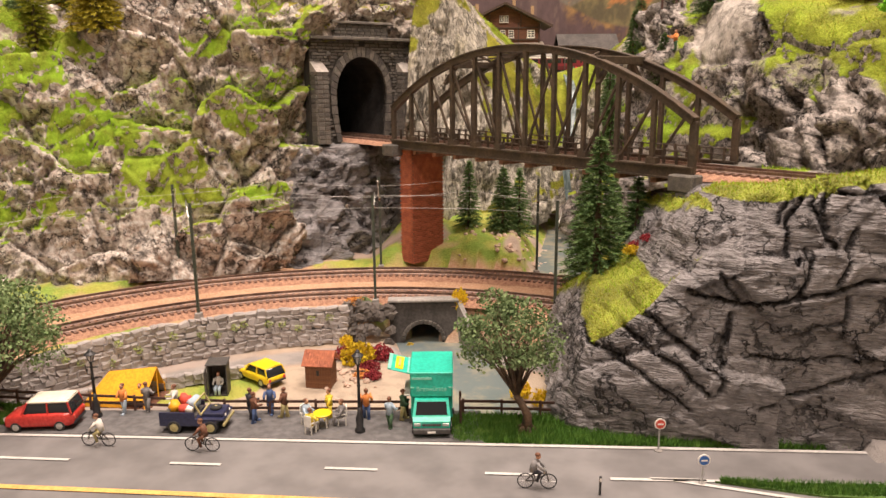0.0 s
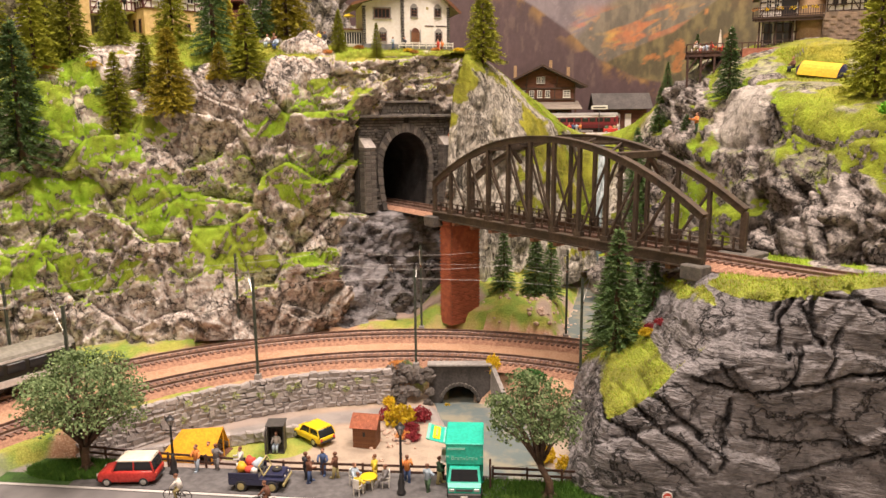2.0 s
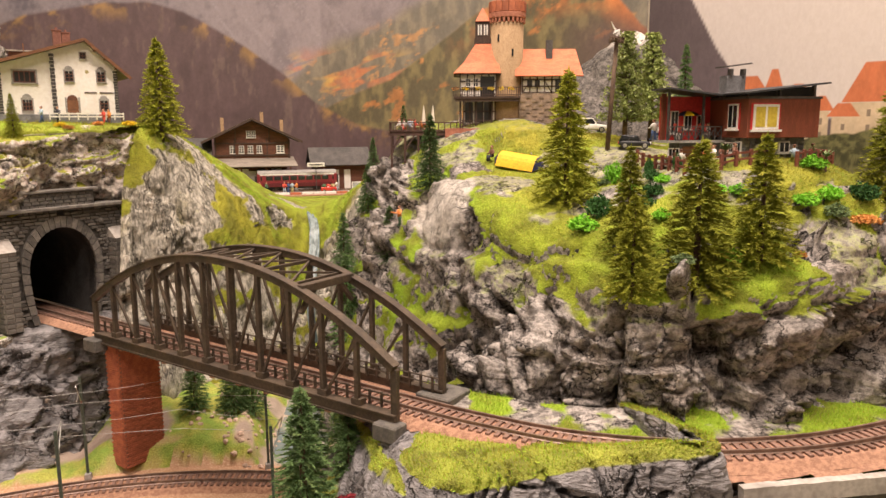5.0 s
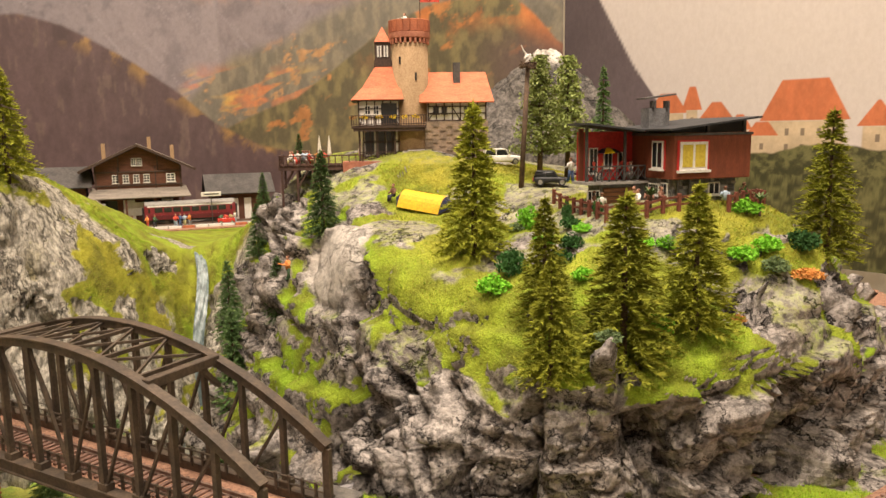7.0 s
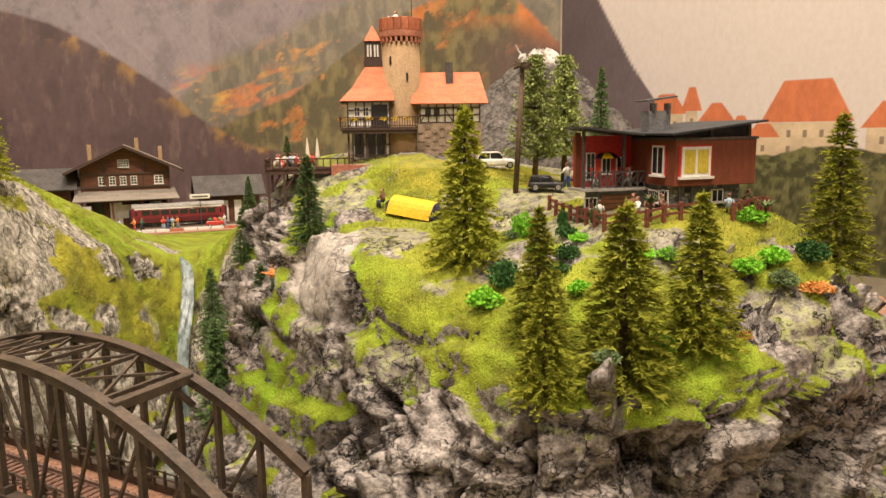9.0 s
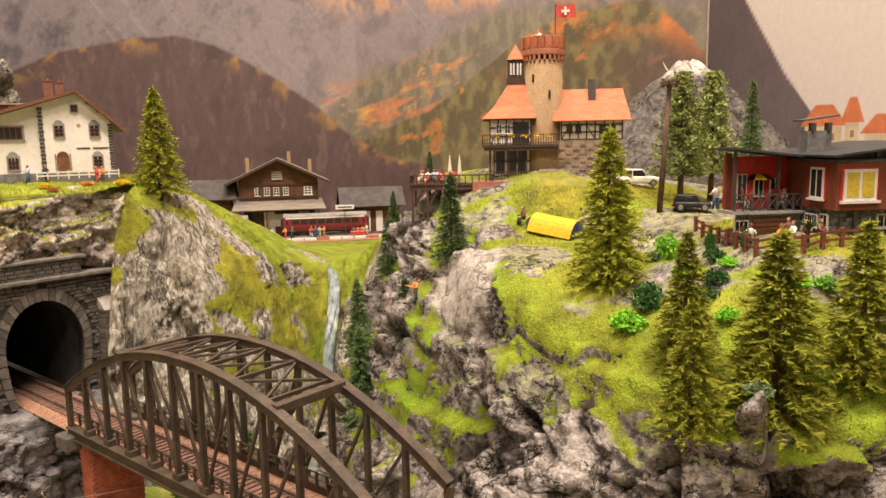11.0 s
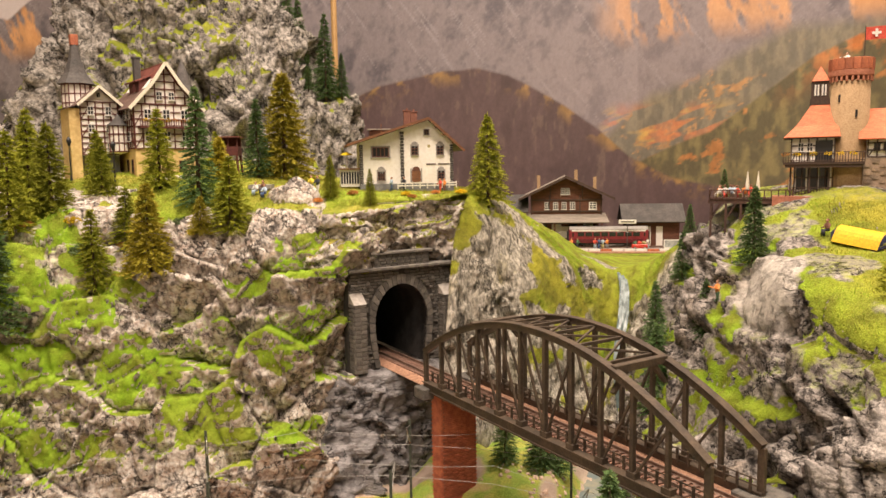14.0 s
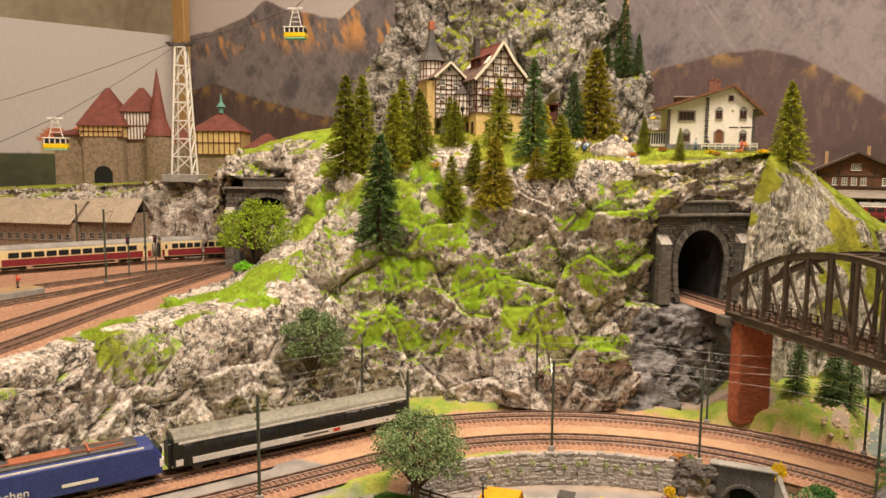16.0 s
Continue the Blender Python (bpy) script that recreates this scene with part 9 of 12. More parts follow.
def window(parent, x, z, w, h, m=None, bars=(1, 1), frame_mat=None, glass=None, arch=False, surround=None, y=0.0, sill=True):
    """A window in the plane y of the frame m, facing -y: frame and glazing bars round a pane, sill."""
    frame_mat, glass = frame_mat or WHITE, glass or GLASS_DARK
    m = m or Matrix()
    t = min(w, h) * 0.1
    top = part("window", Geo().box((x, y - 0.0001, z), (w, 0.0012, h)), frame_mat, parent)
    top.matrix_basis = m
    nx, nz = bars[0] + 1, bars[1] + 1
    pw, ph = (w - t * (nx + 1)) / nx, (h - t * (nz + 1)) / nz
    pane = Geo()
    for i in range(nx):
        for k in range(nz):
            cx, cz = x - w / 2 + t + pw / 2 + i * (pw + t), z - h / 2 + t + ph / 2 + k * (ph + t)
            pane.box((cx, y - 0.0006, cz), (pw, 0.0006, ph))
    part("pane", pane, glass, top)
    if surround:
        g = Geo()
        s = t * 1.4
        for dx in (-1, 1):
            g.box((x + dx * (w / 2 + s / 2), y - 0.0002, z), (s, 0.0014, h + 2 * s))
        g.box((x, y - 0.0002, z + h / 2 + s / 2), (w, 0.0014, s))
        if arch:
            g.lathe([(0.0002, 0), (w * 0.5, 0.0002), (w * 0.5, 0.001), (0.0002, 0.0012)], 14, pose(x, y + 0.0003, z + h / 2 + s * 0.6, 90, 0, 0))
        part("surround", g, surround, top)
    if sill:
        part("sill", Geo().box((x, y - 0.001, z - h / 2 - t * 0.5), (w * 1.2, 0.0022, t * 0.9)), surround or frame_mat, top)
    return top


def roof_slope(parent, p, q, r, s, mat, thick=0.0016, name="roof_slope"):
    """A slab on four corners, with thickness downwards."""
    pts = [Vector(a) for a in (p, q, r, s)]
    n = (pts[1] - pts[0]).cross(pts[3] - pts[0]).normalized()
    if n.z < 0:
        n = -n
    lo = [a - n * thick for a in pts]
    return part(name, Geo().add(pts + lo, [(0, 1, 2, 3), (7, 6, 5, 4), (0, 4, 5, 1), (1, 5, 6, 2), (2, 6, 7, 3), (3, 7, 4, 0)]), mat, parent)


def timbering(parent, x0, x1, z0, z1, nx, nz, mat, m=None, y=0.0, braces=True, w=0.0013, name="timber_frame"):
    g = Geo()
    for i in range(nx + 1):
        x = x0 + (x1 - x0) * i / nx
        g.box((x, y - 0.0004, (z0 + z1) / 2), (w, 0.0012, z1 - z0))
    for k in range(nz + 1):
        z = z0 + (z1 - z0) * k / nz
        g.box(((x0 + x1) / 2, y - 0.0005, z), (x1 - x0 + w, 0.0012, w))
    if braces:
        for i in (0, nx - 1):
            xa, xb = x0 + (x1 - x0) * i / nx, x0 + (x1 - x0) * (i + 1) / nx
            if i:
                xa, xb = xb, xa
            g.beam((xa, y - 0.0003, z0), (xb, y - 0.0003, z0 + (z1 - z0) * 0.62), 0.0009, w * 0.9, (0, 1, 0))
    ob = part(name, g, mat, parent)
    if m:
        ob.matrix_basis = m
    return ob


def balustrade(parent, pts, h, mat, gap=0.003, name="railing", r=0.0004):
    g = Geo()
    for a, b in zip(pts[:-1], pts[1:]):
        a, b = Vector(a), Vector(b)
        n = max(1, int((b - a).length / gap))
        for i in range(n + 1):
            p = a.lerp(b, i / n)
            g.box(p + Vector((0, 0, h / 2)), (r * 2, r * 2, h))
        for f in (0.15, 1.0):
            g.beam(a + Vector((0, 0, h * f)), b + Vector((0, 0, h * f)), r * 2.4, r * 2.2)
    return part(name, g, mat, parent)


def guest_house():
    top = thing("guest_house", pose(-0.1063, 0.9775, 0.4245, 0, 0, 17), "white plastered guest house with a wide brown roof", "house")
    W, D = 0.067, 0.075

    def roof_z(x):
        return 0.086 - (0.035 - x) * 0.315 if x < 0.035 else 0.086 - (x - 0.035) * 0.9

    slab(top, "plinth", -0.053, W + 0.001, -0.001, D, -0.02, 0.003, GREY_STONE)
    part("wall", Geo().prism([(0, 0), (0, roof_z(0) - 0.003), (0.035, roof_z(0.035) - 0.003), (W, roof_z(W) - 0.003), (W, 0)], 0, D), PLASTER, top)
    part("wall", Geo().prism([(-0.052, 0), (-0.052, roof_z(-0.052) - 0.003), (0, roof_z(0) - 0.003), (0, 0)], 0.004, D), PLASTER, top)
    for x in (0.0015, W - 0.0015, -0.0505):
        y = -0.0006 if x > 0 else 0.0034
        for k in range(18):
            h = roof_z(x) - 0.006
            slab(top, "quoin", x - 0.0019 - 0.0005 * (k % 2), x + 0.0019 + 0.0005 * (k % 2), y, y + 0.003, h * k / 18 + 0.0003, h * (k + 1) / 18 - 0.0003, GREY_DARK)
    y0, y1 = -0.009, D + 0.008
    roof_slope(top, (-0.068, y0, roof_z(-0.068)), (0.0355, y0, roof_z(0.0355)), (0.0355, y1, roof_z(0.0355)), (-0.068, y1, roof_z(-0.068)), ROOF_GREY, 0.002)
    roof_slope(top, (0.0345, y0, roof_z(0.035)), (0.08, y0, roof_z(0.08)), (0.08, y1, roof_z(0.08)), (0.0345, y1, roof_z(0.035)), ROOF_GREY, 0.002)
    for xa, xb in ((-0.069, 0.035), (0.035, 0.081)):
        part("barge_board", Geo().beam((xa, y0 - 0.0006, roof_z(xa) - 0.0008), (xb, y0 - 0.0006, roof_z(xb) - 0.0008), 0.0012, 0.0032), BROWN_WOOD, top)
    part("gutter", Geo().tube([(-0.0685, y0, roof_z(-0.068) - 0.001), (-0.0685, y1, roof_z(-0.068) - 0.001)], 0.0009, 6), BROWN_WOOD, top)
    for x in (0.045, 0.055, 0.066):
        part("rafter_end", Geo().beam((x, 0.001, roof_z(x) - 0.0035), (x, y0, roof_z(x) - 0.0035), 0.0012, 0.0014), BROWN_WOOD, top)
    for x, y, h in ((0.012, 0.03, 0.018), (0.023, 0.045, 0.014)):
        ch = slab(top, "chimney", x - 0.0042, x + 0.0042, y - 0.0035, y + 0.0035, roof_z(x) - 0.004, roof_z(x) + h, BRICK_BROWN)
        slab(ch, "chimney_cap", x - 0.005, x + 0.005, y - 0.0042, y + 0.0042, roof_z(x) + h, roof_z(x) + h + 0.0012, BRICK_BROWN)
        part("chimney_pot", Geo().lathe([(0.0016, 0), (0.0012, 0.003)], 8, pose(x, y, roof_z(x) + h + 0.001)), BRICK_BROWN, ch)
    dm = slab(top, "dormer", -0.036, -0.012, 0.045, 0.062, 0.05, 0.0735, CHALET)
    slab(dm, "dormer_roof", -0.039, -0.008, 0.041, 0.066, 0.0735, 0.0752, ROOF_GREY)
    part("ladder", Geo().beam((-0.024, 0.01, roof_z(-0.024) + 0.001), (-0.024, 0.01, roof_z(-0.024) + 0.012), 0.001, 0.001), BROWN_WOOD, top)
    for x, z, w, h in ((0.0175, 0.0455, 0.0085, 0.012), (0.0505, 0.0455, 0.0085, 0.012), (0.0515, 0.0135, 0.0085, 0.012)):
        window(top, x, z, w, h, bars=(1, 2), frame_mat=CHALET, arch=True, surround=CONCRETE)
    window(top, 0.033, 0.068, 0.006, 0.007, bars=(1, 1), frame_mat=CHALET, surround=CONCRETE)
    window(top, -0.026, 0.0435, 0.0215, 0.0125, bars=(3, 0), frame_mat=CHALET, surround=CONCRETE, y=0.004)
    window(top, -0.0255, 0.0135, 0.0095, 0.0125, bars=(2, 2), frame_mat=CHALET, arch=True, surround=CONCRETE, y=0.004)
    dr = part("door", Geo().box((0.019, -0.0002, 0.0095), (0.0115, 0.0014, 0.019), bevel=0.0003), BROWN_WOOD, top)
    part("fanlight", Geo().lathe([(0.0002, 0), (0.0055, 0.0003), (0.0055, 0.0011), (0.0002, 0.0013)], 14, pose(0.019, 0.0004, 0.0192, 90, 0, 0)), CHALET, dr)
    part("door_surround", Geo().box((0.019 - 0.0068, -0.0003, 0.011), (0.0016, 0.0016, 0.022)).box((0.019 + 0.0068, -0.0003, 0.011), (0.0016, 0.0016, 0.022)), CONCRETE, dr)
    for k, (x, w) in enumerate(((0.0385, 0.0125), (0.055, 0.0145))):
        slab(top, "sign_bar", x - w / 2, x + w / 2, -0.0006, 0.0004, 0.0268, 0.0282, TIMBER)
    part("ornament", Geo().lathe([(0.0002, 0), (0.002, 0.0002), (0.002, 0.0006), (0.0002, 0.0008)], 12, pose(0.036, 0.0004, 0.0505, 90, 0, 0)), CLOTH["khaki"], top)
    slab(top, "winter_garden", -0.077, -0.053, 0.012, 0.05, 0, 0.022, WHITE)
    for k in range(7):
        slab(top, "glazing", -0.0765 + k * 0.0034, -0.0742 + k * 0.0034, 0.0113, 0.013, 0.004, 0.019, GLASS_DARK)
    slab(top, "balcony", -0.079, -0.052, 0.009, 0.052, 0.022, 0.0235, BROWN_WOOD)
    um = part("parasol", Geo().lathe([(0.0085, 0.0405), (0.006, 0.0425), (0.0004, 0.0445)], 10, pose(-0.068, 0.022, 0)), YELLOW, top, "yellow parasol")
    part("parasol_pole", Geo().tube([(-0.068, 0.022, 0.022), (-0.068, 0.022, 0.044)], 0.0005, 5), WHITE, um)
    return top


guest_house()
fence = thing("white_fence", pose(-0.109, 0.9655, 0.4215, 0, 0, 19), "low white rail fence before the guest house", "fence")
for i in range(9):
    part("post", Geo().box((i * 0.0095, 0, 0.004), (0.0012, 0.0012, 0.0085)), WHITE, fence)
for z in (0.0035, 0.0068):
    for i in range(8):
        part("rail", Geo().box((i * 0.0095 + 0.00475, -0.0008, z), (0.0093, 0.0007, 0.0015)), WHITE, fence)
for x, y, a, u, l in ((-0.102, 0.971, 250, "dark", "dark"), (-0.057, 0.9825, 230, "red", "red"), (-0.117, 0.965, 200, "pale", "blue"), (-0.052, 0.985, 240, "orange", "brown")):
    figurine(x, y, ground_at(x, y), a, u, l, "painted figure in %s before the guest house" % u, h=0.017)


def tower_castle():
    top = thing("castle_inn", pose(0.4085, 0.918, 0.411, 0, 0, -17), "castle inn with a round sandstone tower and red roofs", "castle")
    r = 0.0197
    part("tower", Geo().lathe([(r * 1.03, -0.03), (r, 0.01), (r, 0.124)], 36), SANDSTONE, top, smooth=True)
    for k in range(24):
        a = 6.283 * k / 24
        part("corbel", Geo().box((0, 0, 0), (0.0028, 0.0026, 0.007), bevel=0.0004), BRICK_PALE, top).matrix_basis = pose((r + 0.0006) * math.cos(a), (r + 0.0006) * math.sin(a), 0.1265, 0, 0, math.degrees(a))
    part("corbel_ring", Geo().lathe([(r + 0.0022, 0.1285), (r + 0.0026, 0.1295), (r + 0.0026, 0.1345), (r + 0.0022, 0.1355), (r - 0.001, 0.1355)], 36), BRICK_PALE, top)
    for k in range(18):
        a = 6.283 * k / 18
        part("parapet_stone", Geo().box((0, 0, 0), (0.0022, 0.0073, 0.0125), bevel=0.0004), TILE_RED, top).matrix_basis = pose((r + 0.0016) * math.cos(a), (r + 0.0016) * math.sin(a), 0.1415, 0, 0, math.degrees(a))
    part("platform", Geo().lathe([(r + 0.001, 0.1355), (0.0002, 0.1358)], 24), SANDSTONE, top)
    for a, z in ((-75, 0.088), (-125, 0.105)):
        ca, sa = math.cos(radians(a)), math.sin(radians(a))
        slab(top, "slit_window", -0.001, 0.001, -0.0008, 0.0012, -0.004, 0.004, BLACK).matrix_basis = pose((r + 0.0001) * ca, (r + 0.0001) * sa, z, 0, 0, a + 90)
    # left wing
    x0, x1, d0, d1 = -0.059, -0.014, -0.018, 0.03
    slab(top, "ground_floor", x0 + 0.006, x1, d0 + 0.006, d1, -0.02, 0.036, PLASTER)
    for i in range(3):
        slab(top, "glazing", x0 + 0.008 + i * 0.0115, x0 + 0.0175 + i * 0.0115, d0 + 0.0052, d0 + 0.0065, 0.006, 0.03, GLASS_DARK)
    timbering(top, x0 + 0.006, x1, 0.003, 0.035, 5, 2, TIMBER, y=d0 + 0.005, braces=False)
    for i in range(3):
        slab(top, "column", x0 + 0.001 + i * 0.019, x0 + 0.003 + i * 0.019, d0 - 0.006, d0 - 0.004, -0.002, 0.036, TIMBER)
    balustrade(top, [(x0 + 0.002, d0 - 0.005, 0.0), (x1 - 0.004, d0 - 0.005, 0.0)], 0.0085, TIMBER)
    slab(top, "upper_floor", x0 + 0.002, x1, d0, d1, 0.036, 0.064, PLASTER)
    timbering(top, x0 + 0.002, x1, 0.0365, 0.0635, 5, 3, TIMBER, y=d0)
    for x in (x0 + 0.0115, x0 + 0.0205):
        window(top, x, 0.053, 0.006, 0.0095, bars=(1, 1), y=d0 - 0.0006)
    slab(top, "balcony_door", x1 - 0.019, x1 - 0.002, d0 - 0.0012, d0 + 0.001, 0.037, 0.06, GLASS_DARK)
    rb, rt = 0.064, 0.1
    c = Vector((-0.0295, 0.006, 0))
    base = [Vector((x0 - 0.006, d0 - 0.007, rb)), Vector((x1 + 0.005, d0 - 0.007, rb)), Vector((x1 + 0.005, d1 + 0.006, rb)), Vector((x0 - 0.006, d1 + 0.006, rb))]
    tp = [c + Vector((-0.0085, -0.008, rt)), c + Vector((0.016, -0.008, rt)), c + Vector((0.016, 0.008, rt)), c + Vector((-0.0085, 0.008, rt))]
    mid = [b.lerp(t, 0.45) + Vector((0, 0, -0.0035)) for b, t in zip(base, tp)]
    for k in range(4):
        j = (k + 1) % 4
        roof_slope(top, base[k], base[j], mid[j], mid[k], ROOF_RED)
        roof_slope(top, mid[k], mid[j], tp[j], tp[k], ROOF_RED)
    part("eaves", Geo().box(((x0 + x1) / 2, (d0 + d1) / 2, rb - 0.0012), (x1 - x0 + 0.011, d1 - d0 + 0.012, 0.001)), TIMBER, top)
    tu = slab(top, "turret", c.x - 0.0088, c.x + 0.0088, -0.0015, 0.0135, 0.098, 0.126, TIMBER)
    for dx in (-0.0036, 0.0036):
        slab(tu, "louvre", c.x + dx - 0.0024, c.x + dx + 0.0024, -0.002, -0.0012, 0.11, 0.122, WHITE)
        slab(tu, "louvre_bar", c.x + dx - 0.0006, c.x + dx + 0.0006, -0.0026, -0.0018, 0.11, 0.122, BLACK)
    slab(tu, "turret_rail", c.x - 0.0098, c.x + 0.0098, -0.0026, 0.0146, 0.1, 0.1065, TIMBER)
    part("spire", Geo().add([(c.x - 0.009, -0.003, 0.126), (c.x + 0.009, -0.003, 0.126), (c.x + 0.009, 0.015, 0.126), (c.x - 0.009, 0.015, 0.126), (c.x, 0.006, 0.143)], [(0, 1, 4), (1, 2, 4), (2, 3, 4), (3, 0, 4), (0, 3, 2, 1)]), ROOF_RED, tu)
    # balcony
    by = -0.031
    slab(top, "balcony_floor", x0 - 0.006, 0.0145, by, -0.01, 0.0335, 0.0365, TIMBER, 0.0004)
    slab(top, "balcony_beam", x0 - 0.004, 0.0125, by + 0.001, by + 0.003, 0.0305, 0.0335, TIMBER)
    balustrade(top, [(x0 - 0.006, -0.01, 0.0365), (x0 - 0.006, by, 0.0365), (0.0145, by, 0.0365)], 0.0105, TIMBER, gap=0.0026)
    rng = random.Random(2)
    for x in (x0 - 0.004, x0 + 0.008, x0 + 0.024, x0 + 0.038, x0 + 0.05, x0 + 0.062):
        g = Geo()
        leaf_lump(g, (x, by - 0.0006, 0.0455), (0.0042, 0.0016, 0.0022), 60, 0.0014, rng)
        part("flower_box", g, LEAF_YELLOW if x > x0 else LEAF_ORANGE, top)
    # right wing
    a0, a1, e0, e1 = 0.014, 0.083, -0.016, 0.03
    slab(top, "stone_floor", a0, a1, e0 - 0.001, e1, -0.03, 0.04, RUBBLE)
    for k in range(9):
        for q in range(9):
            if (k + q) % 2:
                slab(top, "ashlar", a0 + (q + 0.1) * 0.0076, a0 + (q + 0.94) * 0.0076, e0 - 0.0018, e0 - 0.0006, k * 0.0043, k * 0.0043 + 0.0038, RUBBLE)
    window(top, 0.062, 0.02, 0.0065, 0.011, y=e0 - 0.0016, bars=(1, 2))
    slab(top, "upper_floor", a0 + 0.003, a1 - 0.002, e0, e1, 0.04, 0.064, PLASTER)
    timbering(top, a0 + 0.004, a1 - 0.03, 0.041, 0.0635, 4, 3, TIMBER, y=e0)
    timbering(top, a1 - 0.03, a1 - 0.002, 0.041, 0.0635, 3, 3, TIMBER, y=e0, braces=False)
    for x in (a0 + 0.0125, a0 + 0.0215):
        window(top, x, 0.052, 0.006, 0.0085, y=e0 - 0.0008, frame_mat=TIMBER)
    slab(top, "loggia", a1 - 0.026, a1 - 0.009, e0 - 0.0012, e0, 0.042, 0.056, GLASS_DARK)
    ym = (e0 + e1) / 2
    roof_slope(top, (a0 - 0.006, e0 - 0.009, 0.0605), (a1 + 0.006, e0 - 0.009, 0.0605), (a1 + 0.001, ym, 0.094), (a0 - 0.002, ym, 0.094), ROOF_RED)
    roof_slope(top, (a0 - 0.006, e1 + 0.009, 0.0605), (a1 + 0.006, e1 + 0.009, 0.0605), (a1 + 0.001, ym, 0.094), (a0 - 0.002, ym, 0.094), ROOF_RED)
    part("gable_wall", Geo().prism([(e0, 0.063), (e1, 0.063), (ym, 0.091)], a1 - 0.004, a1 - 0.002, pose(0, 0, 0, 0, 0, 90) @ Matrix.Diagonal((1, -1, 1, 1))), PLASTER, top)
    slab(top, "chimney", 0.047, 0.0545, ym - 0.012, ym - 0.005, 0.075, 0.1035, ROOF_DARK)
    # flag
    pole = part("flag_pole", Geo().tube([(0.012, 0, 0.13), (0.012, 0, 0.182)], 0.0005, 6), TIMBER, top)
    fl = Geo()
    for i in range(9):
        fl.v += [(0.0125 + i * 0.0026, 0.0009 * math.sin(i * 0.9), 0.1675), (0.0125 + i * 0.0026, 0.0009 * math.sin(i * 0.9), 0.181)]
        if i:
            fl.f.append((2 * i - 2, 2 * i, 2 * i + 1, 2 * i - 1))
    fo = part("flag", fl, CLOTH["red"], pole, "red flag with a white cross")
    part("flag_cross", Geo().box((0.0225, -0.0013, 0.1743), (0.0086, 0.0004, 0.0026)).box((0.0225, -0.0013, 0.1743), (0.0026, 0.0005, 0.0084)), WHITE, pole)
    # steps and garden wall
    slab(top, "terrace_wall", x0 - 0.016, x1 + 0.002, d0 - 0.02, d0 + 0.01, -0.03, -0.001, BRICK_PALE)
    return top


tower_castle()
figurine(0.399, 0.905, 0.5465, 200, "white", "dark", "figure in white waving on the tower top", arm=1.0, h=0.018)


def timber_deck():
    top = thing("timber_deck", pose(0.3045, 0.938, 0.4055, 0, 0, -14), "dark timber terrace on stilts with a railing", "deck")
    x0, x1, y0, y1 = -0.037, 0.05, -0.025, 0.03
    for i in range(22):
        f = x0 + (x1 - x0) * (i + 0.5) / 22
        part("plank", Geo().box((f, (y0 + y1) / 2, 0.0008), ((x1 - x0) / 22 - 0.0003, y1 - y0, 0.0014)), DARK_WOOD, top)
    part("frame_beam", Geo().box((0.005, y0 + 0.002, -0.0018), (x1 - x0, 0.003, 0.004)).box((0.005, y1 - 0.002, -0.0018), (x1 - x0, 0.003, 0.004)), DARK_WOOD, top)
    for x in (x0 + 0.002, x0 + 0.018, x0 + 0.034):
        for y in (y0 + 0.002, y1 - 0.004):
            part("stilt", Geo().beam((x, y, -0.08), (x, y, 0), 0.0024, 0.0024), DARK_WOOD, top)
            part("strut", Geo().beam((x, y, -0.022), (x + 0.012, y, -0.002), 0.0014, 0.0014), DARK_WOOD, top)
    balustrade(top, [(x0, y1, 0.001), (x0, y0, 0.001), (x1, y0, 0.001)], 0.0105, DARK_WOOD, gap=0.007, r=0.0006)
    return top


timber_deck()
for x, y in ((0.349, 0.917), (0.318, 0.93), (0.312, 0.951)):
    um = thing("closed_parasol", pose(x, y, 0.4068), "folded cream parasol on the timber deck", "parasol", "folded parasols")
    part("pole", Geo().tube([(0, 0, 0), (0, 0, 0.012)], 0.0005, 6), BROWN_WOOD, um)
    part("canopy", Geo().lathe([(0.0021, 0.009), (0.0024, 0.012), (0.0015, 0.022), (0.0003, 0.031)], 9), CREAM, um)
rng = random.Random(9)
for i in range(14):
    x, y = 0.275 + rng.random() * 0.05, 0.925 + rng.random() * 0.045 - (i % 3) * 0.002
    figurine(x, y, 0.4068, rng.uniform(0, 360), rng.choice(("white", "red", "yellow", "orange", "pale")), rng.choice(("white", "red", "khaki")), "tiny painted guest figure on the timber deck", sit=True, h=0.018)


ROOF_SLATE = paint("dark_slate_roof", (0.035, 0.035, 0.038), (0.022, 0.022, 0.024), 80, 0.7)


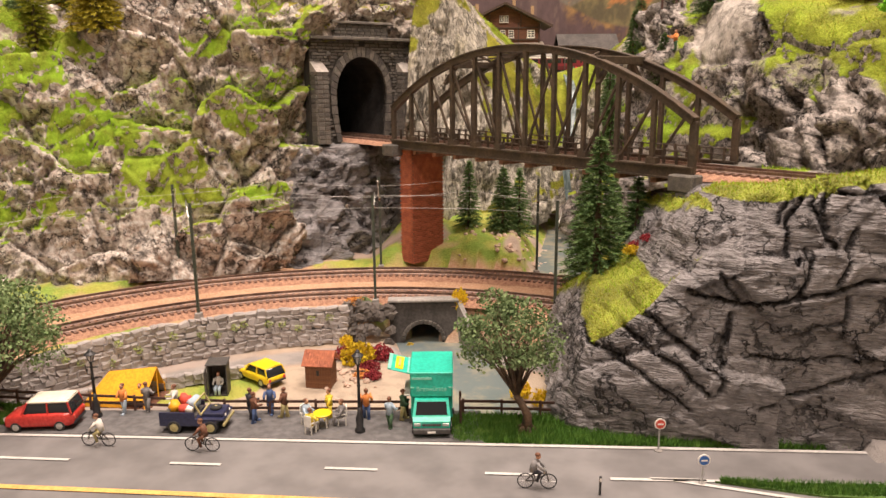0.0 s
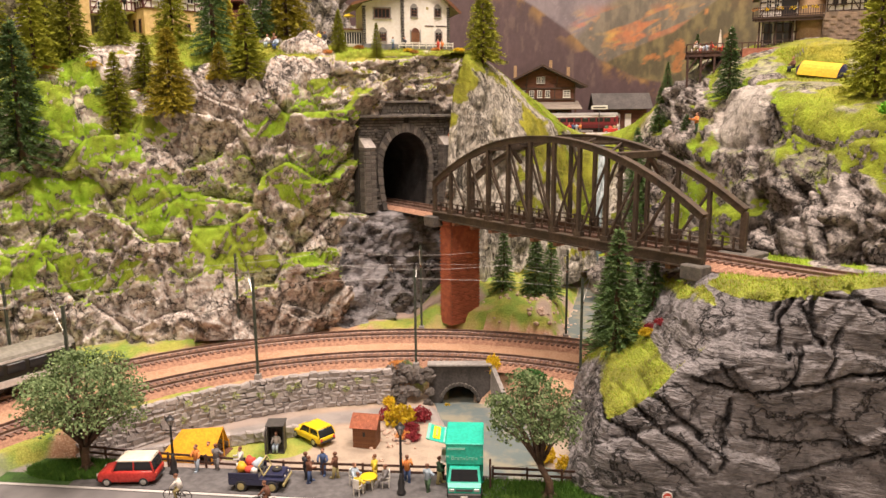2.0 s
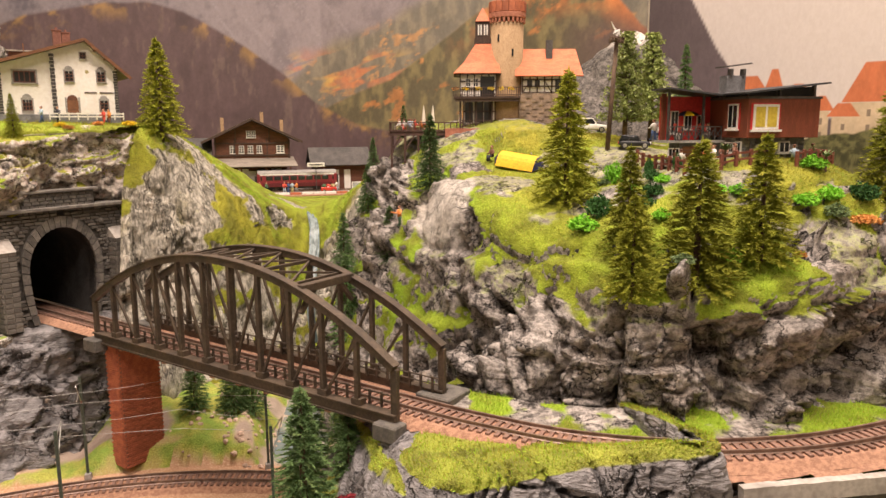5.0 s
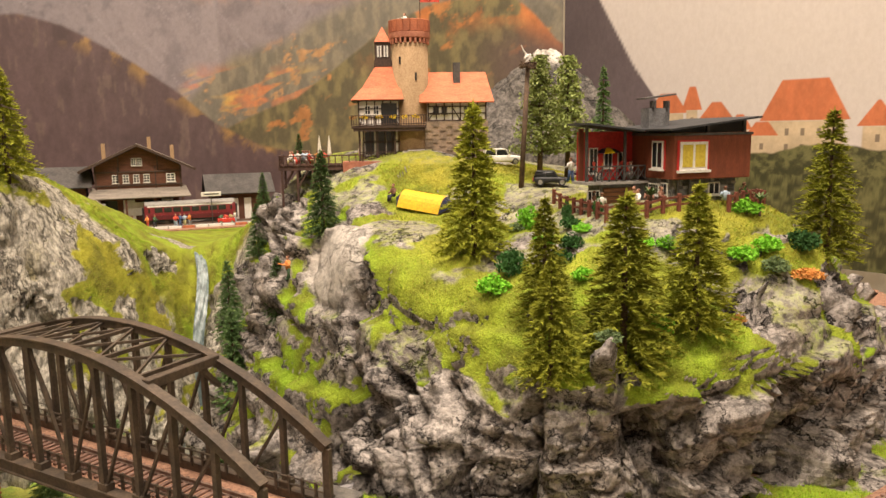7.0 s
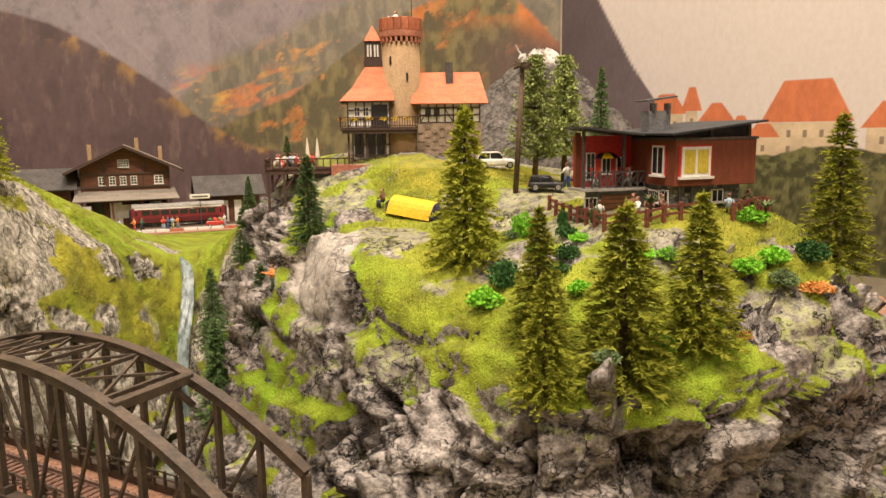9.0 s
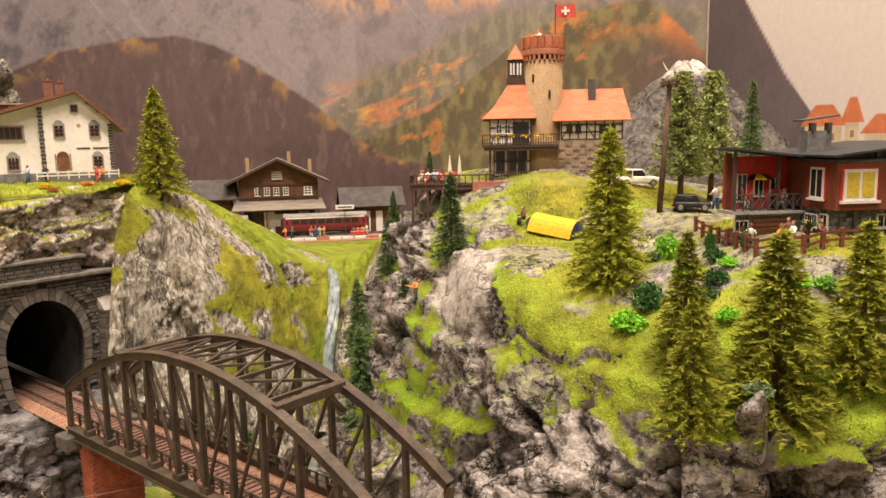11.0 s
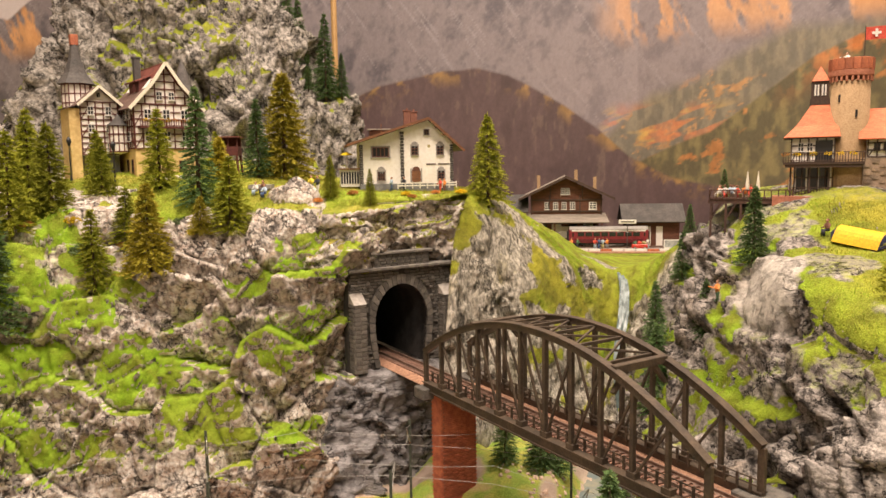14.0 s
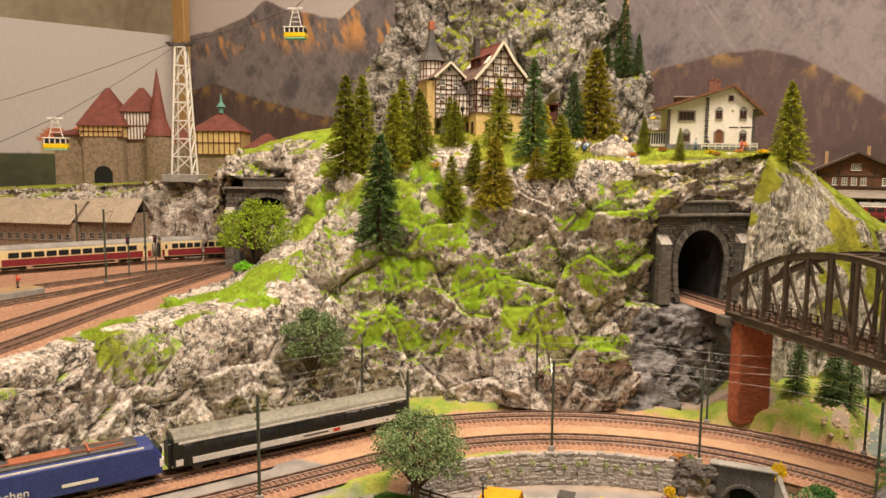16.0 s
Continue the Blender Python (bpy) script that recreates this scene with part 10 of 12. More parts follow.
def modern_house():
    top = thing("modern_house", pose(0.488, 0.575, 0.403, 0, 0, -5), "modern rust-brown house on a grey stone base", "house")
    W, D, H = 0.067, 0.1, 0.034
    slab(top, "stone_base", 0.004, 0.06, 0.008, D, -0.05, 0.0, GREY_STONE)
    rng = random.Random(4)
    for k in range(12):
        x = 0.0045
        while x < 0.056:
            w = rng.uniform(0.003, 0.007)
            slab(top, "base_stone", x, min(x + w - 0.0004, 0.06), 0.0068, 0.0085, -0.032 + k * 0.0027, -0.0298 + k * 0.0027, rng.choice((GREY_STONE, GREY_STONE, CONCRETE, GREY_DARK)))
            x += w
        y = 0.009
        while y < 0.05:
            w = rng.uniform(0.003, 0.008)
            slab(top, "base_stone", 0.0028, 0.0045, y, min(y + w - 0.0004, D), -0.032 + k * 0.0027, -0.0298 + k * 0.0027, rng.choice((GREY_STONE, GREY_STONE, CONCRETE, GREY_DARK)))
            y += w
    slab(top, "upper_storey", 0, W, 0, D, 0, H, RUST_WALL, 0.0005)
    slab(top, "fascia_strip", -0.0008, W + 0.0008, -0.0008, D, H - 0.002, H - 0.0002, ROOF_DARK)
    slab(top, "window_reveal", 0.0025, 0.0295, -0.0006, 0.002, 0.0055, 0.0285, RED_WALL)
    window(top, 0.016, 0.0172, 0.0235, 0.0205, bars=(1, 0), glass=WINDOW_GLOW, y=-0.0008)
    mL = pose(0, 0, 0, 0, 0, -90)
    slab(top, "window_reveal", -0.0006, 0.002, 0.0105, 0.0285, 0.006, 0.029, RED_WALL)
    window(top, -0.0195, 0.0178, 0.0145, 0.021, m=mL, bars=(1, 0), y=-0.0008)
    window(top, -0.0275, -0.0085, 0.014, 0.009, m=mL, bars=(4, 0), y=0.0018)
    dr = window(top, -0.0135, -0.016, 0.008, 0.026, m=mL, bars=(1, 2), y=0.0018, sill=False)
    window(top, 0.04, -0.008, 0.01, 0.0095, bars=(1, 0), y=0.0066)
    for x in (0.006, 0.016):
        slab(top, "stilt", x - 0.0008, x + 0.0008, 0.002, 0.0036, -0.035, 0.0, GREY_DARK)
    # butterfly roof on stub posts
    for x, y in ((0.03, 0.003), (0.062, 0.003), (0.03, 0.06), (0.062, 0.06)):
        slab(top, "roof_post", x - 0.0012, x + 0.0012, y - 0.0012, y + 0.0012, H, H + 0.003 + 0.11 * x, GREY_DARK)
    # black fill added for the shade in the gap below the roof
    part("clerestory", Geo().prism([(0.004, H - 0.001), (0.004, H + 0.0022), (W - 0.003, H + 0.0085), (W - 0.003, H - 0.001)], 0.008, D - 0.02), BLACK, top)
    roof_slope(top, (-0.007, -0.006, H + 0.003), (0.07, -0.007, H + 0.0115), (0.07, D - 0.01, H + 0.011), (-0.007, D - 0.01, H + 0.0028), ROOF_SLATE, 0.0014)
    roof_slope(top, (-0.054, 0.032, H + 0.0085), (-0.006, 0.028, H + 0.0025), (-0.006, 0.064, H + 0.0022), (-0.054, 0.064, H + 0.008), ROOF_SLATE, 0.0014)
    # terrace wing
    slab(top, "terrace_base", -0.037, 0.003, 0.042, 0.06, -0.05, -0.0045, GREY_STONE)
    slab(top, "terrace_floor", -0.051, 0.003, 0.036, 0.061, -0.0045, -0.0025, CONCRETE)
    for k in range(7):
        slab(top, "garage_slat", -0.034, -0.006, 0.0405, 0.0425, -0.031 + k * 0.0034, -0.0281 + k * 0.0034, BROWN_WOOD)
    window(top, -0.0425, -0.013, 0.0105, 0.008, bars=(2, 0), y=0.0415)
    g = Geo()
    for i in range(9):
        x = -0.05 + i * 0.0062
        part("railing_post", Geo().box((x, 0.037, 0.0035), (0.0008, 0.0008, 0.0115)), GREY_DARK, top)
        if i:
            part("railing_brace", Geo().beam((x - 0.0062, 0.037, -0.001), (x, 0.037, 0.008), 0.0005, 0.0007, (0, 1, 0)), GREY_DARK, top)
            part("railing_brace", Geo().beam((x - 0.0062, 0.0373, 0.008), (x, 0.0373, -0.001), 0.0005, 0.0007, (0, 1, 0)), GREY_DARK, top)
    g.box((-0.0252, 0.037, 0.0092), (0.0505, 0.001, 0.001))
    part("terrace_railing", g, GREY_DARK, top)
    slab(top, "red_wall", -0.047, 0.0, 0.057, 0.061, -0.0025, H + 0.0015, RED_WALL)
    slab(top, "wall_board", -0.048, -0.044, 0.055, 0.057, -0.0025, H + 0.004, RUST_WALL)
    for x in (-0.035, -0.022, -0.0095):
        window(top, x, 0.013, 0.0075, 0.0125 if x > -0.03 else 0.02, bars=(1, 0), y=0.0565)
    for x in (-0.048, -0.015):
        slab(top, "roof_post", x - 0.0009, x + 0.0009, 0.042, 0.0438, -0.0025, H + 0.002 - 0.1 * x, GREY_DARK)
    ch = slab(top, "chimney", 0.004, 0.022, 0.04, 0.052, H, H + 0.019, GREY_STONE, label="grey stone chimney with a slab cap")
    part("chimney_slab", Geo().box((0.013, 0.046, H + 0.0235), (0.027, 0.014, 0.0012), pose(0, 0, 0, 0, -7, 0) @ Matrix.Translation((0.008, 0, 0.0022))), ROOF_DARK, ch)
    for dx in (-0.006, 0.006):
        slab(ch, "chimney_stub", 0.013 + dx - 0.001, 0.013 + dx + 0.001, 0.043, 0.037, H + 0.019, H + 0.0245, GREY_DARK)
    return top


modern_house()


def sunshade(x, y, z, h, r, c1, c2, label):
    top = thing("parasol", pose(x, y, z), label, "parasol")
    part("pole", Geo().tube([(0, 0, 0), (0, 0, h)], 0.0006, 6), WHITE, top)
    for k in range(8):
        a0, a1 = math.pi * k / 4, math.pi * (k + 1) / 4
        g = Geo().add([(0, 0, h), (r * math.cos(a0), r * math.sin(a0), h - r * 0.42), (r * math.cos(a1), r * math.sin(a1), h - r * 0.42), (0.55 * r * math.cos(a0), 0.55 * r * math.sin(a0), h - r * 0.12), (0.55 * r * math.cos(a1), 0.55 * r * math.sin(a1), h - r * 0.12)], [(0, 3, 4), (3, 1, 2, 4)])
        part("canopy_panel", g, c1 if k % 2 else c2, top)
    return top


sunshade(0.4715, 0.635, 0.4005, 0.026, 0.0115, YELLOW, BLUE_DARK, "yellow and dark blue parasol on the terrace")
rng = random.Random(12)
for i in range(9):
    u = rng.random()
    figurine(0.442 + 0.045 * u, 0.642 - 0.018 * u + rng.uniform(-0.004, 0.006), 0.4005, rng.uniform(0, 360), rng.choice(("orange", "red", "pale", "white")), rng.choice(("dark", "white", "blue")), "painted guest figure on the house terrace", sit=i % 2 == 0, h=0.018)
for x, y in ((0.452, 0.58), (0.459, 0.577), (0.466, 0.574), (0.474, 0.571), (0.462, 0.586), (0.447, 0.605), (0.45, 0.62), (0.525, 0.562), (0.558, 0.578), (0.566, 0.586)):
    figurine(x, y, ground_at(x, y) + 0.0002, x * 9000 % 360, ("orange", "pale", "brown", "white")[int(x * 1000) % 4], ("orange", "khaki", "blue")[int(y * 1000) % 3], "painted figure in the garden of the house", sit=True, h=0.018)
RED_FENCE = solid("red_brown_fence", (0.17, 0.05, 0.03), 0.7)
rail_fence([(0.453, 0.685), (0.4445, 0.64), (0.4375, 0.585), (0.4545, 0.561), (0.492, 0.556)], "reddish brown timber fence round the garden", RED_FENCE, h=0.0125, gap=0.014, rails=(0.4, 0.8), post=0.0026)
rail_fence([(0.5187, 0.551), (0.552, 0.566), (0.595, 0.594)], "reddish brown timber fence at the garden corner", RED_FENCE, h=0.0125, gap=0.014, rails=(0.4, 0.8), post=0.0026)
for x, y, r, c, h in ((0.4213, 0.67, 0.0105, "bright green", 1.5), (0.392, 0.545, 0.0075, "bright green", 1.0), (0.415, 0.495, 0.0105, "bright green", 1.0), (0.346, 0.584, 0.0125, "bright green", 0.9), (0.491, 0.507, 0.01, "bright green", 0.8), (0.516, 0.512, 0.0105, "bright green", 0.9), (0.532, 0.548, 0.0115, "bright green", 0.8), (0.4516, 0.5346, 0.008, "bright green", 0.9), (0.4229, 0.594, 0.007, "bright green", 0.9), (0.437, 0.541, 0.0075, "bright green", 0.9), (0.4536, 0.534, 0.008, "olive green", 0.8), (0.367, 0.598, 0.0115, "dark green", 1.4), (0.5126, 0.4996, 0.0095, "olive green", 1.0), (0.5515, 0.5155, 0.0125, "dark green", 1.0), (0.4246, 0.613, 0.008, "dark green", 1.1), (0.411, 0.674, 0.008, "olive green", 0.8), (0.408, 0.585, 0.009, "dark green", 1.1), (0.4, 0.61, 0.008, "bright green", 1.2), (0.395, 0.575, 0.009, "dark green", 1.0), (0.435, 0.635, 0.004, "dark green", 3.2), (0.4415, 0.602, 0.004, "dark green", 3.2), (0.548, 0.567, 0.0035, "dark green", 3.6), (0.38, 0.62, 0.007, "olive green", 0.8), (0.365, 0.475, 0.008, "olive green", 0.8), (0.532, 0.492, 0.011, "orange", 0.6), (0.47, 0.487, 0.005, "orange", 0.9)):
    shrub(x, y, r, c, h, where="on the grassy hill")
# planter of agaves before the house
for k, (x, y) in enumerate(((0.4615, 0.566), (0.459, 0.642), (0.545, 0.548))):
    g = Geo()
    rng = random.Random(k)
    for i in range(34):
        a = rng.uniform(0, 6.283)
        l = 0.009 * rng.uniform(0.6, 1.1)
        up = rng.uniform(0.2, 1.0)
        d = Vector((math.cos(a), math.sin(a), up)).normalized()
        s = Vector((-math.sin(a), math.cos(a), 0)) * 0.0006
        g.add([-s, d * l * 0.6 + Vector((0, 0, 0.001)) - s, d * l, d * l * 0.6 + Vector((0, 0, 0.001)) + s, s], [(0, 1, 2, 3, 4)])
    top = thing("palm_plant", pose(x, y, ground_at(x, y) + (0.012 if k != 1 else 0.0)), "grey-green spiky leaved plant beside the house", "plant", "spiky plants")
    part("leaves", g, LEAF_OLIVE, top)
    part("stem", Geo().tube([(0, 0, -0.014), (0, 0, 0.001)], 0.001, 6), BARK, top)

# ---- hilltop pole, cars, tent ----
pl = thing("telegraph_pole", pose(0.4535, 0.7455, 0.385, 0, 3.5, 0), "leaning brown wooden pole with a nest of branches", "pole")
part("post", Geo().tube([(0, 0, -0.01), (0, 0, 0.112)], [0.0026, 0.0021], 9), BARK, pl, smooth=True)
nest = Geo()
rng = random.Random(8)
for i in range(46):
    a, b = rng.uniform(0, 6.283), rng.uniform(0, 6.283)
    nest.tube([(0.008 * math.cos(a), 0.008 * math.sin(a), 0.112 + rng.uniform(-0.002, 0.004)), (0.008 * math.cos(b), 0.008 * math.sin(b), 0.113 + rng.uniform(-0.002, 0.005))], 0.0004, 4)
part("nest", nest, BARK, pl)
part("ornament", Geo().blob((0.0, 0, 0.121), (0.004, 0.0016, 0.003), rough=0.6).tube([(0.001, 0, 0.12), (-0.005, 0, 0.126), (-0.008, 0, 0.131)], [0.0012, 0.0008, 0.0003], 6), WHITE, pl)
car(pose(0.4785, 0.734, ground_at(0.4785, 0.734) + 0.001, 0, 0, -30), "black car parked on the hilltop lane", BLACK, BLACK, length=0.032, width=0.016, height=0.0135)
car(pose(0.482, 0.842, ground_at(0.482, 0.842) + 0.001, 0, 0, -20), "white car parked near the castle inn", WHITE, WHITE, length=0.042)
tz = ground_at(0.3665, 0.772)
tent = thing("fabric_tent", pose(0.3665, 0.772, tz + 0.006, 30, 8, -46) @ Matrix.Diagonal((0.95, 1.15, 0.8, 1)), "flat yellow fabric tent with dark ends", "tent")
sheet = Geo()
for i in range(9):
    f = i / 8
    sheet.v += [(-0.022, -0.012 + 0.024 * f, 0.001 + 0.0095 * math.sin(math.pi * f)), (0.022, -0.012 + 0.024 * f, 0.001 + 0.0095 * math.sin(math.pi * f))]
    if i:
        sheet.f.append((2 * i - 2, 2 * i - 1, 2 * i + 1, 2 * i))
part("canopy", sheet, solid("yellow_tent_cloth", (0.75, 0.43, 0.01), 0.7), tent)
for s in (-1, 1):
    part("end_panel", Geo().add([(s * 0.022, -0.012, 0.001), (s * 0.022, -0.006, 0.0075), (s * 0.022, 0, 0.0105), (s * 0.022, 0.006, 0.0075), (s * 0.022, 0.012, 0.001), (s * 0.03, 0, 0.0005)], [(0, 1, 5), (1, 2, 5), (2, 3, 5), (3, 4, 5)]), BLUE_DARK, tent)
figurine(0.347, 0.8, ground_at(0.347, 0.8), 200, "brown", "dark", "kneeling brown figure beside the tent", sit=True)
figurine(0.2435, 0.793, ground_at(0.2435, 0.793), 200, "orange", "green", "climber figure in orange on the mossy ledge", arm=1.0)


def tiered_tree(x, y, z, h, spread, label, seed):
    """An open tree: straight trunk, side branches in tiers, small leaf clumps at their ends."""
    rng = random.Random(seed)
    top = thing("leafy_tree", pose(x, y, z), label, "tree")
    wood, crown = Geo(), Geo()
    wood.tube([(0, 0, -0.006), (0.001, 0, h * 0.45), (0, 0.001, h * 0.95)], [h * 0.026, h * 0.018, 0.0004], 8)
    for i in range(13):
        f = i / 12
        zz = h * (0.2 + 0.76 * f)
        k = 6 if f < 0.7 else 4
        for b in range(k):
            a = 6.283 * b / k + i * 1.1 + rng.uniform(-0.3, 0.3)
            ln = spread * (1 - 0.72 * f) * rng.uniform(0.6, 1.1)
            tip = Vector((math.cos(a) * ln, math.sin(a) * ln, zz + 0.12 * ln))
            wood.tube([(0, 0, zz - 0.1 * ln), tip], [h * 0.006, 0.0003], 4)
            for q in (0.45, 0.75, 1.0):
                c = Vector((0, 0, zz)).lerp(tip, q)
                lr = spread * rng.uniform(0.12, 0.2)
                leaf_lump(crown, c - Vector((0, 0, lr * 0.35)), (lr * 1.15, lr * 1.15, lr * 0.95), 30, 0.0027, rng)
    part("trunk", wood, BARK, top, smooth=True)
    part("crown", crown, LEAF_PALE, top)


tiered_tree(0.486, 0.768, 0.398, 0.114, 0.026, "tall pale-green broadleaf model tree with open branches", 31)
tiered_tree(0.5305, 0.79, 0.398, 0.117, 0.025, "slender pale-green broadleaf model tree behind the pole", 37)

# ---- valley station ----
ST_Z = 0.288


def station():
    top = thing("chalet_station", pose(0.122, 1.47, ST_Z), "dark brown timber chalet station with white windows", "house")
    w, d = 0.135, 0.09
    x0, x1 = -w / 2, w / 2
    slab(top, "ground_floor", x0 + 0.006, x1 - 0.006, 0.004, d, 0, 0.06, CHALET)
    for i, x in enumerate((-0.045, -0.018, 0.014, 0.042)):
        slab(top, "doorway", x - 0.009, x + 0.009, 0.0028, 0.005, 0.002, 0.046, BLACK if i % 2 == 0 else PLASTER)
    slab(top, "shop_window", -0.012, 0.02, 0.001, 0.004, 0.02, 0.042, PLASTER)
    roof_slope(top, (x0 - 0.012, -0.026, 0.052), (x1 + 0.012, -0.026, 0.052), (x1 + 0.006, 0.004, 0.068), (x0 - 0.006, 0.004, 0.068), ROOF_GREY, name="pent_roof")
    for x in (-0.066, -0.022, 0.022, 0.066):
        slab(top, "pillar", x - 0.0015, x + 0.0015, -0.021, -0.018, 0, 0.052, CHALET)
    body = Geo().prism([(x0, 0.06), (x0, 0.102), (0, 0.134), (x1, 0.102), (x1, 0.06)], 0, d)
    part("upper_floor", body, CHALET, top)
    for z in (0.07, 0.092):
        slab(top, "moulding", x0 - 0.001, x1 + 0.001, -0.0022, 0.0, z, z + 0.0022, TIMBER)
    for x in (x0 + 0.002, -0.032, 0.026, x1 - 0.002):
        slab(top, "board", x - 0.001, x + 0.001, -0.0018, 0.0, 0.06, 0.102, TIMBER)
    for x in (-0.036, -0.02, -0.004, 0.012, 0.05):
        window(top, x, 0.082, 0.0095 if x < 0.03 else 0.014, 0.014, bars=(1, 2), y=-0.001)
    for x in (-0.0045, 0.0045):
        window(top, x - 0.002, 0.1095, 0.0075, 0.0125, bars=(1, 2), y=-0.001)
    for s in (-1, 1):
        roof_slope(top, (s * 0.09, -0.017, 0.0965), (0, -0.017, 0.139), (0, d + 0.01, 0.139), (s * 0.09, d + 0.01, 0.0965), ROOF_GREY, 0.003)
        part("barge_board", Geo().beam((s * 0.09, -0.018, 0.095), (0, -0.018, 0.1375), 0.0015, 0.004), TIMBER, top)
        part("bracket", Geo().beam((s * 0.03, 0.0, 0.095), (s * 0.03, -0.015, 0.12), 0.0016, 0.0016), TIMBER, top)
    for x, h in ((-0.052, 0.14), (0.02, 0.15), (0.056, 0.136)):
        ch = slab(top, "chimney", x - 0.003, x + 0.003, 0.03, 0.036, 0.11, h, SANDSTONE)
    return top


station()
for x, w, h, lab in ((-0.005, 0.09, 0.075, "low dark-roofed goods shed beside the station"), (0.285, 0.098, 0.055, "small brown station shed with a grey roof")):
    sh = thing("shed", pose(x, 1.475, ST_Z), lab, "shed")
    slab(sh, "wall", -w / 2, w / 2, 0, 0.06, 0, h, CHALET)
    slab(sh, "door", -0.012, -0.004, -0.001, 0.001, 0, h * 0.75, PLASTER)
    slab(sh, "door", 0.006, 0.018, -0.001, 0.001, 0, h * 0.75, PLASTER)
    roof_slope(sh, (-w / 2 - 0.01, -0.016, h - 0.004), (w / 2 + 0.01, -0.016, h - 0.004), (w / 2 + 0.01, 0.03, h + 0.028), (-w / 2 - 0.01, 0.03, h + 0.028), ROOF_DARK, 0.002)
    roof_slope(sh, (-w / 2 - 0.01, 0.076, h - 0.004), (w / 2 + 0.01, 0.076, h - 0.004), (w / 2 + 0.01, 0.03, h + 0.028), (-w / 2 - 0.01, 0.03, h + 0.028), ROOF_DARK, 0.002)
PLATFORM = paint("grey_platform", (0.3, 0.27, 0.24), (0.25, 0.225, 0.2), 30, 0.85)
single("platform", Geo().box((0.17, 1.43, ST_Z + 0.001), (0.5, 0.04, 0.006), bevel=0.0005), PLATFORM, Matrix(), "grey station platform", "platform", kind="structure")
kerb = thing("platform_edge", Matrix(), "pale edging stones along the platform", "kerb", kind="structure")
for i in range(22):
    part("kerb_stone", Geo().box((-0.06 + i * 0.021, 1.4065, ST_Z + 0.0035), (0.0195, 0.004, 0.005), bevel=0.0004), WHITE if i % 4 else TILE_RED, kerb)
single("station_soil", Geo().box((0.17, 1.395, ST_Z - 0.001), (0.52, 0.018, 0.006)), BALLAST, Matrix(), "brown soil strip before the platform", "ground", kind="structure")


def rail_coach(m, L, label, body, stripe, roof, W=0.033, H=0.042, windows=9, group="", low=None, glow=GLASS_DARK, stripe_h=0.0062):
    """A coach along x, rails at z = 0."""
    top = thing("rail_coach", m, label, "railway coach", group)
    h0 = 0.0095
    side = Geo()
    rings = []
    for x, k in ((-L / 2, 0.92), (-L / 2 + 0.004, 1), (L / 2 - 0.004, 1), (L / 2, 0.92)):
        rings.append([(x, W / 2 * k, h0), (x, W / 2 * k, H * 0.8), (x, W / 2 * k * 0.94, H * 0.86), (x, -W / 2 * k * 0.94, H * 0.86), (x, -W / 2 * k, H * 0.8), (x, -W / 2 * k, h0)])
    loft(side, rings)
    part("body", side, body, top)
    rf = Geo()
    rr = []
    for x in (-L / 2 + 0.001, L / 2 - 0.001):
        rr.append([(x, W / 2 * math.cos(a), H * 0.83 + H * 0.17 * math.sin(a)) for a in np.linspace(0, math.pi, 9)])
    loft(rf, rr)
    part("roof", rf, roof, top, smooth=False)
    for s in (-1, 1):
        y = s * (W / 2 + 0.0003)
        part("stripe", Geo().box((0, y, h0 + 0.0014 + stripe_h / 2), (L - 0.004, 0.0006, stripe_h)), stripe, top)
        if low:
            part("band", Geo().box((0, y, H * 0.8), (L - 0.01, 0.0006, 0.0022)), low, top)
        n = windows
        for i in range(n):
            x = -L / 2 + L * 0.1 + (i + 0.5) * L * 0.8 / n
            wd = part("window", Geo().box((x, y + s * 0.0001, H * 0.635), (L * 0.8 / n * 0.82, 0.0007, H * 0.2), bevel=0.0002), glow, top)
        for x in (-L / 2 + L * 0.05, L / 2 - L * 0.05):
            dr = part("door", Geo().box((x, y, H * 0.48), (L * 0.035, 0.0008, H * 0.52), bevel=0.0003), body, top)
            part("door_window", Geo().box((x, y + s * 0.0003, H * 0.62), (L * 0.02, 0.0007, H * 0.18)), glow, dr)
    und = Geo().box((0, 0, h0 - 0.0015), (L * 0.5, W * 0.7, 0.005))
    part("underframe", und, BLACK, top)
    for x in (-L * 0.36, L * 0.36):
        bg = part("bogie", Geo().box((x, 0, 0.006), (L * 0.14, W * 0.62, 0.004)), BLACK, top)
        for dx in (-0.013, 0.013):
            for s in (-1, 1):
                part("wheel", Geo().lathe([(0.0055, -0.001), (0.0055, 0.001), (0.001, 0.0014)], 14, pose(x + dx, s * 0.0082, 0.0055, 90, 0, 0)), RUST_STEEL, bg)
    for s in (-1, 1):
        part("gangway", Geo().box((s * (L / 2 + 0.0015), 0, H * 0.45), (0.004, W * 0.5, H * 0.6), bevel=0.0006), BLACK, top)
    return top


MAROON = solid("maroon_coach_paint", (0.2, 0.02, 0.03), 0.4)
for x, L in ((-0.012, 0.14), (0.187, 0.145)):
    rail_coach(pose(x + 0.012, 1.451, ST_Z + 0.0055) @ Matrix.Diagonal((1, 0.8, 0.92, 1)), L, "maroon narrow-gauge coach with a pale roof line at the station", MAROON, solid("dark_maroon", (0.1, 0.012, 0.018), 0.4), CONCRETE, windows=8, group="station train", low=WHITE)
track("track", [(-0.3, 1.451, ST_Z + 0.002), (0.6, 1.451, ST_Z + 0.002)], "straight track at the station platform")
sb = thing("station_sign", pose(0.232, 1.428, ST_Z + 0.004), "white station name board on a post", "sign")
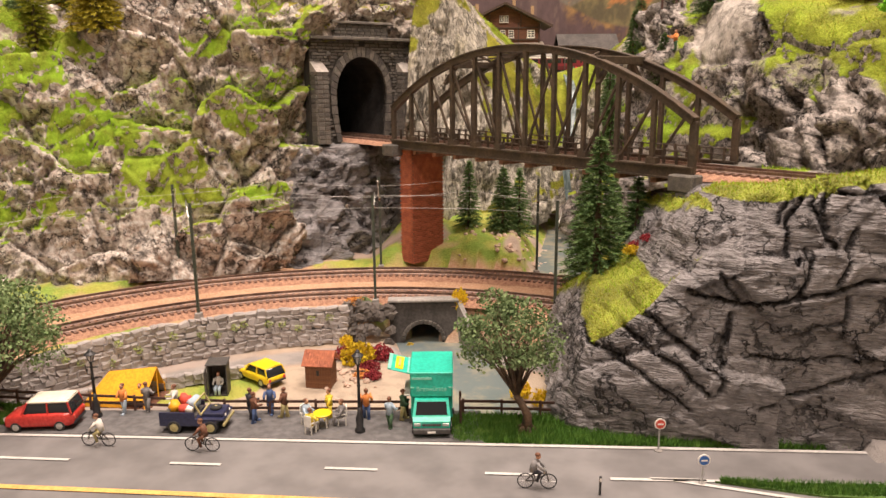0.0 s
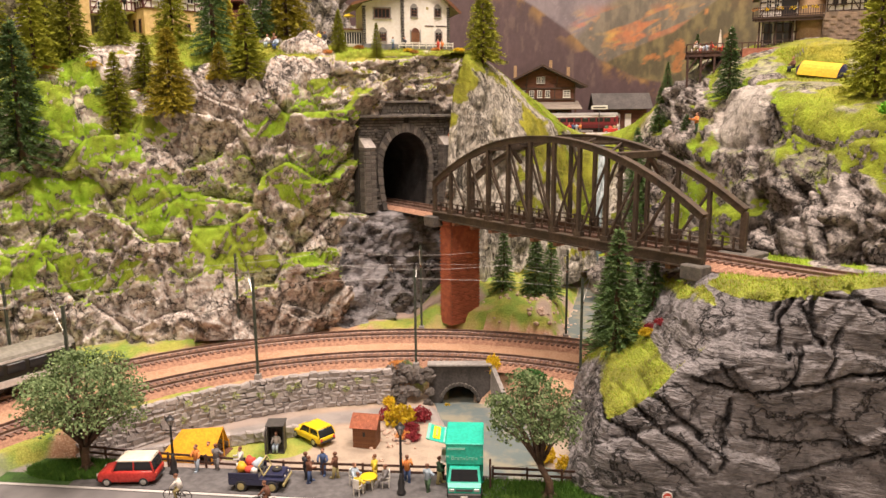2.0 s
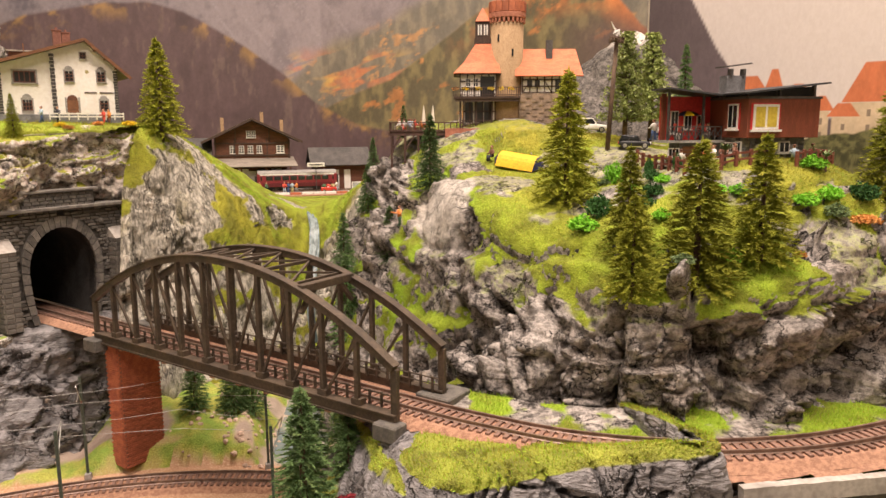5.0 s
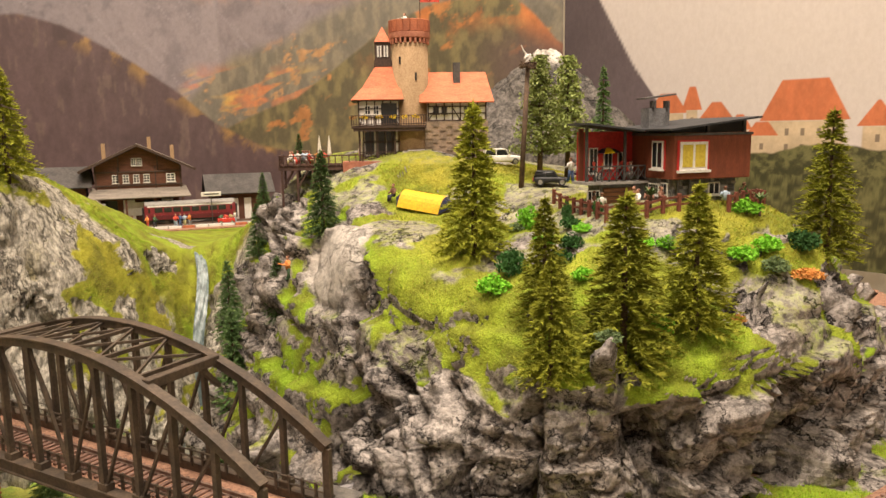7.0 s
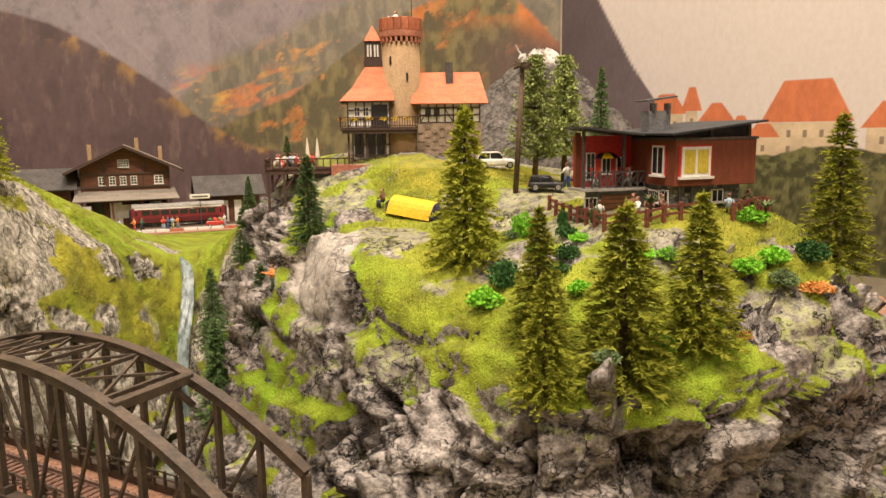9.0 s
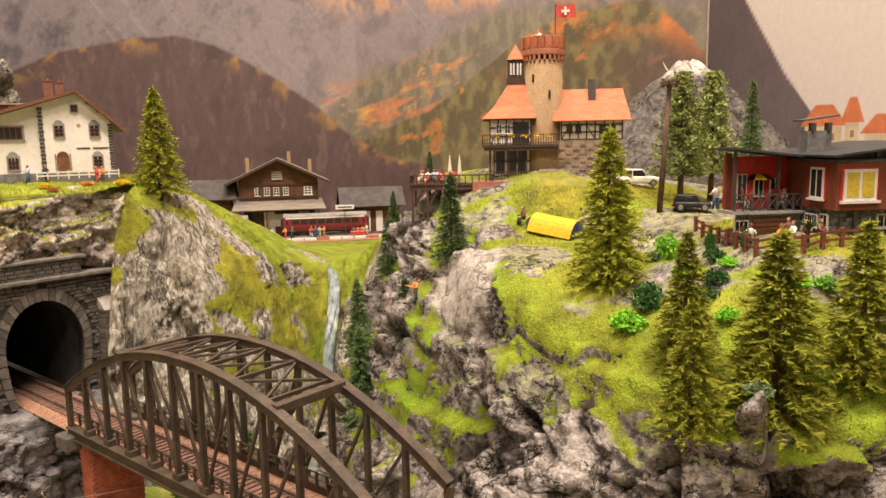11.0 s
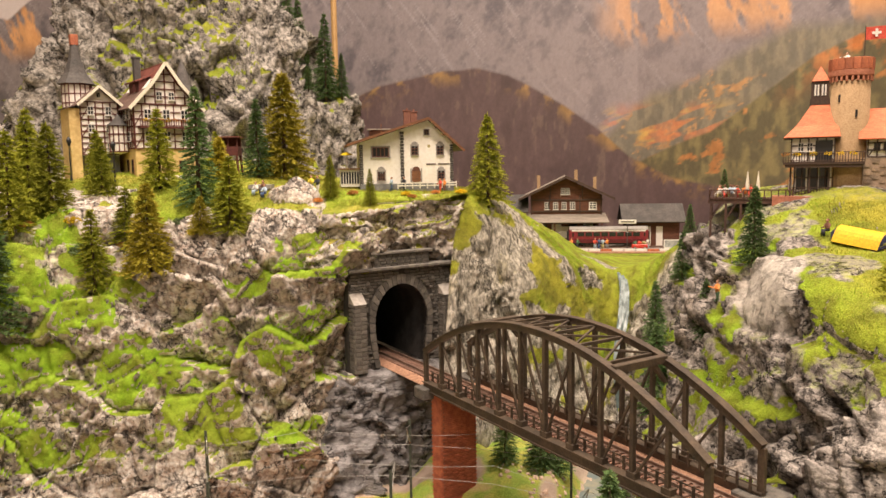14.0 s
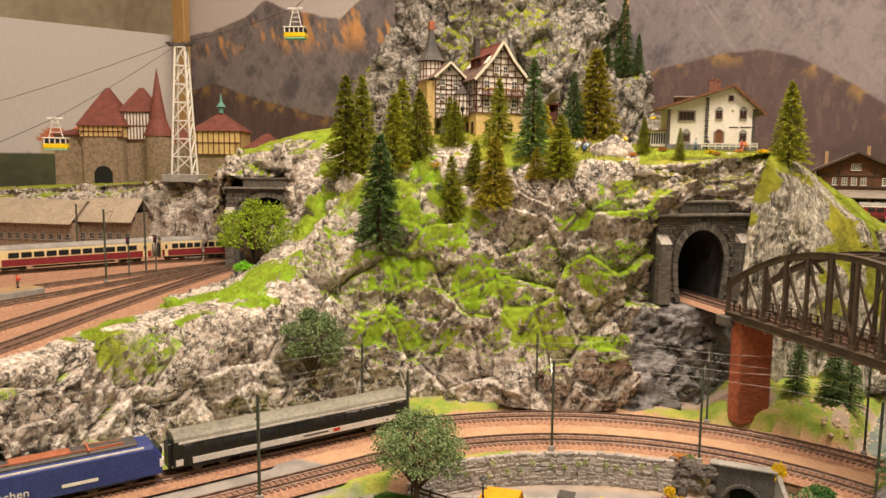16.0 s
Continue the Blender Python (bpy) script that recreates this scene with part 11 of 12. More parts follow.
part("post", Geo().tube([(0, 0, 0), (0, 0, 0.05)], 0.0008, 6), GREY_DARK, sb)
part("board", Geo().box((0, -0.001, 0.05), (0.032, 0.0012, 0.0075), bevel=0.0003), WHITE, sb)
part("lettering_bar", Geo().box((0, -0.0018, 0.05), (0.024, 0.0003, 0.0022)), GREY_DARK, sb)
pb = thing("poster_board", pose(0.31, 1.415, ST_Z + 0.004), "pale poster board at the platform end", "sign")
part("board", Geo().box((0, 0, 0.0095), (0.03, 0.0012, 0.017), bevel=0.0003), WHITE, pb)
part("picture", Geo().box((0, -0.0008, 0.0105), (0.026, 0.0004, 0.012)), solid("faded_picture", (0.4, 0.42, 0.42), 0.6, spread=0.5), pb)
for s in (-1, 1):
    part("post", Geo().box((s * 0.0148, 0, 0.01), (0.001, 0.001, 0.02)), TIMBER, pb)
fc = thing("luggage_cart", pose(0.253, 1.4185, ST_Z + 0.004), "red luggage cart loaded with green and red bags", "cart")
part("bed", Geo().box((0, 0, 0.006), (0.028, 0.012, 0.007), bevel=0.0006), RED, fc)
for i, (dx, mat) in enumerate(((-0.008, CLOTH["green"]), (0.0, CLOTH["red"]), (0.008, CLOTH["khaki"]))):
    part("bag", Geo().blob((dx, 0, 0.0115), (0.0042, 0.0042, 0.0034), rough=0.4, seed=i), mat, fc)
for dx in (-0.009, 0.009):
    for s in (-1, 1):
        wheel(fc, dx, s * 0.0055, 0.0028, 0.0028, 0.0014)
for x, u, l in ((0.13, "orange", "red"), (0.141, "green", "dark"), (0.173, "red", "pale"), (0.18, "blue", "blue"), (0.187, "pale", "khaki"), (0.195, "orange", "grey"), (0.085, "red", "dark"), (0.1, "white", "dark"), (0.108, "pale", "dark"), (0.268, "white", "pale")):
    figurine(x, 1.42, ST_Z + 0.004, x * 9999 % 360, u, l, "tiny painted passenger in %s on the platform" % u, h=0.0205)


# ---- half-timbered inn on the plateau ----
def timber_inn():
    top = thing("timbered_inn", pose(-0.451, 0.95, 0.435, 0, 0, 46), "half-timbered inn with yellow base, maroon roof and stair turret", "house")
    W, D, y0, e, pk = 0.082, 0.085, 0.043, 0.1, 0.152
    rng = random.Random(6)
    side = pose(0, 0, 0, 0, 0, -90)
    slab(top, "base_storey", 0, W, 0, D, -0.03, y0, PLASTER_Y)
    part("upper_wall", Geo().prism([(0, y0), (0, e), (W / 2, pk), (W, e), (W, y0)], -0.001, D), PLASTER, top)

    def storeys(x0, x1, z0, n, nx, m, y, step=0.0285):
        for k in range(n):
            timbering(top, x0, x1, z0 + k * step, z0 + (k + 1) * step, nx, 3, TIMBER_RED, m=m, y=y)

    storeys(0, W, y0, 2, 8, None, -0.001)
    storeys(-D, 0, y0, 2, 10, side, -0.0002)
    for k in range(2):
        for x in (0.017, 0.041, 0.065):
            window(top, x, y0 + 0.016 + k * 0.0285, 0.0095, 0.013, bars=(1, 1), y=-0.0022)
        for x in (-0.033, -0.018):
            window(top, x, y0 + 0.016 + k * 0.0285, 0.0085, 0.013, m=side, bars=(1, 1), y=-0.0014)
    for i in range(5):
        z = e + i * 0.0098
        hw = (W / 2) * (pk - z) / (pk - e)
        slab(top, "gable_beam", W / 2 - hw, W / 2 + hw, -0.0024, -0.001, z, z + 0.0013, TIMBER_RED)
    for dx in (-0.026, -0.013, 0.0, 0.013, 0.026):
        slab(top, "gable_post", W / 2 + dx - 0.0007, W / 2 + dx + 0.0007, -0.0022, -0.001, e, pk - abs(dx) * 1.27 - 0.004, TIMBER_RED)
    for x in (0.033, 0.049):
        window(top, x, e + 0.0115, 0.008, 0.0105, bars=(1, 1), y=-0.0022)
    for x in (0.02, 0.06):
        window(top, x, 0.02, 0.009, 0.014, y=-0.0004, frame_mat=BROWN_WOOD)
    for x in (-0.014, -0.034):
        window(top, x, 0.02, 0.008, 0.018, m=side, y=-0.0002, frame_mat=BROWN_WOOD)
    slab(top, "door", 0.036, 0.047, -0.0012, 0.001, 0, 0.024, BROWN_WOOD)
    bal = slab(top, "balcony", 0.004, 0.078, -0.013, 0, 0.069, 0.071, TIMBER_RED)
    balustrade(bal, [(0.004, -0.013, 0.071), (0.078, -0.013, 0.071)], 0.009, TIMBER_RED)
    for i in range(7):
        g = Geo()
        leaf_lump(g, (0.01 + i * 0.0098, -0.0138, 0.0795), (0.004, 0.0016, 0.002), 40, 0.0016, rng)
        part("flower_box", g, LEAF_ORANGE if i % 3 else LEAF_YELLOW, bal)
    # main roof: brown eaves, maroon above
    for s in (-1, 1):
        pts = [(W / 2 + s * (W / 2 + 0.008), e - 0.006), (W / 2 + s * 0.019, pk - 0.025), (W / 2, pk + 0.003)]
        for (xa, za), (xb, zb), mat in zip(pts, pts[1:], (ROOF_BROWN, ROOF_MAROON)):
            roof_slope(top, (xa, -0.011, za), (xb, -0.011, zb), (xb, D + 0.006, zb), (xa, D + 0.006, za), mat, 0.002)
            part("barge_board", Geo().beam((xa, -0.0115, za - 0.001), (xb, -0.0115, zb - 0.001), 0.0014, 0.0042), CREAM, top)
    for y in (0.022, 0.048):
        dm = slab(top, "dormer", 0.013, 0.03, y - 0.008, y + 0.008, e + 0.016, e + 0.033, TIMBER_RED)
        roof_slope(dm, (0.008, y - 0.011, e + 0.031), (0.036, y - 0.011, e + 0.043), (0.036, y + 0.011, e + 0.043), (0.008, y + 0.011, e + 0.031), ROOF_MAROON)
    ch = slab(top, "chimney", W / 2 - 0.02, W / 2 - 0.012, 0.055, 0.064, pk - 0.03, pk + 0.014, GREY_DARK)
    slab(ch, "chimney_cap", W / 2 - 0.021, W / 2 - 0.011, 0.054, 0.065, pk + 0.014, pk + 0.016, GREY_DARK)
    # gabled wing set back beside the main house
    u0, u1, v = -0.053, -0.007, 0.045
    um, we, wp = (u0 + u1) / 2, 0.104, 0.123
    part("wing_wall", Geo().prism([(u0, 0.035), (u0, we), (um, wp), (u1, we), (u1, 0.035)], v, v + 0.05), PLASTER, top)
    part("wing_base", Geo().box((um + 0.006, v + 0.027, 0.005), (u1 - u0 - 0.012, 0.046, 0.06)), GREY_STONE, top)
    storeys(u0, u1, 0.036, 3, 5, None, v - 0.0002, 0.0228)
    for x in (um - 0.011, um + 0.011):
        for z in (0.046, 0.07, 0.093):
            window(top, x, z, 0.0075, 0.011, bars=(1, 1), y=v - 0.0014)
    window(top, um, wp - 0.0095, 0.005, 0.007, bars=(1, 0), y=v - 0.0004)
    for s in (-1, 1):
        xa = um + s * (um - u0 + 0.005)
        roof_slope(top, (xa, v - 0.009, we - 0.004), (um, v - 0.009, wp + 0.002), (um, v + 0.05, wp + 0.002), (xa, v + 0.05, we - 0.004), ROOF_BROWN, 0.0018)
        part("barge_board", Geo().beam((xa, v - 0.0095, we - 0.005), (um, v - 0.0095, wp + 0.001), 0.0012, 0.0034), CREAM, top)
    # yellow flank with a lean-to roof
    slab(top, "flank_wall", u0 - 0.013, u0, v + 0.004, v + 0.05, -0.02, 0.096, PLASTER_Y)
    roof_slope(top, (u0 - 0.017, v, 0.0965), (u0 + 0.002, v, 0.103), (u0 + 0.002, v + 0.05, 0.103), (u0 - 0.017, v + 0.05, 0.0965), ROOF_BROWN)
    # round bay in the inner corner
    bay = part("bay", Geo().lathe([(0.001, 0.036), (0.0125, 0.039), (0.0125, 0.074)], 12, Matrix.Translation((-0.0105, 0.034, 0))), PLASTER, top)
    part("bay_roof", Geo().lathe([(0.015, 0.0735), (0.008, 0.079), (0.0005, 0.089)], 12, Matrix.Translation((-0.0105, 0.034, 0))), ROOF_DARK, bay)
    for z in (0.039, 0.05, 0.0615, 0.0725):
        part("bay_band", Geo().lathe([(0.0131, z), (0.0131, z + 0.0014)], 12, Matrix.Translation((-0.0105, 0.034, 0))), TIMBER_RED, bay)
    for k in range(9):
        a = 6.283 * k / 12 + 3.4
        part("bay_post", Geo().box((-0.0105 + 0.0125 * math.cos(a), 0.034 + 0.0125 * math.sin(a), 0.0565), (0.0013, 0.0013, 0.034)), TIMBER_RED, bay)
    # octagonal stair turret behind the wing, round white tower behind the main house
    for tx, ty, r, z1, z2, timbered in ((-0.0455, v + 0.042, 0.0185, 0.132, 0.182, True), (0.088, 0.062, 0.016, 0.122, 0.16, False)):
        tw = part("turret", Geo().lathe([(r, -0.02), (r, z1)], 8 if timbered else 20, Matrix.Translation((tx, ty, 0))), PLASTER, top)
        part("turret_roof", Geo().lathe([(r + 0.006, z1 - 0.002), (r * 0.78, z1 + 0.012), (r * 0.42, z1 + 0.032), (r * 0.26, z2)] + ([] if timbered else [(0.0005, z2 + 0.008)]), 8 if timbered else 20, Matrix.Translation((tx, ty, 0))), ROOF_DARK, tw)
        if timbered:
            part("turret_cap", Geo().box((tx, ty, z2 + 0.006), (0.0095, 0.0095, 0.014), bevel=0.0006), TILE_RED, tw)
            for z in (0.104, 0.116, 0.1285):
                part("turret_band", Geo().lathe([(r + 0.0006, z), (r + 0.0006, z + 0.0014)], 8, Matrix.Translation((tx, ty, 0))), TIMBER_RED, tw)
            for k in range(16):
                a = 6.283 * k / 16
                q = r * (1.0 if k % 2 == 0 else 0.93)
                part("turret_post", Geo().box((tx + q * math.cos(a), ty + q * math.sin(a), 0.1), (0.0013, 0.0013, 0.06)), TIMBER_RED, tw)
    return top


timber_inn()


def lookout():
    top = thing("lookout_tower", pose(-0.3525, 1.02, 0.432, 0, 0, 10), "red-brown wooden lookout tower with a ladder", "tower")
    s, h = 0.011, 0.036
    for x in (-s, s):
        for y in (-s, s):
            part("leg", Geo().beam((x * 1.3, y * 1.3, -0.006), (x, y, h), 0.0022, 0.0022), TIMBER_RED, top)
    for y in (-s, s):
        part("brace", Geo().beam((-s * 1.2, y * 1.2, 0.004), (s, y, h - 0.004), 0.0014, 0.0014), TIMBER_RED, top)
        part("brace", Geo().beam((s * 1.2, y * 1.2, 0.004), (-s, y, h - 0.004), 0.0014, 0.0014), TIMBER_RED, top)
    slab(top, "cabin", -0.013, 0.013, -0.012, 0.012, h, h + 0.012, TIMBER_RED)
    for x in (-0.012, 0.0, 0.012):
        slab(top, "cabin_post", x - 0.0008, x + 0.0008, -0.0118, -0.0102, h + 0.012, h + 0.024, TIMBER_RED)
    slab(top, "cabin_back", -0.013, 0.013, 0.006, 0.012, h + 0.012, h + 0.024, TIMBER_RED)
    slab(top, "cabin_roof", -0.016, 0.016, -0.016, 0.015, h + 0.024, h + 0.0255, ROOF_MAROON)
    g = Geo()
    for dy in (-0.003, 0.003):
        g.beam((-0.03, dy, -0.004), (-0.013, dy, h + 0.01), 0.001, 0.001)
    for i in range(11):
        f = i / 10
        g.beam((-0.03 + 0.017 * f, -0.003, -0.004 + (h + 0.014) * f), (-0.03 + 0.017 * f, 0.003, -0.004 + (h + 0.014) * f), 0.0008, 0.0008)
    part("ladder", g, TIMBER_RED, top)


lookout()
gb = Geo().blob((0, 0, 0), (0.03, 0.02, 0.027), rough=0.35, seed=4, rings=14, n=22)
single("pale_boulder", gb, ROCK, pose(-0.2235, 0.8935, 0.408), "big pale rounded boulder on the plateau edge", "boulder", smooth=True)
cb = thing("stone_shelter", pose(-0.268, 0.905, 0.402, 0, 0, 8), "small grey shelter with a dark doorway", "shelter")
slab(cb, "wall", -0.0125, -0.008, 0, 0.02, -0.004, 0.026, CONCRETE)
slab(cb, "wall", 0.008, 0.0125, 0, 0.02, -0.004, 0.026, CONCRETE)
slab(cb, "lintel", -0.0135, 0.0135, -0.002, 0.02, 0.023, 0.028, CONCRETE)
slab(cb, "back_wall", -0.0125, 0.0125, 0.017, 0.02, -0.004, 0.026, BLACK)
for x, y, u, l in ((-0.2665, 0.8885, "white", "pale"), (-0.255, 0.8865, "pale", "blue"), (-0.2595, 0.8945, "brown", "dark"), (-0.2075, 0.9185, "yellow", "blue"), (-0.2, 0.92, "dark", "white")):
    figurine(x, y, ground_at(x, y), 250, u, l, "painted walker figure on the plateau path", sit=x < -0.22, h=0.0195)
for x, y, r, c, h in ((-0.24, 0.86, 0.006, "orange", 0.7), (-0.19, 0.885, 0.006, "orange", 0.8), (-0.155, 0.915, 0.007, "orange", 0.8), (-0.094, 0.937, 0.0065, "yellow", 0.8), (-0.085, 0.93, 0.006, "orange", 0.7), (-0.058, 0.946, 0.006, "orange", 0.7), (-0.028, 0.957, 0.0075, "yellow", 0.7), (-0.408, 0.835, 0.009, "orange", 0.8), (-0.455, 0.815, 0.009, "yellow", 0.8), (-0.5, 0.8, 0.008, "orange", 0.8), (-0.342, 0.852, 0.011, "olive green", 0.9), (-0.44, 0.8, 0.012, "olive green", 0.9), (-0.32, 0.835, 0.009, "yellow", 0.7), (-0.56, 0.825, 0.01, "yellow", 0.7), (-0.3, 0.86, 0.01, "olive green", 0.8)):
    shrub(x, y, r, c, h, where="on the rocky plateau")
for x, y in ((-0.455, 0.905), (-0.53, 0.93)):
    z = ground_at(x, y)
    lp = thing("park_lamp", pose(x, y, z), "dark park lamp before the timbered inn", "street lamp", "park lamps")
    part("post", Geo().lathe([(0.002, 0), (0.001, 0.008), (0.0008, 0.045)], 8), BLACK, lp)
    part("lantern", Geo().lathe([(0.001, 0.045), (0.003, 0.05), (0.003, 0.053), (0.0005, 0.057)], 8), BLACK, lp)

# ---- railway yard and old town ----
P, V = rails_sheet([
    [(-1.95, 0.78, 0.19), (-1.6, 0.84, 0.19), (-1.35, 0.93, 0.19), (-1.2, 0.99, 0.19), (-1.08, 1.0, 0.19), (-1.0, 0.975, 0.19)],
    [(-1.95, 0.82, 0.25), (-1.6, 0.88, 0.26), (-1.35, 0.96, 0.27), (-1.2, 1.0, 0.28), (-1.08, 1.02, 0.28), (-1.0, 0.985, 0.28)],
    [(-1.95, 0.88, 0.3), (-1.6, 0.94, 0.315), (-1.35, 1.01, 0.33), (-1.2, 1.025, 0.345), (-1.08, 1.04, 0.35), (-1.0, 1.0, 0.355)],
    [(-1.95, 1.0, 0.315), (-1.6, 1.05, 0.335), (-1.35, 1.1, 0.345), (-1.2, 1.1, 0.355), (-1.08, 1.1, 0.36), (-1.0, 1.08, 0.37)],
    [(-1.95, 1.85, 0.33), (-1.6, 1.85, 0.34), (-1.35, 1.85, 0.35), (-1.2, 1.85, 0.35), (-1.08, 1.85, 0.36), (-0.9, 1.85, 0.37)]], 0.007)
P = rockify(P, 601, block=0.05, amp=0.008, crack=0.005, rough=0.003)
land("town_terrace", P, ROCK, turf_tone(P, 0.75, 0.95, 611, 0.55), "rocky grass terrace below the old town", "terrace")
P, V = rails_sheet([
    [(-1.03, 0.945, 0.19), (-0.985, 0.965, 0.36), (-0.94, 0.985, 0.362), (-0.9, 1.005, 0.362), (-0.86, 1.02, 0.36), (-0.80, 1.02, 0.3)],
    [(-1.02, 0.96, 0.3), (-0.985, 0.97, 0.385), (-0.94, 0.98, 0.395), (-0.9, 1.0, 0.395), (-0.86, 1.015, 0.39), (-0.79, 1.02, 0.37)],
    [(-1.0, 1.01, 0.38), (-0.98, 1.01, 0.41), (-0.94, 1.015, 0.42), (-0.9, 1.03, 0.425), (-0.86, 1.04, 0.42), (-0.78, 1.04, 0.42)],
    [(-0.98, 1.15, 0.39), (-0.95, 1.15, 0.44), (-0.9, 1.15, 0.46), (-0.86, 1.15, 0.465), (-0.82, 1.15, 0.46), (-0.74, 1.15, 0.45)],
    [(-0.95, 1.4, 0.38), (-0.92, 1.4, 0.42), (-0.86, 1.4, 0.45), (-0.8, 1.4, 0.45), (-0.75, 1.4, 0.45), (-0.68, 1.4, 0.45)]], 0.005)
P = rockify(P, 631, block=0.045, amp=0.009, crack=0.006, rough=0.003)
land("tunnel_hill", P, ROCK, turf_tone(P, 0.55, 0.8, 641, 0.4), "rocky hill over the yard tunnel", "hill")
tunnel_portal(pose(-0.873, 0.955, YARD_Z - 0.004, 0, 0, 25), 0.155, 0.15, 0.116, 0.135, "wide dark stone tunnel portal of the yard", rows=22)
for pts in ([(-0.70, 0.2), (-0.72, 0.317), (-0.804, 0.543), (-0.87, 0.74), (-0.912, 0.9), (-0.93, 1.1)], [(-0.77, 0.2), (-0.822, 0.398), (-0.89, 0.61), (-0.925, 0.8), (-0.93, 0.95), (-0.945, 1.1)], [(-0.95, 0.15), (-0.95, 0.4), (-0.955, 0.66), (-0.965, 0.9), (-0.965, 1.1)], [(-1.06, 0.15), (-1.05, 0.45), (-1.02, 0.7), (-0.97, 0.92), (-0.93, 1.1)], [(-1.34, 0.35), (-1.235, 0.6), (-1.14, 0.82), (-1.04, 0.98), (-0.98, 1.08)]):
    C = np.array([(x, y, YARD_Z) for x, y in pts])
    track("track", [tuple(p) for p in spline(C, even(C, 0.02))], "brown yard track leading to the tunnel")
CREAM_COACH = solid("cream_coach_paint", (0.72, 0.58, 0.32), 0.4)
for (xa, ya), (xb, yb) in (((-1.217, 0.64), (-1.102, 0.888)), ((-1.093, 0.9), (-0.985, 1.06))):
    L = math.dist((xa, ya), (xb, yb)) * 0.985
    rail_coach(pose((xa + xb) / 2, (ya + yb) / 2, YARD_Z + 0.004, 0, 0, math.degrees(math.atan2(yb - ya, xb - xa))), L, "cream and wine-red express coach in the yard", CREAM_COACH, MAROON, CONCRETE, H=0.046, windows=11, group="express train", stripe_h=0.0115)
pf = thing("yard_platform", pose(-1.0, 0.52, YARD_Z - 0.003, 0, 0, 88), "low concrete yard platform", "platform")
slab(pf, "platform_body", -0.3, 0.05, -0.024, 0.024, 0, 0.013, CONCRETE, 0.001)
slab(pf, "platform_paving", -0.3, 0.05, -0.021, 0.021, 0.013, 0.0138, SANDSTONE)
figurine(-1.0, 0.545, YARD_Z + 0.0108, 90, "red", "dark", "tiny painted figure on the yard platform")
for x, y in ((-1.155, 0.77), (-0.99, 0.69), (-1.02, 0.8), (-0.86, 0.86)):
    mast(x, y, YARD_Z - 0.002, 0.12, (x + 0.1, y))
for x, y in ((-1.0, 0.745), (-0.985, 0.79)):
    sg = thing("rail_signal", pose(x, y, YARD_Z - 0.002), "railway signal with a black head on a grey post", "signal", "yard signals")
    part("post", Geo().tube([(0, 0, 0), (0, 0, 0.062)], 0.0012, 6), MAST_GREEN, sg)
    hd = part("signal_head", Geo().box((0, -0.001, 0.064), (0.007, 0.003, 0.013), bevel=0.0008), BLACK, sg)
    part("lens", Geo().lathe([(0.0013, 0), (0.0013, 0.0006)], 10, pose(0, -0.0026, 0.066, 90, 0, 0)), solid("magenta_lens", (0.8, 0.05, 0.35), 0.3), hd)
for x, y, w, d, h, rot in ((-1.42, 0.85, 0.24, 0.09, 0.074, 12), (-1.255, 0.915, 0.12, 0.07, 0.078, 16)):
    wh = thing("warehouse", pose(x, y, YARD_Z - 0.004, 0, 0, rot), "low grey-brown warehouse with a beige roof", "warehouse", "yard warehouses")
    slab(wh, "wall", -w / 2, w / 2, 0, d, 0, h, RUBBLE)
    for i in range(int(w / 0.02)):
        window(wh, -w / 2 + 0.01 + i * 0.02, h * 0.6, 0.011, 0.012, bars=(2, 1), y=-0.0006, frame_mat=CONCRETE)
    roof_slope(wh, (-w / 2 - 0.004, -0.012, h - 0.002), (w / 2 + 0.004, -0.012, h - 0.002), (w / 2 + 0.004, d / 2, h + 0.044), (-w / 2 - 0.004, d / 2, h + 0.044), paint("beige_felt_roof", (0.42, 0.34, 0.26), (0.36, 0.29, 0.22), 40, 0.85), 0.002)
    roof_slope(wh, (-w / 2 - 0.004, d + 0.012, h - 0.002), (w / 2 + 0.004, d + 0.012, h - 0.002), (w / 2 + 0.004, d / 2, h + 0.044), (-w / 2 - 0.004, d / 2, h + 0.044), ROOF_GREY, 0.002)
    slab(wh, "gable_wall", w / 2 - 0.003, w / 2, 0.01, d - 0.01, h, h + 0.015, RUBBLE)


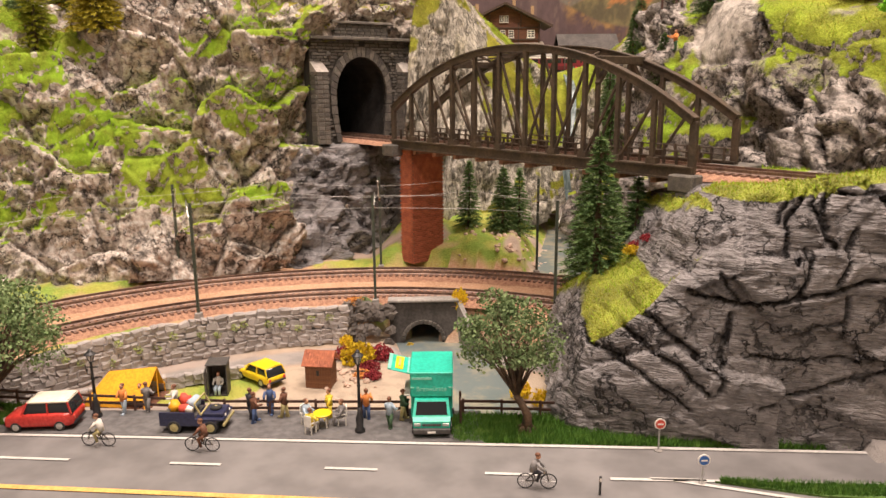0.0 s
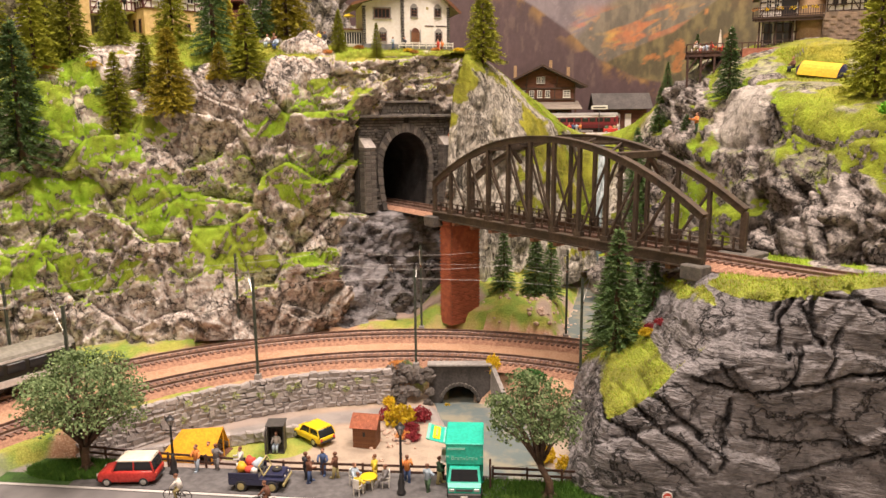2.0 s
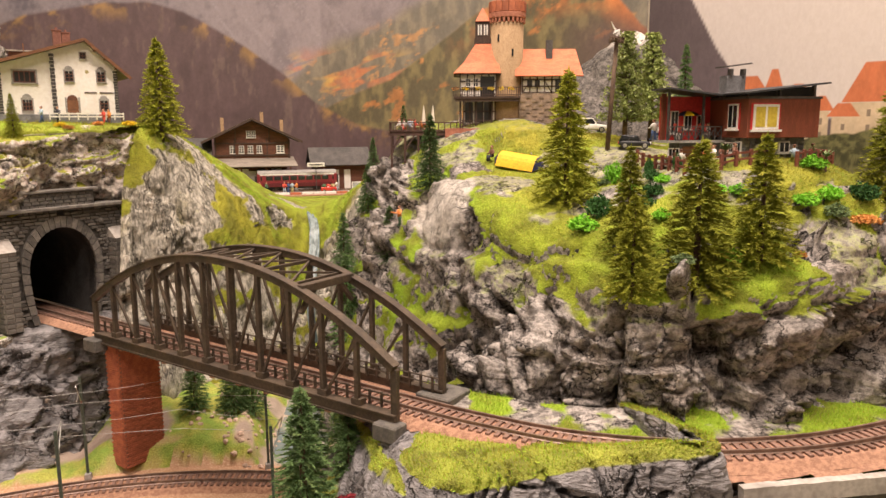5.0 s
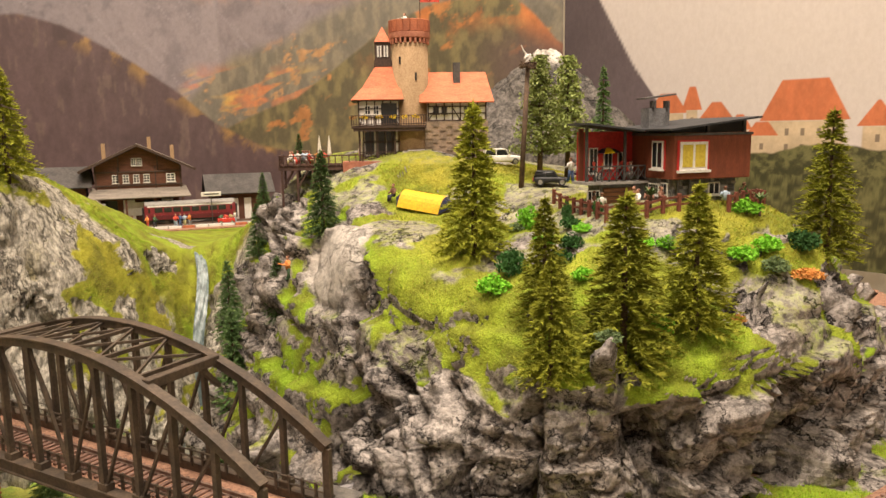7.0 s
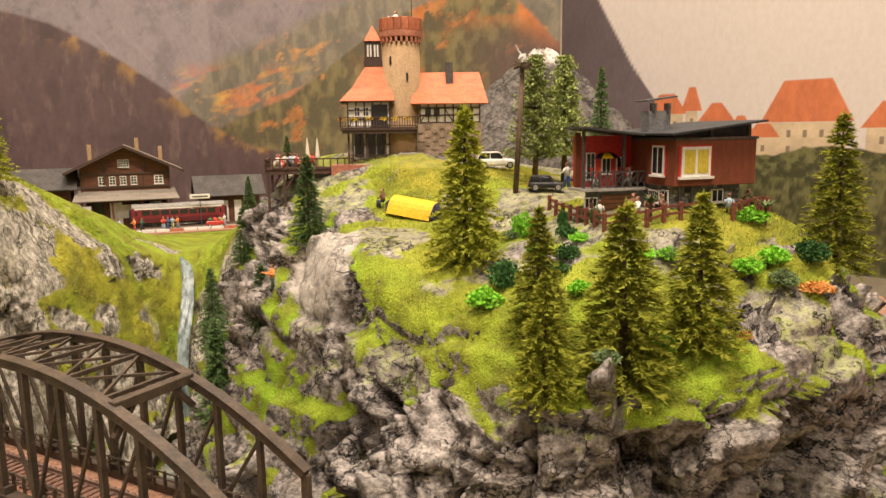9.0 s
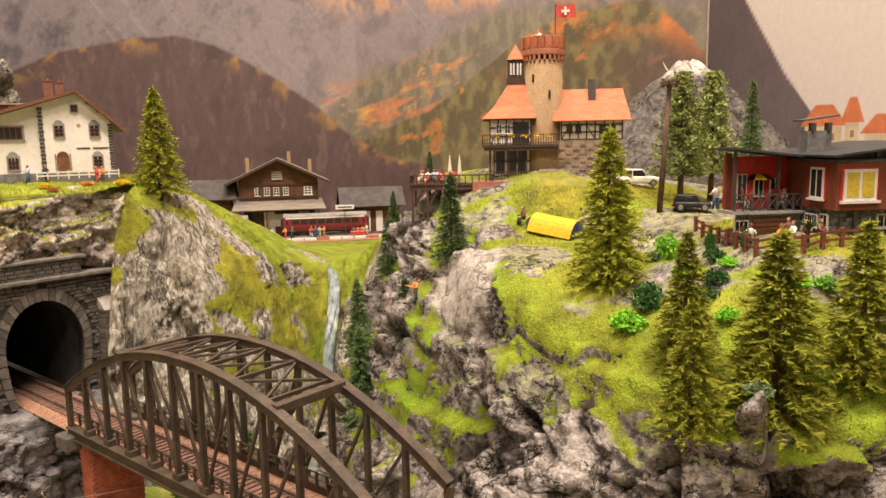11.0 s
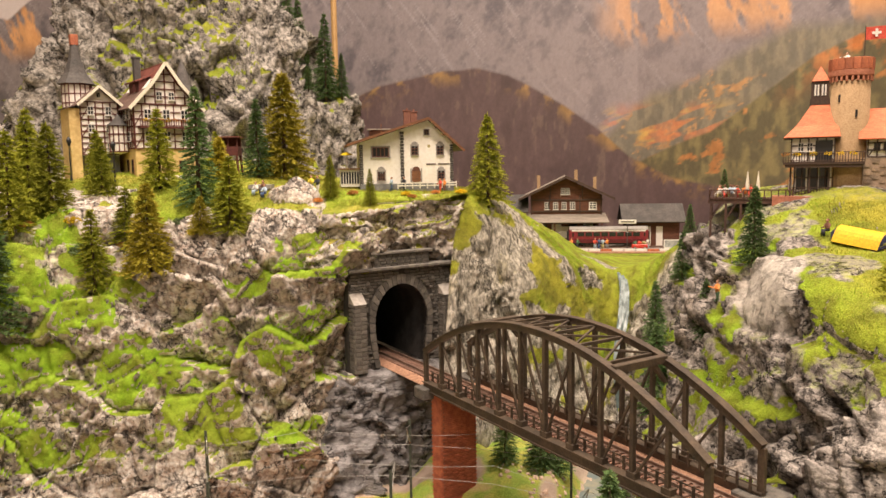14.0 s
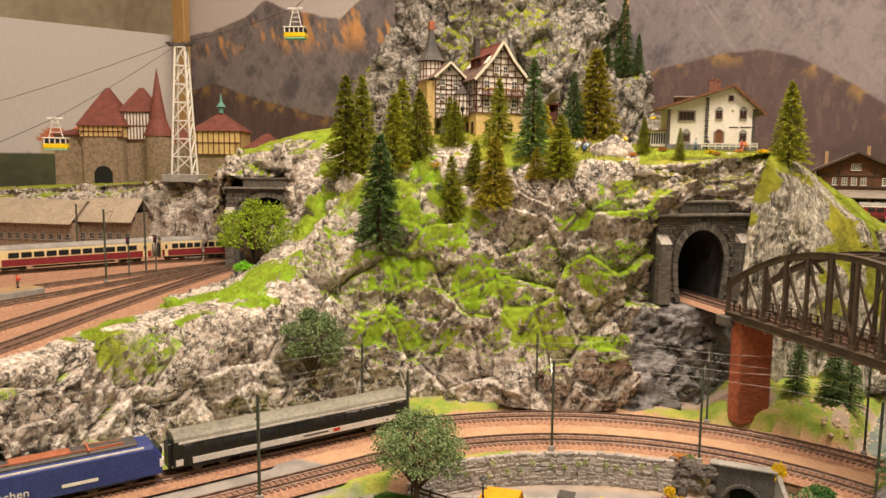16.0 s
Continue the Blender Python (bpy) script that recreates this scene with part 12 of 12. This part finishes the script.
def old_town():
    """Town wall with towers; x to the right along the wall, facing -y."""
    top = thing("town_wall", pose(-1.3825, 1.172, 0.338, 0, 0, 25), "brown stone town wall with red-roofed towers", "castle")
    k = 0.001344

    def tower(x0, x1, z1, name, mat, roof_z, y=0.0, d=0.08, band=0.0, roof=ROOF_MAROON, timber=TIMBER_RED, plaster=PLASTER_Y):
        body = slab(top, name, x0, x1, y, y + d, -0.03, z1, mat)
        if band:
            up = slab(body, "upper_storey", x0 - 0.004, x1 + 0.004, y - 0.004, y + d + 0.004, z1, z1 + band, plaster)
            timbering(up, x0 - 0.004, x1 + 0.004, z1 + 0.001, z1 + band, 9, 2, timber, y=y - 0.005, w=0.002)
        zb = z1 + band
        xm, ym = (x0 + x1) / 2, y + d / 2
        e = 0.01
        g = Geo().add([(x0 - e, y - e, zb), (x1 + e, y - e, zb), (x1 + e, y + d + e, zb), (x0 - e, y + d + e, zb), (xm - 0.006, ym, roof_z), (xm + 0.006, ym, roof_z)], [(0, 1, 5, 4), (1, 2, 5), (2, 3, 4, 5), (3, 0, 4), (0, 3, 2, 1)])
        part("roof", g, roof, body)
        return body

    slab(top, "curtain_wall", -175 * k, 150 * k, 0.03, 0.05, -0.03, 75 * k, RUBBLE)
    tower(-175 * k, -118 * k, 88 * k, "gatehouse", RUBBLE, 100 * k, y=-0.01)
    gh = slab(top, "gate_passage", -118 * k, -58 * k, -0.025, 0.06, -0.03, 84 * k, RUBBLE)
    gate_arch = Geo().prism([(-100 * k, -0.01), (-100 * k, 0.03), (-94 * k, 0.042), (-84 * k, 0.046), (-74 * k, 0.042), (-68 * k, 0.03), (-68 * k, -0.01)], -0.0265, -0.024)
    # black plate stands in for the shade inside the open gateway
    part("gateway", gate_arch, SHADE_BLACK, gh)
    tower(-122 * k, -50 * k, 84 * k, "gate_tower", RUBBLE, 172 * k, y=-0.02, band=20 * k, plaster=PLASTER_Y)
    tower(-55 * k, -10 * k, 80 * k, "gable_tower", RUBBLE, 175 * k, y=0.005, band=50 * k, plaster=PLASTER)
    rt = part("round_tower", Geo().lathe([(0.031, -0.03), (0.031, 88 * k)], 24, Matrix.Translation((12 * k, -0.012, 0))), RUBBLE, top)
    part("cone_roof", Geo().lathe([(0.034, 87 * k), (0.02, 115 * k), (0.01, 160 * k), (0.0006, 205 * k)], 20, Matrix.Translation((12 * k, -0.012, 0))), ROOF_MAROON, rt)
    big = tower(75 * k, 155 * k, 55 * k, "bastion", RUBBLE, 130 * k, y=-0.01, band=42 * k)
    part("lantern", Geo().lathe([(0.006, 130 * k), (0.006, 140 * k), (0.012, 141 * k), (0.004, 150 * k), (0.0008, 165 * k)], 12, Matrix.Translation((115 * k, 0.03, 0))), GREEN_COPPER, big)
    tower(165 * k, 220 * k, 40 * k, "town_house", PLASTER_Y, 95 * k, y=0.02, band=28 * k)
    tower(-35 * k, 60 * k, 70 * k, "inner_house", PLASTER, 110 * k, y=0.09)
    tower(-190 * k, -120 * k, 100 * k, "inner_house", PLASTER, 135 * k, y=0.14, roof=ROOF_RED)
    return top


old_town()
lane = Geo()
for i in range(12):
    f = i / 12
    x0, y0 = -1.48 + 0.33 * f, 1.135 - 0.13 * math.sin(f * 2.6)
    lane.box((x0, y0, ground_at(x0, y0) + 0.002), (0.05, 0.045, 0.003))
single("lane", lane, DARK_ASPHALT, Matrix(), "dark asphalt lane to the town gate", "road", kind="structure")
car(pose(-1.428, 1.085, ground_at(-1.428, 1.085) + 0.004, 0, 0, 140), "pale turquoise car on the town lane", TEAL_LIGHT, TEAL_LIGHT)


def cable_pylon():
    x, y, z0, h = -1.15, 1.032, 0.358, 0.262
    top = thing("cableway_pylon", pose(x, y, z0, 0, 0, 25), "white lattice cableway pylon on a concrete base", "pylon")
    part("base", Geo().box((0, 0, 0.003), (0.075, 0.06, 0.016), bevel=0.001), CONCRETE, top)
    legs = [(-1, -1), (1, -1), (1, 1), (-1, 1)]
    at = lambda sx, sy, f: Vector((sx * (0.021 - 0.011 * f), sy * (0.018 - 0.009 * f), 0.01 + h * f))
    for sx, sy in legs:
        part("leg", Geo().beam(at(sx, sy, 0), at(sx, sy, 1), 0.0036, 0.0036), WHITE, top)
    for i in range(7):
        f0, f1 = i / 7, (i + 1) / 7
        for k in range(4):
            a, b = legs[k], legs[(k + 1) % 4]
            part("brace", Geo().beam(at(*a, f0), at(*b, f1), 0.0024, 0.0024), WHITE, top)
            part("brace", Geo().beam(at(*a, f1), at(*b, f1), 0.0024, 0.0024), WHITE, top)
    part("head", Geo().box((0, 0, h + 0.016), (0.05, 0.012, 0.006), bevel=0.0008), GREY_DARK, top)
    for s in (-1, 1):
        part("saddle", Geo().beam((s * 0.022, -0.02, h + 0.016), (s * 0.022, 0.02, h + 0.022), 0.004, 0.005), GREY_DARK, top)
    return Vector((x, y, z0 + h + 0.02))


head = cable_pylon()


def gondola(x, y, z, rot):
    top = thing("gondola", pose(x, y, z, 0, 0, rot), "yellow and white cable car hanging from its cable", "cable car", "cable cars")
    part("hull", Geo().box((0, 0, -0.004), (0.038, 0.02, 0.009), bevel=0.0015), YELLOW, top)
    part("floor_band", Geo().box((0, 0, -0.0095), (0.036, 0.019, 0.002), bevel=0.0005), TEAL_LIGHT, top)
    part("window_band", Geo().box((0, 0, 0.0045), (0.0365, 0.019, 0.008), bevel=0.0008), GLASS_DARK, top)
    for i in range(5):
        part("mullion", Geo().box((-0.0165 + i * 0.00825, 0, 0.0045), (0.0016, 0.0202, 0.0085)), WHITE, top)
    part("roof", Geo().box((0, 0, 0.0095), (0.04, 0.0215, 0.002), bevel=0.0006), WHITE, top)
    g = Geo()
    for s in (-1, 1):
        g.beam((s * 0.011, 0, 0.01), (s * 0.0035, 0, 0.042), 0.0014, 0.0014)
    for f in (0.3, 0.55, 0.8):
        g.beam((-0.011 + 0.0075 * f, 0, 0.01 + 0.032 * f), (0.011 - 0.0075 * f, 0, 0.01 + 0.032 * f), 0.001, 0.001)
    g.box((0, 0, 0.043), (0.026, 0.003, 0.003))
    part("hanger", g, WHITE, top)


gondola(-0.799, 0.949, 0.623, 20)
gondola(-1.123, 0.713, 0.4235, 40)
for a, b, sag in (((-1.123, 0.713, 0.467), head, 0.004), (head, (-0.799, 0.949, 0.667), 0.006), ((-0.799, 0.949, 0.667), (-0.25, 0.78, 0.93), 0.004), ((-1.123, 0.713, 0.467), (-1.1, 0.3, 0.3), 0.003), ((-1.17, 1.03, 0.64), (-1.9, 0.7, 0.42), 0.02)):
    a, b = Vector(a), Vector(b)
    single("cable", Geo().tube([a.lerp(b, i / 12) - Vector((0, 0, sag * math.sin(math.pi * i / 12))) for i in range(13)], 0.0006, 5), GREY_DARK, Matrix(), "thin dark cableway cable", "cable", "cableway cables")
WOOD_POST = paint("varnished_pine", (0.5, 0.3, 0.12), (0.42, 0.24, 0.09), 30, 0.6, stretch=(6, 6, 0.6))
single("corner_post", Geo().box((-1.9, 1.8, 0.85), (0.05, 0.03, 1.4), bevel=0.002), WOOD_POST, Matrix(), "varnished pine post at the backdrop corner", "post", kind="structure")
single("thin_post", Geo().tube([(-0.347, 1.56, 0.3), (-0.347, 1.56, 1.5)], 0.006, 10), WOOD_POST, Matrix(), "thin pine pole before the backdrop", "post", kind="structure")
leafy_tree(-0.725, 0.742, 0.2, 0.142, 0.056, "bright spring-green broadleaf model tree at the yard edge", LEAF_SPRING, 43, lumps=34, leaves=170, size=0.0032, bare=0.22)
shrub(-0.722, 0.71, 0.016, "bright green", 0.8, where="at the yard edge")
leafy_tree(-0.531, 0.612, 0.118, 0.095, 0.038, "dark olive bush clinging to the cliff", LEAF_OLIVE, 47, lumps=40, leaves=150, size=0.003, bare=0.08)

# ---- express train on the outer track ----
OUTER = np.array(main_line(0.4375))
out_s = np.concatenate([[0], np.cumsum(np.linalg.norm(np.diff(OUTER, axis=0), axis=1))])


def on_outer(d):
    return Vector([np.interp(d, out_s, OUTER[:, i]) for i in range(3)])


def on_track(d, L):
    a, b = on_outer(d - L * 0.36), on_outer(d + L * 0.36)
    c = (a + b) / 2
    return pose(c.x, c.y, TRACK_Z + 0.0042, 0, 0, math.degrees(math.atan2(b.y - a.y, b.x - a.x)))


start = (139.5 - 2) / 148 * (0.4375 * radians(148))
DARK_GREEN = solid("black_green_coach_paint", (0.014, 0.017, 0.013), 0.3)
LIGHT_GREY = solid("light_grey_band", (0.62, 0.6, 0.57), 0.4)
coach = rail_coach(on_track(start + 0.136, 0.27), 0.27, "black-green express coach with a light grey band", DARK_GREEN, LIGHT_GREY, paint("olive_grey_roof", (0.22, 0.21, 0.17), (0.17, 0.16, 0.13), 40, 0.6), windows=11, group="express train on the curve", low=LIGHT_GREY)
for s in (-1, 1):
    part("logo", Geo().box((-0.04 * s, s * 0.0171, 0.0145), (0.008, 0.0006, 0.0035)), RED, coach)
    part("sign_bar", Geo().box((-0.015 * s, s * 0.0171, 0.0145), (0.03, 0.0005, 0.0018)), GREY_DARK, coach)
LOCO_BLUE = solid("loco_blue_paint", (0.03, 0.05, 0.2), 0.3)


def loco():
    L = 0.205
    top = thing("electric_locomotive", on_track(start + 0.282 + L / 2, L), "dark blue electric locomotive with white front and pantographs", "locomotive")
    W, H = 0.034, 0.043
    g = Geo()
    rings = []
    for x, k, z1 in ((-L / 2, 0.9, H * 0.62), (-L / 2 + 0.008, 1, H * 0.88), (L / 2 - 0.008, 1, H * 0.88), (L / 2, 0.9, H * 0.62)):
        rings.append([(x, W / 2 * k, 0.008), (x, W / 2 * k, z1 * 0.9), (x, W / 2 * k * 0.85, z1), (x, -W / 2 * k * 0.85, z1), (x, -W / 2 * k, z1 * 0.9), (x, -W / 2 * k, 0.008)])
    loft(g, rings)
    part("body", g, LOCO_BLUE, top)
    part("roof", Geo().box((0, 0, H * 0.9), (L * 0.8, W * 0.72, 0.004), bevel=0.001), GREY_DARK, top)
    for s in (-1, 1):
        part("roof_line", Geo().box((0, s * W * 0.43, H * 0.83), (L * 0.84, 0.003, 0.0025)), WHITE, top)
        lettering("München", 0.0105, WHITE, top, pose(s * 0.03, s * (W / 2 + 0.0004), 0.017, 90, 0, 180 if s > 0 else 0))
        part("sign_bar", Geo().box((-s * 0.03, s * (W / 2 + 0.0003), 0.016), (0.03, 0.0004, 0.003)), WHITE, top)
        fx = s * L * 0.27
        part("front", Geo().box((s * (L / 2 - 0.004), 0, H * 0.42), (0.0125, W * 0.93, H * 0.28), bevel=0.002), WHITE, top)
        part("cab_window", Geo().box((s * (L / 2 - 0.0035), 0, H * 0.68), (0.009, W * 0.8, H * 0.16), bevel=0.001), GLASS_DARK, top)
        pan = Geo()
        pan.beam((fx - 0.018, -0.008, H * 0.93), (fx + 0.018, -0.008, H * 0.96), 0.0012, 0.0012)
        pan.beam((fx - 0.018, 0.008, H * 0.93), (fx + 0.018, 0.008, H * 0.96), 0.0012, 0.0012)
        pan.beam((fx + 0.016, -0.013, H * 0.99), (fx + 0.016, 0.013, H * 0.99), 0.0014, 0.0014)
        pan.box((fx, 0, H * 0.93), (0.04, 0.018, 0.0014))
        part("pantograph", pan, TILE_RED, top)
        bg = part("bogie", Geo().box((s * L * 0.28, 0, 0.006), (0.05, W * 0.68, 0.006), bevel=0.001), BLACK, top)
        for dx in (-0.016, 0.016):
            for q in (-1, 1):
                part("wheel", Geo().lathe([(0.0068, -0.001), (0.0068, 0.001), (0.001, 0.0014)], 14, pose(s * L * 0.28 + dx, q * 0.0082, 0.0068, 90, 0, 0)), RUST_STEEL, bg)
    part("roof_gear", Geo().box((0, 0, H * 0.95), (0.05, 0.014, 0.004), bevel=0.0008).tube([(-0.07, 0.006, H * 0.97), (0.07, 0.006, H * 0.97)], 0.0008, 5), TILE_RED, top)


loco()
